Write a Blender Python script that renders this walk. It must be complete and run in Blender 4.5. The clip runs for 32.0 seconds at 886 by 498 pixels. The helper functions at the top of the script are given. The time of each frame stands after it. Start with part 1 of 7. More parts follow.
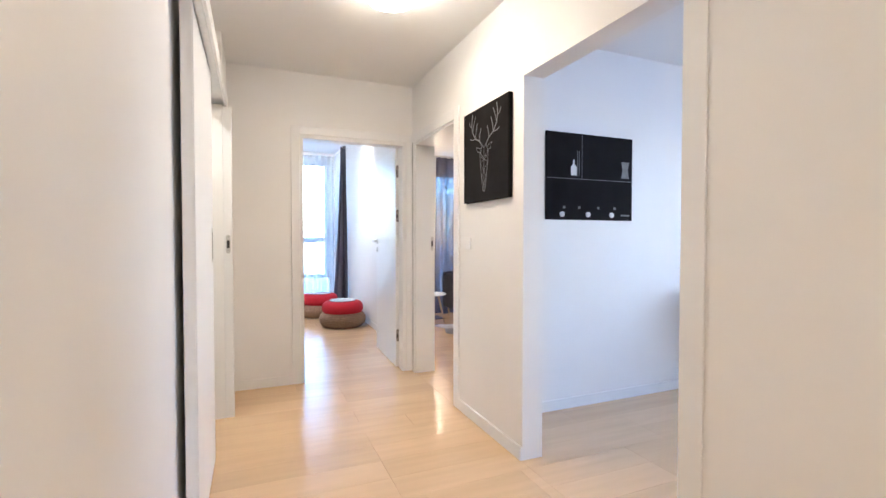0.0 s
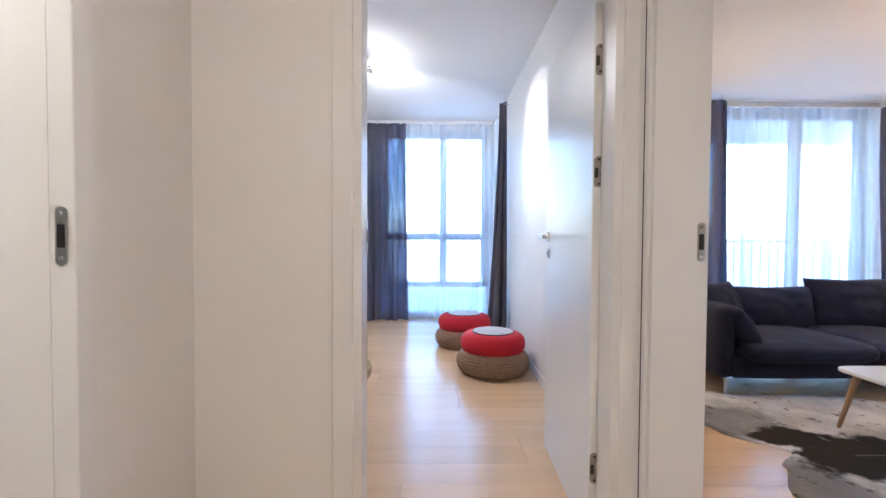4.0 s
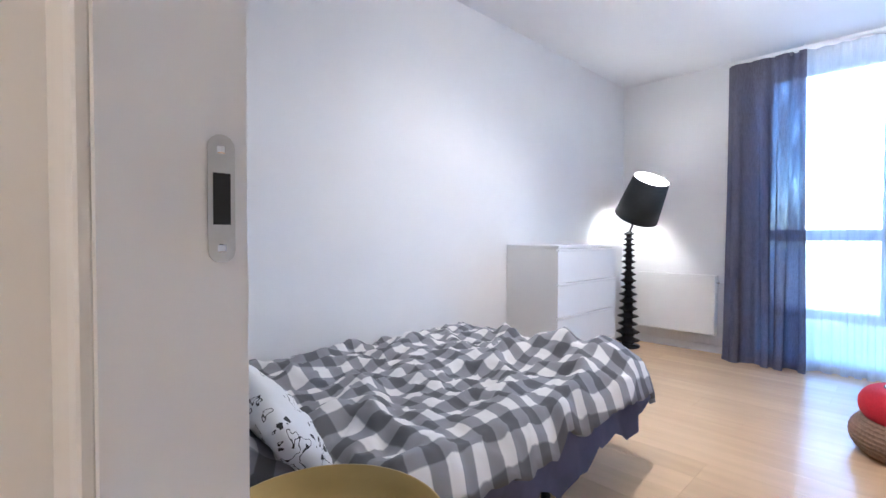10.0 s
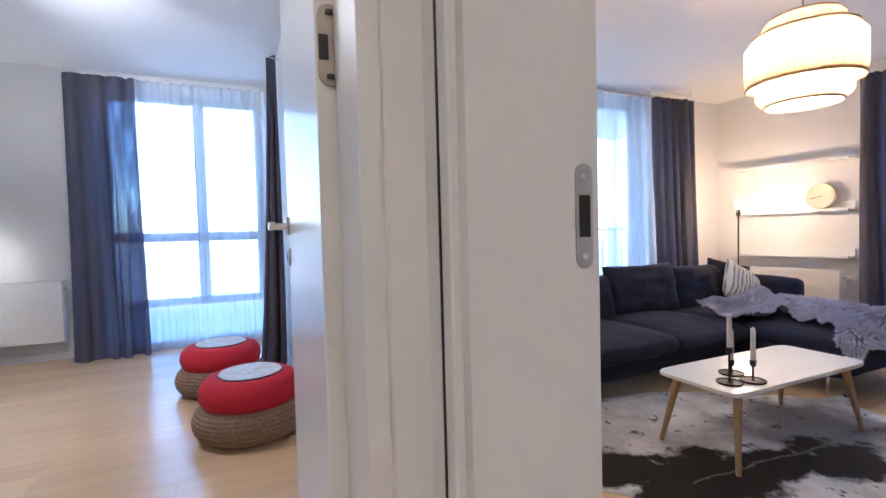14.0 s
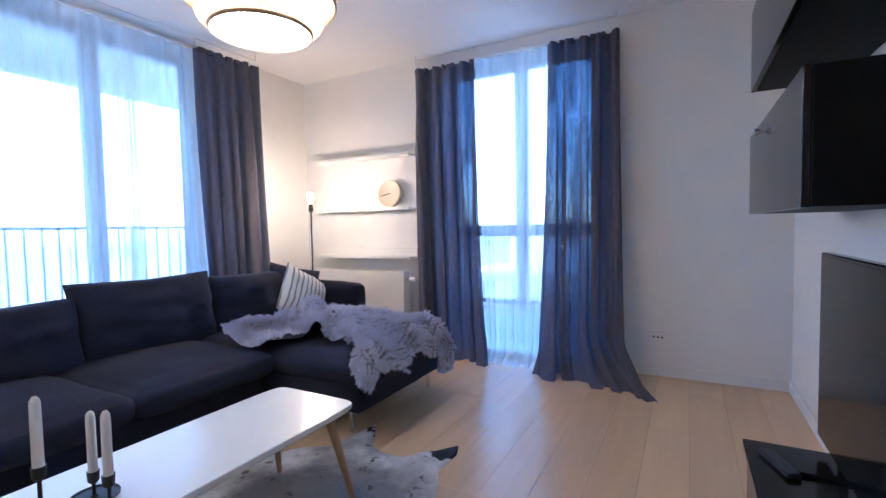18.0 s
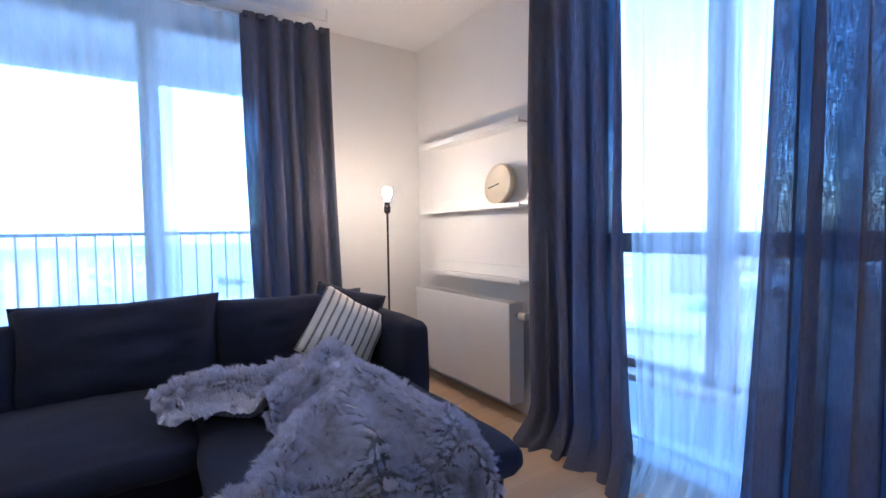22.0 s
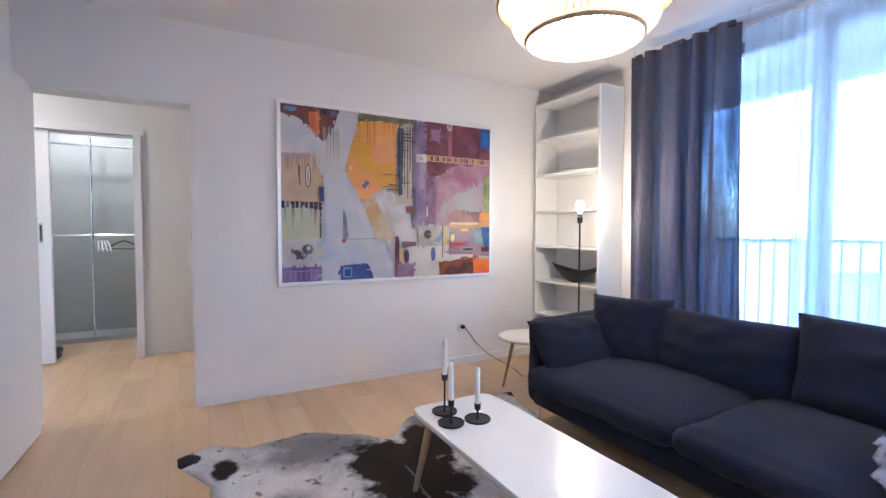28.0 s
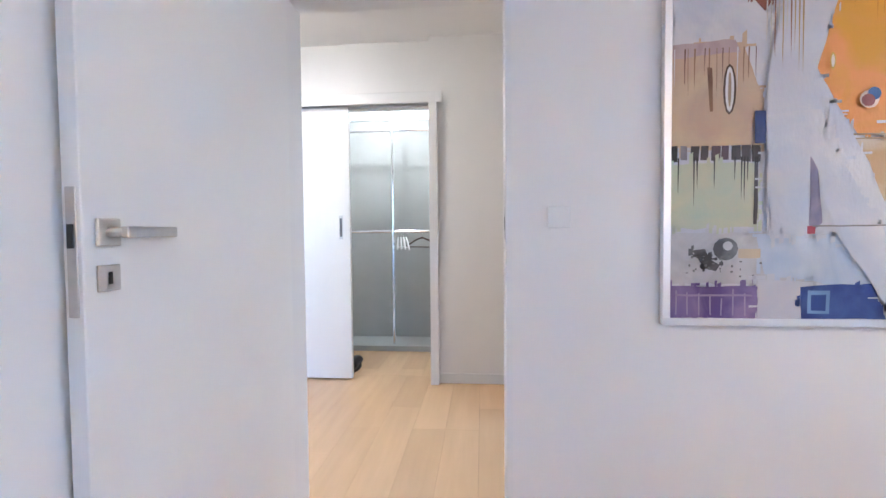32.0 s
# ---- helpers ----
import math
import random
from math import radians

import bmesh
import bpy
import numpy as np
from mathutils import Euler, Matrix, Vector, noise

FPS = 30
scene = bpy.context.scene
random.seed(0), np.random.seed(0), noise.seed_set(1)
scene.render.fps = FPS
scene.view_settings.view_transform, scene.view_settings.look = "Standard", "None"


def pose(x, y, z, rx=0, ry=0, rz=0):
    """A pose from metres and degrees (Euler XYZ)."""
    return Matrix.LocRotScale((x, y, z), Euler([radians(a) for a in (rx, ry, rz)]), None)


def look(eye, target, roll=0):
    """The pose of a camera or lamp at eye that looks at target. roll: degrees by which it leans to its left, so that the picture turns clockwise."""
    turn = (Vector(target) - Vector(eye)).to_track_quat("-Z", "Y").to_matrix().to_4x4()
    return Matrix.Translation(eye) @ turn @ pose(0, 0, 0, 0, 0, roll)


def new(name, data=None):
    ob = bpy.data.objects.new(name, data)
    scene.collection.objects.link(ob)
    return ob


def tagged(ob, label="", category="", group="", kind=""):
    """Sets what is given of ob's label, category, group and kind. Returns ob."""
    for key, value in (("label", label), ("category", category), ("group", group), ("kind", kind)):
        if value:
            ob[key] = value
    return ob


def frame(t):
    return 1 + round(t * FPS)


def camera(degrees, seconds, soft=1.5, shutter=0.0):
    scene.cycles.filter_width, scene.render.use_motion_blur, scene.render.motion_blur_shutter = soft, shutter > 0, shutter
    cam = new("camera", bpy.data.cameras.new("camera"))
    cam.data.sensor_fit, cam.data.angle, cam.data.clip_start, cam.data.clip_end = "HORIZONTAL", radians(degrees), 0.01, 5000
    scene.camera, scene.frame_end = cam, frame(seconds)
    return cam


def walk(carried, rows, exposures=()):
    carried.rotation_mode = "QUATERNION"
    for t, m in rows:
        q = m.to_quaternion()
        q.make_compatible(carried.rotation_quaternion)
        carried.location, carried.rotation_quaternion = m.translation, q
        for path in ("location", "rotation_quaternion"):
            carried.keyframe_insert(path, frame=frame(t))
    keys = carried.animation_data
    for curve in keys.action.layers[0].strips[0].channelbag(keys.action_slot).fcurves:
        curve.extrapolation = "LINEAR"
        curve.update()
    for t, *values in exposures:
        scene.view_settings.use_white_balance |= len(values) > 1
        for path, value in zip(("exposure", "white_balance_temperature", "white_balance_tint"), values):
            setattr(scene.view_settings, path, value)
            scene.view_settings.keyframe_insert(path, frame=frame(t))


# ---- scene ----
cam = camera(88.5, 32.0)
PATH = [
    (0, (0.51, 0.184, 1.209), (1.281, 2.029, 1.159), -0.0),
    (0.5, (0.63, 0.474, 1.208), (1.306, 2.356, 1.153), 0.0),
    (1, (0.766, 0.779, 1.212), (1.335, 2.696, 1.155), -0.0),
    (1.5, (0.888, 1.054, 1.208), (1.33, 3.004, 1.148), 0.0),
    (2, (0.967, 1.36, 1.19), (1.306, 3.33, 1.135), -0.0),
    (2.5, (1.056, 1.657, 1.178), (1.298, 3.642, 1.123), -0.0),
    (3, (1.108, 1.952, 1.191), (1.278, 3.944, 1.137), 0.2),
    (3.5, (1.127, 2.237, 1.178), (1.201, 4.235, 1.125), 0.3),
    (5.5, (1.281, 3.473, 1.156), (1.226, 5.471, 1.086), 0.1),
    (6, (1.324, 3.677, 1.143), (1.067, 5.659, 1.069), 0.0),
    (6.5, (1.367, 3.861, 1.147), (0.774, 5.77, 1.078), 0.1),
    (7, (1.404, 3.985, 1.113), (0.591, 5.811, 1.040), 0.2),
    (7.5, (1.352, 4.092, 1.123), (0.353, 5.823, 1.045), 0.2),
    (8, (1.302, 4.166, 1.130), (0.094, 5.758, 1.050), 0.2),
    (8.5, (1.285, 4.180, 1.134), (-0.036, 5.679, 1.061), 0.2),
    (9, (1.262, 4.186, 1.121), (-0.125, 5.625, 1.057), 0.2),
    (9.5, (1.31, 4.132, 1.126), (-0.124, 5.526, 1.078), -0.0),
    (10, (1.369, 4.043, 1.13), (-0.069, 5.432, 1.081), 0.2),
    (10.5, (1.371, 3.924, 1.137), (0.036, 5.412, 1.087), 0.2),
    (11, (1.401, 3.807, 1.151), (0.256, 5.446, 1.103), 0.5),
    (11.5, (1.404, 3.712, 1.159), (0.557, 5.523, 1.114), 0.6),
    (12, (1.379, 3.671, 1.169), (0.888, 5.609, 1.134), 0.6),
    (12.5, (1.451, 3.614, 1.171), (1.31, 5.609, 1.141), 0.9),
    (13, (1.497, 3.589, 1.158), (1.72, 5.576, 1.12), 0.3),
    (13.5, (1.563, 3.574, 1.156), (2.112, 5.496, 1.08), -1.3),
    (14, (1.623, 3.569, 1.14), (2.431, 5.397, 1.067), -1.5),
    (14.5, (1.706, 3.563, 1.128), (2.719, 5.286, 1.05), -1.6),
    (15, (1.837, 3.59, 1.118), (3.041, 5.185, 1.032), -1.5),
    (15.5, (2.004, 3.611, 1.115), (3.361, 5.077, 1.022), -1.3),
    (17.5, (2.994, 3.724, 1.088), (4.73, 4.713, 0.991), -1.0),
    (18, (3.279, 3.706, 1.079), (5.038, 4.652, 0.983), -1.0),
    (18.5, (3.546, 3.742, 1.073), (5.327, 4.646, 0.976), -0.9),
    (19, (3.815, 3.78, 1.07), (5.596, 4.685, 0.968), -0.9),
    (19.5, (4.054, 3.827, 1.074), (5.823, 4.755, 0.972), -1.0),
    (20, (4.311, 3.829, 1.062), (6.005, 4.888, 0.966), -0.9),
    (20.5, (4.516, 3.87, 1.066), (6.11, 5.075, 0.976), -1.2),
    (21, (4.669, 3.89, 1.07), (6.143, 5.24, 0.99), -1.6),
    (21.5, (4.753, 3.92, 1.104), (6.072, 5.422, 1.022), -1.0),
    (22, (4.905, 3.951, 1.116), (5.999, 5.623, 1.034), -0.9),
    (22.5, (5.059, 4.015, 1.096), (5.908, 5.825, 1.039), -1.0),
    (23, (5.23, 4.048, 1.112), (5.863, 5.944, 1.047), -1.0),
    (23.5, (5.34, 4.1, 1.083), (5.678, 6.071, 1.044), -0.9),
    (24, (5.494, 4.155, 1.069), (5.499, 6.155, 1.038), -0.7),
    (24.5, (5.492, 4.234, 1.082), (5.227, 6.216, 1.056), -0.3),
    (25, (5.487, 4.268, 1.098), (4.974, 6.201, 1.063), -0.2),
    (25.5, (5.506, 4.268, 1.131), (4.678, 6.088, 1.077), -0.1),
    (26, (5.505, 4.221, 1.174), (4.448, 5.917, 1.101), -0.2),
    (26.5, (5.488, 4.164, 1.176), (4.199, 5.692, 1.107), -0.0),
    (28.5, (5.479, 3.957, 1.209), (3.631, 4.716, 1.123), -0.0),
    (29, (5.42, 3.92, 1.195), (3.495, 4.456, 1.111), -0.1),
    (29.5, (5.261, 3.898, 1.19), (3.289, 4.221, 1.108), -0.0),
    (30, (5.032, 3.895, 1.157), (3.041, 4.063, 1.081), -0.0),
    (30.5, (4.739, 3.924, 1.139), (2.741, 3.986, 1.066), -0.1),
    (31, (4.418, 3.955, 1.134), (2.42, 3.922, 1.058), -0.1),
    (31.5, (4.055, 3.938, 1.116), (2.06, 3.819, 1.052), -0.3),
    (32, (3.69, 3.916, 1.123), (1.699, 3.742, 1.052), -0.5),
]
EXPOSURES = [(t, stops, kelvin, tint) for t, stops, kelvin, tint in (
    (0.0, 4.2, 5640, 10), (1.0, 4.12, 5640, 11), (2.5, 4.02, 5620, 12), (3.5, 3.92, 5580, 12), (6.0, 3.63, 5400, 14), (8.0, 3.63, 5330, 11), (9.0, 3.74, 5330, 11),
    (10.0, 4.0, 5430, 13), (11.0, 3.92, 5500, 14), (12.0, 3.58, 5500, 14), (13.0, 3.47, 5500, 14), (14.0, 3.55, 5330, 13), (15.0, 3.52, 5220, 13), (18.0, 3.5, 4740, 11), (20.0, 3.68, 4670, 10),
    (21.0, 3.56, 4670, 10), (22.0, 3.1, 4660, 10), (23.0, 2.93, 4650, 9), (24.0, 2.85, 4680, 9), (25.0, 2.75, 4900, 11), (26.0, 2.78, 4920, 12), (29.0, 4.2, 4970, 11), (31.0, 4.3, 5010, 9), (32.0, 4.2, 5000, 9))]
walk(cam, [(t, look(eye, target, roll)) for t, eye, target, roll in PATH], EXPOSURES)

# ---- world and lights ----
world = bpy.data.worlds.new("world")
scene.world = world
world.use_nodes = True
wn = world.node_tree.nodes
sky = wn.new("ShaderNodeTexSky")
sky.sky_type, sky.sun_disc = "NISHITA", False
sky.sun_elevation, sky.sun_rotation = radians(38), radians(180)
sky.air_density, sky.dust_density, sky.ozone_density = 1.0, 1.5, 2.5
world.node_tree.links.new(sky.outputs[0], wn["Background"].inputs[0])
wn["Background"].inputs[1].default_value = 0.15
sun = new("sun", bpy.data.lights.new("sun", "SUN"))
sun.data.energy, sun.data.angle, sun.data.color = 0.8, radians(12), (1.0, 0.95, 0.88)
sun.matrix_world = look((0, 0, 30), (0, 18, 15.9))


def bulb_light(name, x, y, z, watts, colour, radius=0.04):
    lamp = new(name, bpy.data.lights.new(name, "POINT"))
    lamp.data.energy, lamp.data.color, lamp.data.shadow_soft_size = watts, colour, radius
    lamp.location = (x, y, z)
    return lamp


def spot_light(name, eye, target, watts, colour, degrees, blend=0.4, radius=0.03):
    lamp = new(name, bpy.data.lights.new(name, "SPOT"))
    lamp.data.energy, lamp.data.color, lamp.data.shadow_soft_size = watts, colour, radius
    lamp.data.spot_size, lamp.data.spot_blend = radians(degrees), blend
    lamp.matrix_world = look(eye, target)
    return lamp


def window_light(name, x, y, z, wide, high, toward, watts, colour):
    lamp = new(name, bpy.data.lights.new(name, "AREA"))
    lamp.data.shape, lamp.data.size, lamp.data.size_y = "RECTANGLE", wide, high
    lamp.data.energy, lamp.data.color = watts, colour
    lamp.matrix_world = look((x, y, z), toward)
    return lamp


WARM, SOFT, DAY = (1.0, 0.74, 0.48), (1.0, 0.86, 0.70), (0.62, 0.78, 1.0)
window_light("hall_light", 1.2, 2.55, 2.425, 0.22, 0.22, (1.2, 2.551, 0), 0.50, (1.0, 0.74, 0.47))
window_light("entrance_light", 1.0, -0.9, 2.425, 0.22, 0.22, (1.0, -0.899, 0), 0.74, (1.0, 0.78, 0.53))
bulb_light("pendant_light", 4.45, 5.06, 2.02, 3.0, (1.0, 0.84, 0.66), 0.06)
bulb_light("lamp_light_west", 2.995, 6.54, 1.41, 2.0, (1.0, 0.68, 0.40), 0.04)
bulb_light("lamp_light_east", 6.185, 6.545, 1.36, 4.1, (1.0, 0.56, 0.27), 0.04)
spot_light("spot_light_wall", (0.54, 6.76, 2.66), (1.99, 6.5, 2.0), 9.5, (1, 0.93, 0.85), 48, 0.8)
spot_light("spot_light_ceiling", (0.46, 6.9, 2.62), (1.0, 8.0, 2.87), 5.5, (1, 0.93, 0.85), 80, 0.9)
spot_light("spot_light_bed", (0.34, 6.74, 2.62), (0.3, 6.2, 0.0), 7.5, (1, 0.90, 0.80), 150, 1.0)
bulb_light("floor_lamp_light", -0.495, 8.60, 1.55, 0.6, (1, 0.9, 0.75), 0.04)
bulb_light("closet_light", -0.27, 2.99, 2.45, 1.7, (1, 0.88, 0.70), 0.05)
window_light("kitchen_window_light", 5.36, 0.2, 1.58, 2.6, 1.3, (3.0, 0.6, 1.2), 1.45, (0.72, 0.77, 1.0))



# ---- materials ----
def material(name, colour, rough=0.6, metal=0.0, vary=0.06, scale=6.0, bump=0.0, bump_scale=120.0, spec=0.5, stretch=(1, 1, 1), per_object=0.0, sheen=0.0):
    """A surface with tone variation at two scales and fine relief, in metres of object space."""
    m = bpy.data.materials.new(name)
    m.use_nodes = True
    nt = m.node_tree
    b = nt.nodes["Principled BSDF"]
    b.inputs["Roughness"].default_value = rough
    b.inputs["Metallic"].default_value = metal
    b.inputs["Specular IOR Level"].default_value = spec
    if sheen:
        b.inputs["Sheen Weight"].default_value = sheen
    geo = nt.nodes.new("ShaderNodeNewGeometry")
    mp = nt.nodes.new("ShaderNodeMapping")
    mp.inputs["Scale"].default_value = stretch
    nt.links.new(geo.outputs["Position"], mp.inputs[0])
    big = nt.nodes.new("ShaderNodeTexNoise")
    big.inputs["Scale"].default_value, big.inputs["Detail"].default_value = scale, 6
    nt.links.new(mp.outputs[0], big.inputs["Vector"])
    ramp = nt.nodes.new("ShaderNodeMapRange")
    ramp.inputs["From Min"].default_value, ramp.inputs["From Max"].default_value = 0.3, 0.7
    ramp.inputs["To Min"].default_value, ramp.inputs["To Max"].default_value = 1 - vary, 1 + vary
    nt.links.new(big.outputs[0], ramp.inputs[0])
    value = ramp.outputs[0]
    if per_object:
        info = nt.nodes.new("ShaderNodeObjectInfo")
        r2 = nt.nodes.new("ShaderNodeMapRange")
        r2.inputs["To Min"].default_value, r2.inputs["To Max"].default_value = 1 - per_object, 1 + per_object
        nt.links.new(info.outputs["Random"], r2.inputs[0])
        mul = nt.nodes.new("ShaderNodeMath")
        mul.operation = "MULTIPLY"
        nt.links.new(value, mul.inputs[0])
        nt.links.new(r2.outputs[0], mul.inputs[1])
        value = mul.outputs[0]
    mix = nt.nodes.new("ShaderNodeVectorMath")
    mix.operation = "SCALE"
    mix.inputs[0].default_value = colour
    nt.links.new(value, mix.inputs["Scale"])
    nt.links.new(mix.outputs[0], b.inputs["Base Color"])
    if bump:
        fine = nt.nodes.new("ShaderNodeTexNoise")
        fine.inputs["Scale"].default_value, fine.inputs["Detail"].default_value = bump_scale, 3
        nt.links.new(mp.outputs[0], fine.inputs["Vector"])
        bp = nt.nodes.new("ShaderNodeBump")
        bp.inputs["Strength"].default_value, bp.inputs["Distance"].default_value = bump, 0.004
        nt.links.new(fine.outputs[0], bp.inputs["Height"])
        nt.links.new(bp.outputs[0], b.inputs["Normal"])
    return m


def emitter(name, colour, strength):
    m = bpy.data.materials.new(name)
    m.use_nodes = True
    b = m.node_tree.nodes["Principled BSDF"]
    b.inputs["Base Color"].default_value = (*colour, 1)
    b.inputs["Emission Color"].default_value = (*colour, 1)
    b.inputs["Emission Strength"].default_value = strength
    return m


def cloth(name, colour, through_it, open_weave, vary=0.12, shine_through=None, slub=0.0, tint=(1, 1, 1), crumpled=0.55):
    """Woven cloth that lets some light through its threads and some between them."""
    m = bpy.data.materials.new(name)
    m.use_nodes = True
    nt = m.node_tree
    out = nt.nodes["Material Output"]
    nt.nodes.remove(nt.nodes["Principled BSDF"])
    geo = nt.nodes.new("ShaderNodeNewGeometry")
    mp = nt.nodes.new("ShaderNodeMapping")
    mp.inputs["Scale"].default_value = (1.0, 1.0, 0.12)
    nt.links.new(geo.outputs["Position"], mp.inputs[0])
    n = nt.nodes.new("ShaderNodeTexNoise")
    n.inputs["Scale"].default_value, n.inputs["Detail"].default_value = 160, 4
    nt.links.new(mp.outputs[0], n.inputs["Vector"])
    mr = nt.nodes.new("ShaderNodeMapRange")
    mr.inputs["From Min"].default_value, mr.inputs["From Max"].default_value = 0.3, 0.7
    mr.inputs["To Min"].default_value, mr.inputs["To Max"].default_value = 1 - vary, 1 + vary
    nt.links.new(n.outputs[0], mr.inputs[0])
    col = nt.nodes.new("ShaderNodeVectorMath")
    col.operation = "SCALE"
    col.inputs[0].default_value = colour
    nt.links.new(mr.outputs[0], col.inputs["Scale"])
    d = nt.nodes.new("ShaderNodeBsdfDiffuse")
    tl = nt.nodes.new("ShaderNodeBsdfTranslucent")
    tp = nt.nodes.new("ShaderNodeBsdfTransparent")
    crumple = nt.nodes.new("ShaderNodeTexNoise")
    crumple.inputs["Scale"].default_value, crumple.inputs["Detail"].default_value = 22, 5
    nt.links.new(geo.outputs["Position"], crumple.inputs["Vector"])
    bp = nt.nodes.new("ShaderNodeBump")
    bp.inputs["Strength"].default_value, bp.inputs["Distance"].default_value = crumpled, 0.012
    nt.links.new(crumple.outputs[0], bp.inputs["Height"])
    nt.links.new(bp.outputs[0], d.inputs["Normal"])
    nt.links.new(bp.outputs[0], tl.inputs["Normal"])
    nt.links.new(col.outputs[0], d.inputs[0])
    if shine_through:
        lit = nt.nodes.new("ShaderNodeVectorMath")
        lit.operation = "SCALE"
        lit.inputs[0].default_value = shine_through
        nt.links.new(mr.outputs[0], lit.inputs["Scale"])
        nt.links.new(lit.outputs[0], tl.inputs[0])
    else:
        nt.links.new(col.outputs[0], tl.inputs[0])
    a = nt.nodes.new("ShaderNodeMixShader")
    a.inputs[0].default_value = through_it
    nt.links.new(d.outputs[0], a.inputs[1])
    nt.links.new(tl.outputs[0], a.inputs[2])
    c = nt.nodes.new("ShaderNodeMixShader")
    c.inputs[0].default_value = open_weave
    tp.inputs[0].default_value = (*tint, 1)
    if slub:  # threads stand closer in places, so that more or less light comes between them
        prod = None
        for sc, stretch in ((210, (1.0, 1.0, 0.10)), (330, (0.16, 0.16, 1.5)), (9, (1.0, 1.0, 0.25))):
            mq = nt.nodes.new("ShaderNodeMapping")
            mq.inputs["Scale"].default_value = stretch
            nt.links.new(geo.outputs["Position"], mq.inputs[0])
            nq = nt.nodes.new("ShaderNodeTexNoise")
            nq.inputs["Scale"].default_value, nq.inputs["Detail"].default_value = sc, 3
            nt.links.new(mq.outputs[0], nq.inputs["Vector"])
            rq = nt.nodes.new("ShaderNodeMapRange")
            rq.inputs["From Min"].default_value, rq.inputs["From Max"].default_value = 0.38, 0.68
            nt.links.new(nq.outputs[0], rq.inputs[0])
            if prod is None:
                prod = rq.outputs[0]
            else:
                mu = nt.nodes.new("ShaderNodeMath")
                mu.operation = "MULTIPLY"
                nt.links.new(prod, mu.inputs[0])
                nt.links.new(rq.outputs[0], mu.inputs[1])
                prod = mu.outputs[0]
        ma = nt.nodes.new("ShaderNodeMath")
        ma.operation = "MULTIPLY_ADD"
        ma.inputs[1].default_value, ma.inputs[2].default_value = slub, open_weave
        nt.links.new(prod, ma.inputs[0])
        nt.links.new(ma.outputs[0], c.inputs[0])
    nt.links.new(a.outputs[0], c.inputs[1])
    nt.links.new(tp.outputs[0], c.inputs[2])
    nt.links.new(c.outputs[0], out.inputs[0])
    return m


def glass(name, tint=(1, 1, 1)):
    m = bpy.data.materials.new(name)
    m.use_nodes = True
    b = m.node_tree.nodes["Principled BSDF"]
    b.inputs["Base Color"].default_value = (*tint, 1)
    b.inputs["Roughness"].default_value = 0.0
    b.inputs["IOR"].default_value = 1.1
    b.inputs["Transmission Weight"].default_value = 1.0
    return m


def wood_planks(name, colour, along="x"):
    """Light oak laminate, each board with its own tone and long grain."""
    m = material(name, colour, 0.24, vary=0.05, scale=2.2, bump=0.02, bump_scale=60, stretch=(0.7, 7, 7) if along == "x" else (9, 0.7, 9), per_object=0.06)
    return m


WALL = material("wall_paint", (0.80, 0.79, 0.78), 0.55, vary=0.015, scale=2.5, bump=0.05, bump_scale=260)
CEIL = material("ceiling_paint", (0.82, 0.82, 0.82), 0.7, vary=0.012, scale=2.0, bump=0.05, bump_scale=240)
LACQUER = material("white_lacquer", (0.80, 0.80, 0.79), 0.3, vary=0.012, scale=3.0, bump=0.015, bump_scale=40)
FRAME_WHITE = material("frame_white", (0.78, 0.78, 0.78), 0.35, vary=0.012, scale=4.0)
PVC = material("window_profile", (0.25, 0.24, 0.25), 0.4, vary=0.04)
OAK = wood_planks("oak_laminate", (0.68, 0.475, 0.28))
SUB = material("floor_joint", (0.26, 0.18, 0.11), 0.8, vary=0.1)
STEEL = material("brushed_steel", (0.55, 0.54, 0.52), 0.28, 1.0, vary=0.06, scale=40)
BRASS_PALE = material("pale_brass", (0.72, 0.64, 0.48), 0.3, 0.8, vary=0.05)
HINGE = material("worn_steel", (0.36, 0.32, 0.29), 0.4, 0.9, vary=0.12, scale=30)
CHROME = material("chrome", (0.75, 0.75, 0.76), 0.08, 1.0, vary=0.02)
BLACK_METAL = material("black_metal", (0.012, 0.012, 0.013), 0.45, 0.0, vary=0.15)
BLACK_GLOSS = material("black_gloss", (0.010, 0.010, 0.012), 0.14, vary=0.1, spec=0.22)
SCREEN = material("screen", (0.006, 0.006, 0.007), 0.10, vary=0.05, spec=0.25)
SOFA = material("sofa_cloth", (0.020, 0.023, 0.047), 0.92, vary=0.18, scale=180, bump=0.5, bump_scale=900, spec=0.2, sheen=0.05)
CURTAIN = cloth("grey_linen", (0.145, 0.132, 0.152), 0.24, 0.012, vary=0.12, shine_through=(0.075, 0.105, 0.19), slub=0.36, tint=(0.50, 0.65, 0.88))
SHEER = cloth("white_voile", (0.86, 0.92, 0.98), 0.74, 0.55, vary=0.05, crumpled=0.0)
GLASS = glass("window_glass")
FROSTED = glass("frosted_glass", (0.30, 0.40, 0.50))
FROSTED.node_tree.nodes["Principled BSDF"].inputs["Roughness"].default_value = 0.6
BEECH = material("beech_legs", (0.45, 0.28, 0.15), 0.45, vary=0.12, scale=4, stretch=(20, 20, 2), bump=0.03, bump_scale=80)
TABLE_WHITE = material("table_white", (0.82, 0.82, 0.81), 0.22, vary=0.012, scale=5)
RED = material("red_knit", (0.52, 0.012, 0.028), 0.85, vary=0.1, scale=90, bump=0.4, bump_scale=300)
RATTAN = material("woven_seagrass", (0.30, 0.19, 0.125), 0.75, vary=0.25, scale=60, bump=0.6, bump_scale=140)
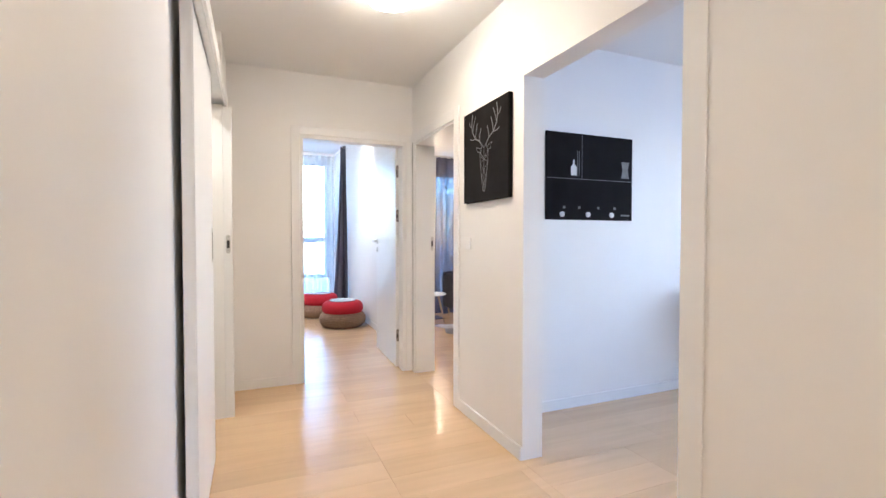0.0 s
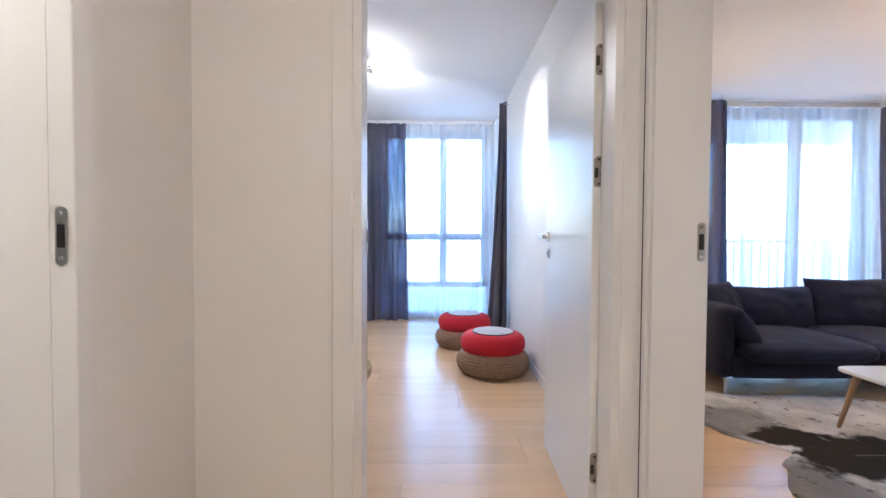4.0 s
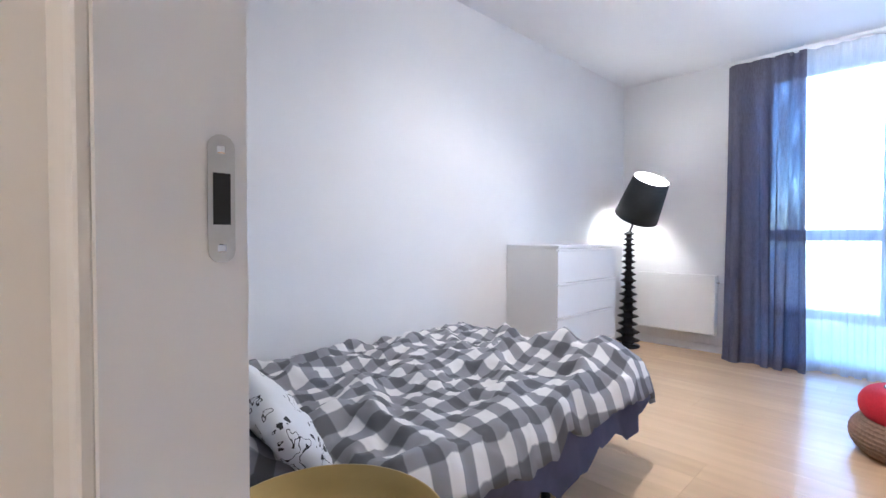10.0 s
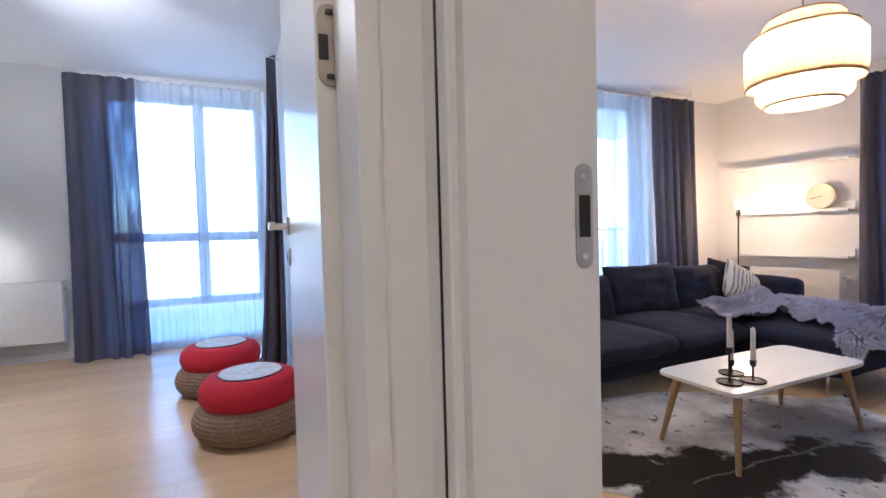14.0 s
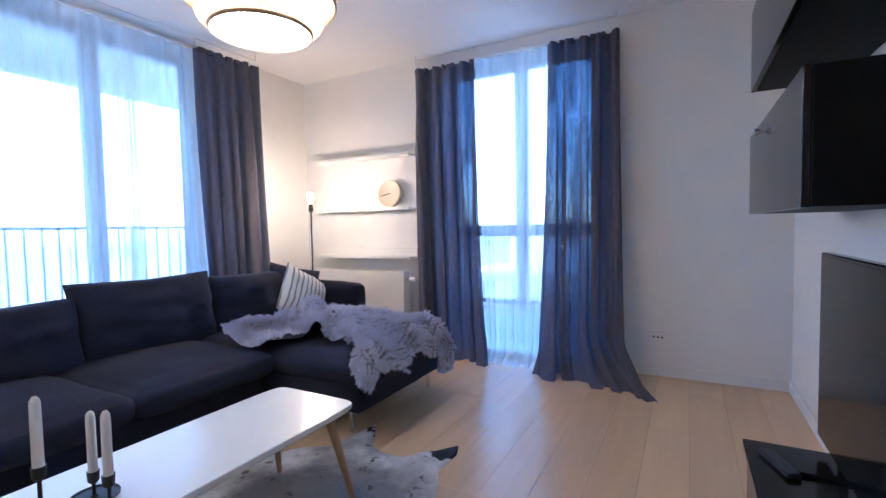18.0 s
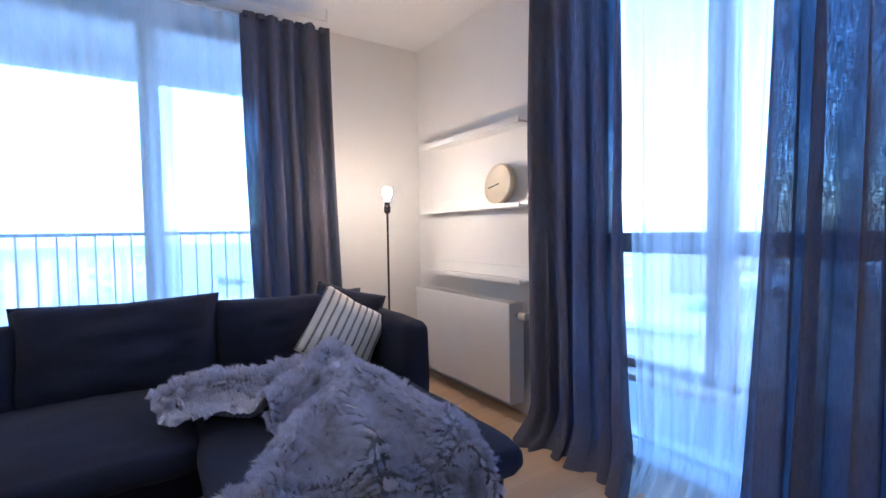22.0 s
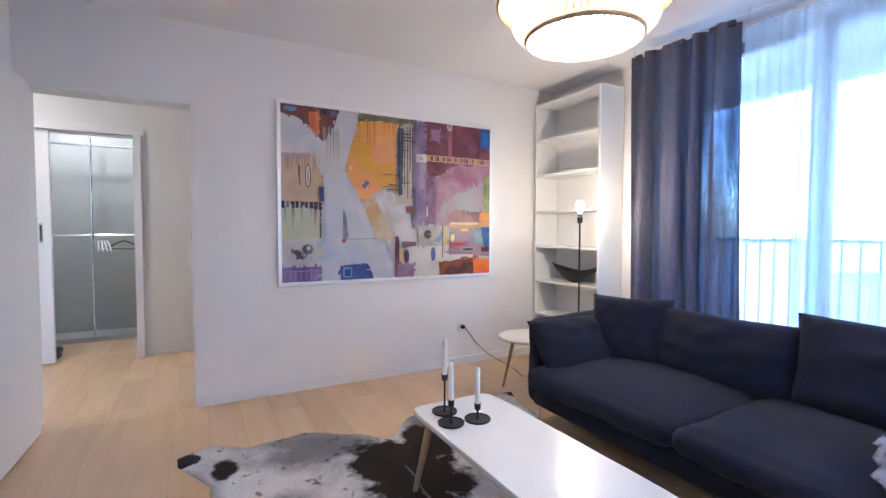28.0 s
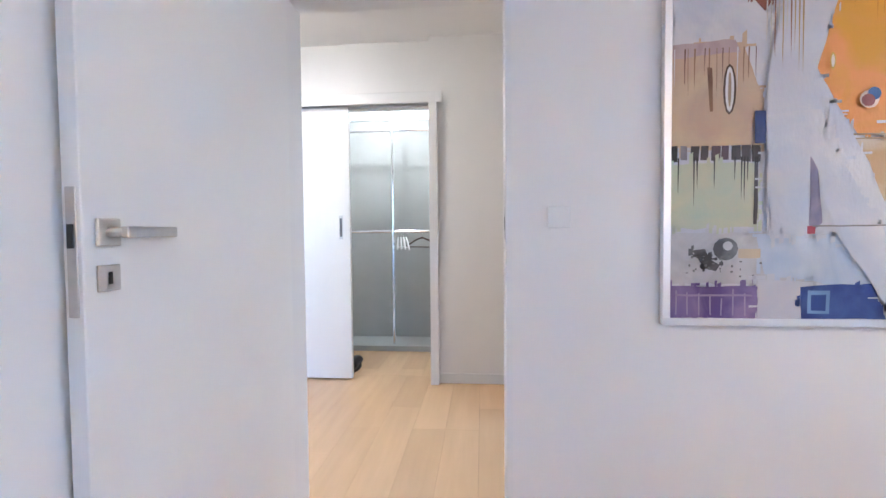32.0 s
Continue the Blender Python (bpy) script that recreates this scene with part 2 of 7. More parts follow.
PALE_GREY = material("pale_grey", (0.55, 0.57, 0.60), 0.7, vary=0.16, scale=26, bump=0.3, bump_scale=180)
DARK_SHADE = material("lamp_shade", (0.02, 0.022, 0.024), 0.6, vary=0.1, scale=40)
RAD_WHITE = material("radiator_enamel", (0.78, 0.77, 0.75), 0.32, vary=0.012)
NAVY = material("navy_sheet", (0.075, 0.08, 0.15), 0.85, vary=0.12, scale=12, bump=0.2, bump_scale=300)
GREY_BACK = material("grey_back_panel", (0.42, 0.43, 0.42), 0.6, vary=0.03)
BRASS = material("brass_tray", (0.40, 0.28, 0.09), 0.40, 0.4, vary=0.08)
CANDLE = material("candle_wax", (0.80, 0.79, 0.77), 0.4, vary=0.02)
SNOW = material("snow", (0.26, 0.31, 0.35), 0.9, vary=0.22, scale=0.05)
CONCRETE = material("concrete", (0.75, 0.76, 0.78), 0.85, vary=0.08, bump=0.2, bump_scale=60)
BULB = emitter("bulb_glow", (1.0, 0.78, 0.48), 22)
GLOBE = emitter("lamp_globe", (1.0, 0.84, 0.63), 2.3)
LED = emitter("led_diffuser", (1.0, 0.97, 0.92), 0.35)
RAIL = material("grey_railing", (0.30, 0.31, 0.33), 0.5, vary=0.05)


# ---- tools ----
def mesh_of(name, bm, mat, smooth=False):
    me = bpy.data.meshes.new(name)
    bmesh.ops.recalc_face_normals(bm, faces=bm.faces[:])
    if smooth:
        for f in bm.faces:
            f.smooth = True
    bm.to_mesh(me)
    bm.free()
    for one in mat if isinstance(mat, (list, tuple)) else [mat]:
        me.materials.append(one)
    return me


def part(name, bm, mat, parent=None, label="", smooth=False):
    """Links a bmesh as one mesh object, under a thing or a part where one is given."""
    ob = new(name, mesh_of(name, bm, mat, smooth))
    if parent is not None:
        ob.parent = parent
    return tagged(ob, label)


def thing(name, label, category, group="", at=(0, 0, 0), turn=0):
    ob = new(name)
    ob.matrix_world = pose(*at, 0, 0, turn)
    ob.empty_display_size = 0.1
    return tagged(ob, label, category, group)


def add_box(bm, x0, x1, y0, y1, z0, z1, bevel=0.0, segments=1):
    vs = [bm.verts.new((x, y, z)) for x in (x0, x1) for y in (y0, y1) for z in (z0, z1)]
    fs = [bm.faces.new([vs[i] for i in q]) for q in ((0, 1, 3, 2), (4, 6, 7, 5), (0, 4, 5, 1), (2, 3, 7, 6), (0, 2, 6, 4), (1, 5, 7, 3))]
    if bevel:
        es = {e for f in fs for e in f.edges}
        bmesh.ops.bevel(bm, geom=list(es), offset=bevel, segments=segments, affect="EDGES", profile=0.5)
    return vs


def box(x0, x1, y0, y1, z0, z1, bevel=0.0, segments=1):
    bm = bmesh.new()
    add_box(bm, x0, x1, y0, y1, z0, z1, bevel, segments)
    return bm


def boxes(*rows, bevel=0.0):
    bm = bmesh.new()
    for r in rows:
        add_box(bm, *r, bevel)
    return bm


def add_lathe(bm, profile, sides=24, centre=(0, 0), cap=True):
    """A turned body from (radius, height) pairs."""
    rings = []
    for r, z in profile:
        rings.append([bm.verts.new((centre[0] + r * math.cos(2 * math.pi * i / sides), centre[1] + r * math.sin(2 * math.pi * i / sides), z)) for i in range(sides)])
    for a, b in zip(rings, rings[1:]):
        for i in range(sides):
            j = (i + 1) % sides
            bm.faces.new((a[i], a[j], b[j], b[i]))
    if cap:
        bm.faces.new(rings[0][::-1])
        bm.faces.new(rings[-1])


def lathe(profile, sides=24, centre=(0, 0), cap=True):
    bm = bmesh.new()
    add_lathe(bm, profile, sides, centre, cap)
    return bm


def add_rod(bm, a, b, r0, r1=None, sides=10):
    """A straight round bar from a to b."""
    r1 = r0 if r1 is None else r1
    a, b = Vector(a), Vector(b)
    q = (b - a).to_track_quat("Z", "Y")
    ends = []
    for p, r in ((a, r0), (b, r1)):
        ends.append([bm.verts.new(p + q @ Vector((r * math.cos(2 * math.pi * i / sides), r * math.sin(2 * math.pi * i / sides), 0))) for i in range(sides)])
    for i in range(sides):
        j = (i + 1) % sides
        bm.faces.new((ends[0][i], ends[0][j], ends[1][j], ends[1][i]))
    bm.faces.new(ends[0][::-1])
    bm.faces.new(ends[1])


def rod(a, b, r0, r1=None, sides=10):
    bm = bmesh.new()
    add_rod(bm, a, b, r0, r1, sides)
    return bm


def tube(points, r, sides=8):
    bm = bmesh.new()
    rings = []
    pts = [Vector(p) for p in points]
    for i, p in enumerate(pts):
        d = pts[min(i + 1, len(pts) - 1)] - pts[max(i - 1, 0)]
        q = d.to_track_quat("Z", "Y")
        rings.append([bm.verts.new(p + q @ Vector((r * math.cos(2 * math.pi * k / sides), r * math.sin(2 * math.pi * k / sides), 0))) for k in range(sides)])
    for a, b in zip(rings, rings[1:]):
        off = min(range(sides), key=lambda o: (a[0].co - b[o].co).length)
        for k in range(sides):
            j = (k + 1) % sides
            bm.faces.new((a[k], a[j], b[(j + off) % sides], b[(k + off) % sides]))
    bm.faces.new(rings[0][::-1])
    bm.faces.new(rings[-1])
    return bm


def soft_block(x0, x1, y0, y1, z0, z1, r, puff=0.03, wrinkle=0.006, n=14, seed=0.0):
    """An upholstered block: rounded edges, a domed top and slight wrinkles."""
    bm = bmesh.new()
    cx, cy, cz = (x0 + x1) / 2, (y0 + y1) / 2, (z0 + z1) / 2
    hx, hy, hz = (x1 - x0) / 2, (y1 - y0) / 2, (z1 - z0) / 2
    bmesh.ops.create_cube(bm, size=2)
    bmesh.ops.subdivide_edges(bm, edges=bm.edges[:], cuts=n, use_grid_fill=True)
    for v in bm.verts:
        u = v.co.copy()
        p = Vector((u.x * hx, u.y * hy, u.z * hz))
        q = Vector((max(-hx + r, min(hx - r, p.x)), max(-hy + r, min(hy - r, p.y)), max(-hz + r, min(hz - r, p.z))))
        d = p - q
        if d.length > 1e-6:
            p = q + d.normalized() * min(r, d.length if max(abs(d.x), abs(d.y), abs(d.z)) < r * 0.999 else r)
        swell = puff * (1 - u.x ** 2) * (1 - u.y ** 2) if abs(u.z) > 0.99 else puff * 0.5 * (1 - u.z ** 2)
        nrm = Vector((u.x ** 5, u.y ** 5, u.z ** 5)).normalized()
        p += nrm * swell
        w = Vector((p.x + cx, p.y + cy, p.z + cz + seed))
        p += nrm * (noise.noise(w * 5) * wrinkle + noise.noise(w * 14) * wrinkle * 0.5)
        v.co = p + Vector((cx, cy, cz))
    return bm


def pillow(wide, high, thick, n=16, seed=0.0, wrinkle=0.012):
    """A cushion with pinched corners, standing in the xz plane."""
    bm = bmesh.new()
    grids = []
    for s in (-1, 1):
        g = []
        for i in range(n + 1):
            row = []
            for j in range(n + 1):
                u, w = 2 * i / n - 1, 2 * j / n - 1
                edge = ((1 - u * u) * (1 - w * w)) ** 0.42
                pull = 1 - 0.07 * (1 - abs(u)) * abs(w) ** 6
                pull2 = 1 - 0.07 * (1 - abs(w)) * abs(u) ** 6
                y = s * thick / 2 * edge
                q = Vector((u * 3, w * 3, s + seed))
                y += s * noise.noise(q) * wrinkle * edge + s * noise.noise(q * 3) * wrinkle * 0.5 * edge
                row.append(bm.verts.new((u * wide / 2 * pull2, y, w * high / 2 * pull)))
            g.append(row)
        grids.append(g)
        for i in range(n):
            for j in range(n):
                bm.faces.new((g[i][j], g[i + 1][j], g[i + 1][j + 1], g[i][j + 1]))
    bmesh.ops.remove_doubles(bm, verts=bm.verts[:], dist=0.0008)
    return bm


def curtain_mesh(top, bottom, height, folds, deep_top, deep_bottom, nx=120, nz=26, seed=1.0, puddle=0.0, trail=(0, 0)):
    """A hanging cloth from a line of two top points to a line of two bottom points (x, y), with folds that loosen downwards."""
    bm = bmesh.new()
    rnd = random.Random(seed)
    ph = [rnd.uniform(0, 6.28) for _ in range(4)]
    t0, t1 = Vector((*top[0], 0)), Vector((*top[1], 0))
    b0, b1 = Vector((*bottom[0], 0)), Vector((*bottom[1], 0))
    nrm = (t1 - t0).cross(Vector((0, 0, 1))).normalized()
    rows = []
    for k in range(nz + 1):
        f = k / nz
        z = height * (1 - f)
        ease = f ** 1.6
        row = []
        for i in range(nx + 1):
            u = i / nx
            base = (t0.lerp(t1, u)).lerp(b0.lerp(b1, u), ease)
            a = u * folds * 2 * math.pi
            wob = 0.9 * math.sin(u * 6 + ph[0] + 0.5 * f) + 0.5 * math.sin(u * 15 + ph[1] - 0.8 * f)
            pinch = math.sin(a + wob * (0.5 + 1.6 * f) + ph[2])
            d = (deep_top * (1 - f) + deep_bottom * f) * (0.75 + 0.45 * math.sin(u * 11 + ph[3]) * math.sin(u * 4.3 + ph[1]) + 0.08 * math.sin(5 * f + 9 * u))
            off = d * (pinch + 0.25 * math.sin(2.1 * a + ph[3]) * f)
            side = -0.42 * d * math.sin(2 * (a + wob * (0.5 + 1.6 * f) + ph[2])) * min(1, 3 * f) * math.sin(math.pi * min(1, 6 * u, 6 * (1 - u)) / 2)
            p = base + nrm * off + (t1 - t0).normalized() * side
            if f > 0.88:
                h = (f - 0.88) / 0.12
                p += Vector((*trail, 0)) * math.sin(u * 1.571) ** 1.5 * h * h
            if puddle and f > 0.93:
                g = (f - 0.93) / 0.07
                p += nrm * puddle * g ** 1.4 * (0.72 + 0.2 * math.sin(u * 5 + ph[1]) + 0.08 * math.sin(u * 17 + ph[2]))
                zz = -0.003 + (0.012 + 0.045 * abs(math.sin(a * 0.5 + 3 * g + ph[0])) * min(1, 3 * g) * (1 - g * 0.4)) * (1 - g ** 5) + (1 - g) ** 2.6 * (height * 0.07 - 0.009)
            else:
                zz = z
            row.append(bm.verts.new((p.x, p.y, max(zz, -0.003))))
        rows.append(row)
    for k in range(nz):
        for i in range(nx):
            bm.faces.new((rows[k][i], rows[k][i + 1], rows[k + 1][i + 1], rows[k + 1][i]))
    return bm


def structure(name, bm, mat, label, category, parent=None):
    return tagged(part(name, bm, mat, parent), label, category, "", "structure")


# ---- the shell ----
HC, BC = 2.56, 2.82          # ceilings of hall and living room, and of the bedroom
W_LIV, E_LIV, S_LIV, N_LIV = 2.02, 6.80, 3.12, 7.19
W_BED, E_BED, S_BED, N_BED = -0.93, 1.99, 4.22, 9.10
HALL_W, HALL_E, HALL_N = 0.33, 1.845, 4.10
DOOR = 2.05

structure("floor", box(-1.2, 7.2, -2.2, 9.6, -0.25, -0.011), SUB, "screed under the laminate floor", "floor")
structure("ceiling", boxes((-1.3, 7.2, -2.2, 4.10, HC, HC + 0.2), (2.02, 7.2, 4.10, 7.6, HC, HC + 0.2)), CEIL, "smooth white painted ceiling", "ceiling")
structure("ceiling_bedroom", box(-1.3, 2.02, 4.10, 9.4, BC, BC + 0.2), CEIL, "smooth white painted bedroom ceiling", "ceiling")
# between hall and bedroom, with the bedroom doorway
structure("wall_hall_end", boxes((-1.3, 0.875, HALL_N, S_BED, 0, BC), (1.775, 2.02, HALL_N, S_BED, 0, BC), (0.875, 1.775, HALL_N, S_BED, DOOR, BC)), WALL, "white painted wall with the bedroom doorway", "wall")
# between hall and living room, with its doorway
wh_ = structure("wall_hall_east", box(HALL_E, 1.972, -2.2, 1.29, 0, HC), WALL, "white painted hall wall with two openings", "wall")
part("pier", box(HALL_E, 1.972, 2.265, 2.86, 0, HC), WALL, wh_)
part("pier", box(HALL_E, W_LIV, 2.86, 3.15, 0, HC), WALL, wh_)
part("pier", box(HALL_E, W_LIV, 4.022, HALL_N, 0, HC), WALL, wh_)
part("lintel", box(HALL_E, W_LIV, 3.15, 4.022, DOOR, HC), WALL, wh_)
part("lintel", box(HALL_E, 1.972, 1.29, 2.265, 2.07, HC), WALL, wh_)
structure("wall_living_west", box(1.99, W_LIV, S_BED, 9.4, 0, BC), WALL, "white painted wall behind the large painting", "wall")
structure("wall_living_south", box(W_LIV, 7.1, 2.80, S_LIV, 0, HC), WALL, "white painted wall behind the television", "wall")
wn_ = structure("wall_living_north", box(W_LIV, 3.31, N_LIV, 7.50, 0, HC), WALL, "white painted wall with a wide balcony window", "wall")
part("pier", box(5.68, 7.1, N_LIV, 7.50, 0, HC), WALL, wn_)
part("lintel", box(3.31, 5.68, N_LIV, 7.50, 2.50, HC), WALL, wn_)
part("threshold", box(3.31, 5.68, N_LIV, 7.50, -0.1, 0.06), WALL, wn_)
we_ = structure("wall_living_east", box(E_LIV, 7.1, 5.60, N_LIV, 0, HC), WALL, "white painted wall with a tall window", "wall")
part("pier", box(E_LIV, 7.1, S_LIV, 4.29, 0, HC), WALL, we_)
part("lintel", box(E_LIV, 7.1, 4.29, 5.60, 2.44, HC), WALL, we_)
part("threshold", box(E_LIV, 7.1, 4.29, 5.60, -0.1, 0.04), WALL, we_)
structure("wall_bedroom_west", box(-1.3, W_BED, S_BED, 9.4, 0, BC), WALL, "plain white painted bedroom wall", "wall")
wb_ = structure("wall_bedroom_north", box(W_BED, 0.35, N_BED, 9.4, 0, BC), WALL, "white painted bedroom wall with a tall window", "wall")
part("pier", box(1.87, 1.99, N_BED, 9.4, 0, BC), WALL, wb_)
part("lintel", box(0.35, 1.87, N_BED, 9.4, 2.66, BC), WALL, wb_)
part("threshold", box(0.35, 1.87, N_BED, 9.4, 0, 0.04), WALL, wb_)
# hall west wall and closet
structure("wall_hall_west", boxes((0.18, HALL_W, 3.53, HALL_N, 0, HC), (0.18, HALL_W - 0.07, 2.85, 3.53, 2.07, HC), (0.18, 0.245, -2.2, 2.85, 0, HC)), WALL, "white painted hall wall with the closet opening", "wall")
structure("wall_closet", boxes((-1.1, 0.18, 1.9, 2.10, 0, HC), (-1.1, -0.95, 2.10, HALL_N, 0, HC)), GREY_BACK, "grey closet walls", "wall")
structure("opening_trim", box(HALL_E - 0.007, HALL_E, 1.20, 1.29, 0, 2.07, 0.002), FRAME_WHITE, "white trim beside the kitchen opening", "trim")
structure("wall_lining", box(0.245, 0.254, -2.0, 1.55, 0.08, HC - 0.002), WALL, "white painted lining board on the hall wall", "wall")
# hall south end and kitchen
structure("wall_hall_south", box(-1.3, 2.03, -2.2, -2.0, 0, HC), WALL, "plain white wall at the entrance end", "wall")
structure("wall_kitchen", boxes((1.972, 5.6, -2.2, -2.0, 0, HC), (5.4, 5.6, -2.0, -1.2, 0, HC), (5.4, 5.6, 1.6, 2.86, 0, HC), (5.4, 5.6, -1.2, 1.6, 2.3, HC), (5.4, 5.6, -1.2, 1.6, 0, 0.85)), WALL, "white kitchen walls with a window", "wall")


def planks(name, x0, x1, y0, y1, label, seed, mat=OAK):
    """Laminate boards 1.28 x 0.19 m laid along x, each an object on one of a few meshes."""
    base = structure(name, box(x0, x1, y0, y1, -0.012, -0.006), SUB, label, "floor")
    rnd = random.Random(seed)
    store = {}
    y = y0
    while y < y1 - 1e-4:
        w = min(0.19, y1 - y)
        x = x0 - rnd.choice((0.0, 0.32, 0.64, 0.96))
        while x < x1 - 1e-4:
            a, b = max(x, x0), min(x + 1.28, x1)
            if b - a > 0.01:
                key = (round(b - a, 2), round(w, 3))
                if key not in store:
                    store[key] = mesh_of("plank", box(0.0004, b - a - 0.0004, 0.0004, w - 0.0004, -0.006, 0.0, 0.0005), mat)
                ob = new("plank", store[key])
                ob.parent, ob.location = base, (a, y, 0)
            x += 1.28
        y += w
    return base


def door_frame(name, x0, x1, y0, y1, top, axis, label, both=(True, True)):
    """Lining and flat casings round a doorway through a wall along the given axis."""
    holder = tagged(new(name), label, "door frame", "", "structure")
    t, c = 0.022, 0.075
    if axis == "x":  # doorway spans x, wall is thick in y
        part("jamb", boxes((x0, x0 + t, y0 - 0.002, y1 + 0.002, 0, top)), FRAME_WHITE, holder)
        part("jamb", boxes((x1 - t, x1, y0 - 0.002, y1 + 0.002, 0, top)), FRAME_WHITE, holder)
        part("head", boxes((x0, x1, y0 - 0.002, y1 + 0.002, top - t, top)), FRAME_WHITE, holder)
        for use, a, b in ((both[0], y0 - 0.014, y0), (both[1], y1, y1 + 0.014)):
            if use:
                part("casing", boxes((x0 - c, x0 - 0.006, a, b, 0, top + c), bevel=0.003), FRAME_WHITE, holder)
                part("casing", boxes((x1 + 0.006, x1 + c, a, b, 0, top + c), bevel=0.003), FRAME_WHITE, holder)
                part("casing", boxes((x0 - 0.006, x1 + 0.006, a, b, top + 0.006, top + c), bevel=0.003), FRAME_WHITE, holder)
    else:
        part("jamb", boxes((x0 - 0.002, x1 + 0.002, y0, y0 + t, 0, top)), FRAME_WHITE, holder)
        part("jamb", boxes((x0 - 0.002, x1 + 0.002, y1 - t, y1, 0, top)), FRAME_WHITE, holder)
        part("head", boxes((x0 - 0.002, x1 + 0.002, y0, y1, top - t, top)), FRAME_WHITE, holder)
        for use, a, b in ((both[0], x0 - 0.014, x0), (both[1], x1, x1 + 0.014)):
            if use:
                part("casing", boxes((a, b, y0 - c, y0 + 0.004, 0, top + c), bevel=0.003), FRAME_WHITE, holder)
                part("casing", boxes((a, b, y1 - 0.004, y1 + c, 0, top + c), bevel=0.003), FRAME_WHITE, holder)
                part("casing", boxes((a, b, y0 + 0.004, y1 - 0.004, top - 0.004, top + c), bevel=0.003), FRAME_WHITE, holder)
    return holder


# ---- door frames, doors, windows, curtains ----
door_frame("door_frame_1", 0.875, 1.775, HALL_N, S_BED, DOOR, "x", "white lacquered frame of the bedroom doorway")
door_frame("door_frame_2", HALL_E, W_LIV, 3.15, 4.022, DOOR, "y", "white lacquered frame of the living room doorway", (True, False))


def rosette_set(parent, x, side, z, lever):
    """Square plate with lever, and key plate below, on one face of a leaf; side is -1 or 1 along y."""
    y = side * 0.021
    part("handle_plate", box(x - 0.027, x + 0.027, min(y, y + side * 0.009), max(y, y + side * 0.009), z - 0.027, z + 0.027, 0.002), STEEL, parent, "square brushed steel handle plate")
    bm = bmesh.new()
    add_rod(bm, (x, y + side * 0.008, z), (x, y + side * 0.05, z), 0.010, sides=12)
    add_box(bm, *sorted((x + 0.011, x + lever)), *sorted((y + side * 0.042, y + side * 0.058)), z - 0.011, z + 0.011, 0.002)
    part("lever", bm, STEEL, parent, "straight brushed steel lever")
    k = part("key_plate", box(x - 0.026, x + 0.026, min(y, y + side * 0.006), max(y, y + side * 0.006), z - 0.116, z - 0.064, 0.0015), STEEL, parent, "square brushed steel key plate")
    part("keyhole", box(x - 0.004, x + 0.004, min(y, y + side * 0.008), max(y, y + side * 0.008), z - 0.102, z - 0.078), BLACK_METAL, k)


def door_leaf(name, at, turn, length, label, lever_z):
    """A flush leaf hinged at its origin, lying along +x."""
    d = thing(name, label, "door", "", at, turn)
    part("leaf", box(0.004, length, -0.02, 0.02, 0.008, 2.03, 0.002), LACQUER, d)
    for s in (-1, 1):
        rosette_set(d, length - 0.052, s, lever_z, -0.125)
    e = part("lock_plate", box(length - 0.0005, length + 0.0025, -0.011, 0.011, lever_z - 0.16, lever_z + 0.085, 0.001), STEEL, d, "long steel lock plate in the edge")
    part("latch", box(length, length + 0.006, -0.006, 0.006, lever_z - 0.03, lever_z + 0.015), BLACK_METAL, e)
    for z in (0.30, 1.41, 1.82):
        bm = bmesh.new()
        ring = [(0.0165 * math.cos(a), z + k + 0.0165 * math.sin(a)) for k, a0 in ((0.041, 0), (-0.041, math.pi)) for a in [a0 + math.pi * q / 8 for q in range(9)]]
        back, front = ([bm.verts.new((x, y, w)) for y, w in ring] for x in (0.0045, -0.0015))
        bm.faces.new(back)
        bm.faces.new(front)
        for q in range(len(ring)):
            bm.faces.new((back[q], back[q - 1], front[q - 1], front[q]))
        h = part("hinge", bm, HINGE, d, "worn steel hinge plate with rounded ends")
        part("hinge_pocket", box(-0.0026, -0.0012, 0.002, 0.0155, z - 0.022, z + 0.014, 0.0005), BLACK_METAL, h, "dark hinge pocket")
        part("knuckle", box(-0.009, -0.002, -0.017, -0.002, z + 0.002, z + 0.020, 0.003), CHROME, h)
        part("hinge_arm", box(-0.011, -0.002, -0.034, -0.008, z - 0.017, z + 0.001, 0.002), BRASS_PALE, h, "pale brass hinge arm")
        for q in (-0.045, 0.045):
            part("screw", lathe([(0.0005, z + q - 0.003), (0.0055, z + q - 0.003), (0.0055, z + q + 0.003), (0.0005, z + q + 0.003)], 10, (-0.0012, 0)), BLACK_METAL, h)
    return d


door_leaf("door_bedroom", (1.748, 4.232, 0), 88.0, 0.82, "white flush bedroom door standing open against the wall", 1.17)
door_leaf("door_living_room", (2.048, 3.186, 0), -2.0, 0.86, "white flush living room door standing wide open", 1.13)


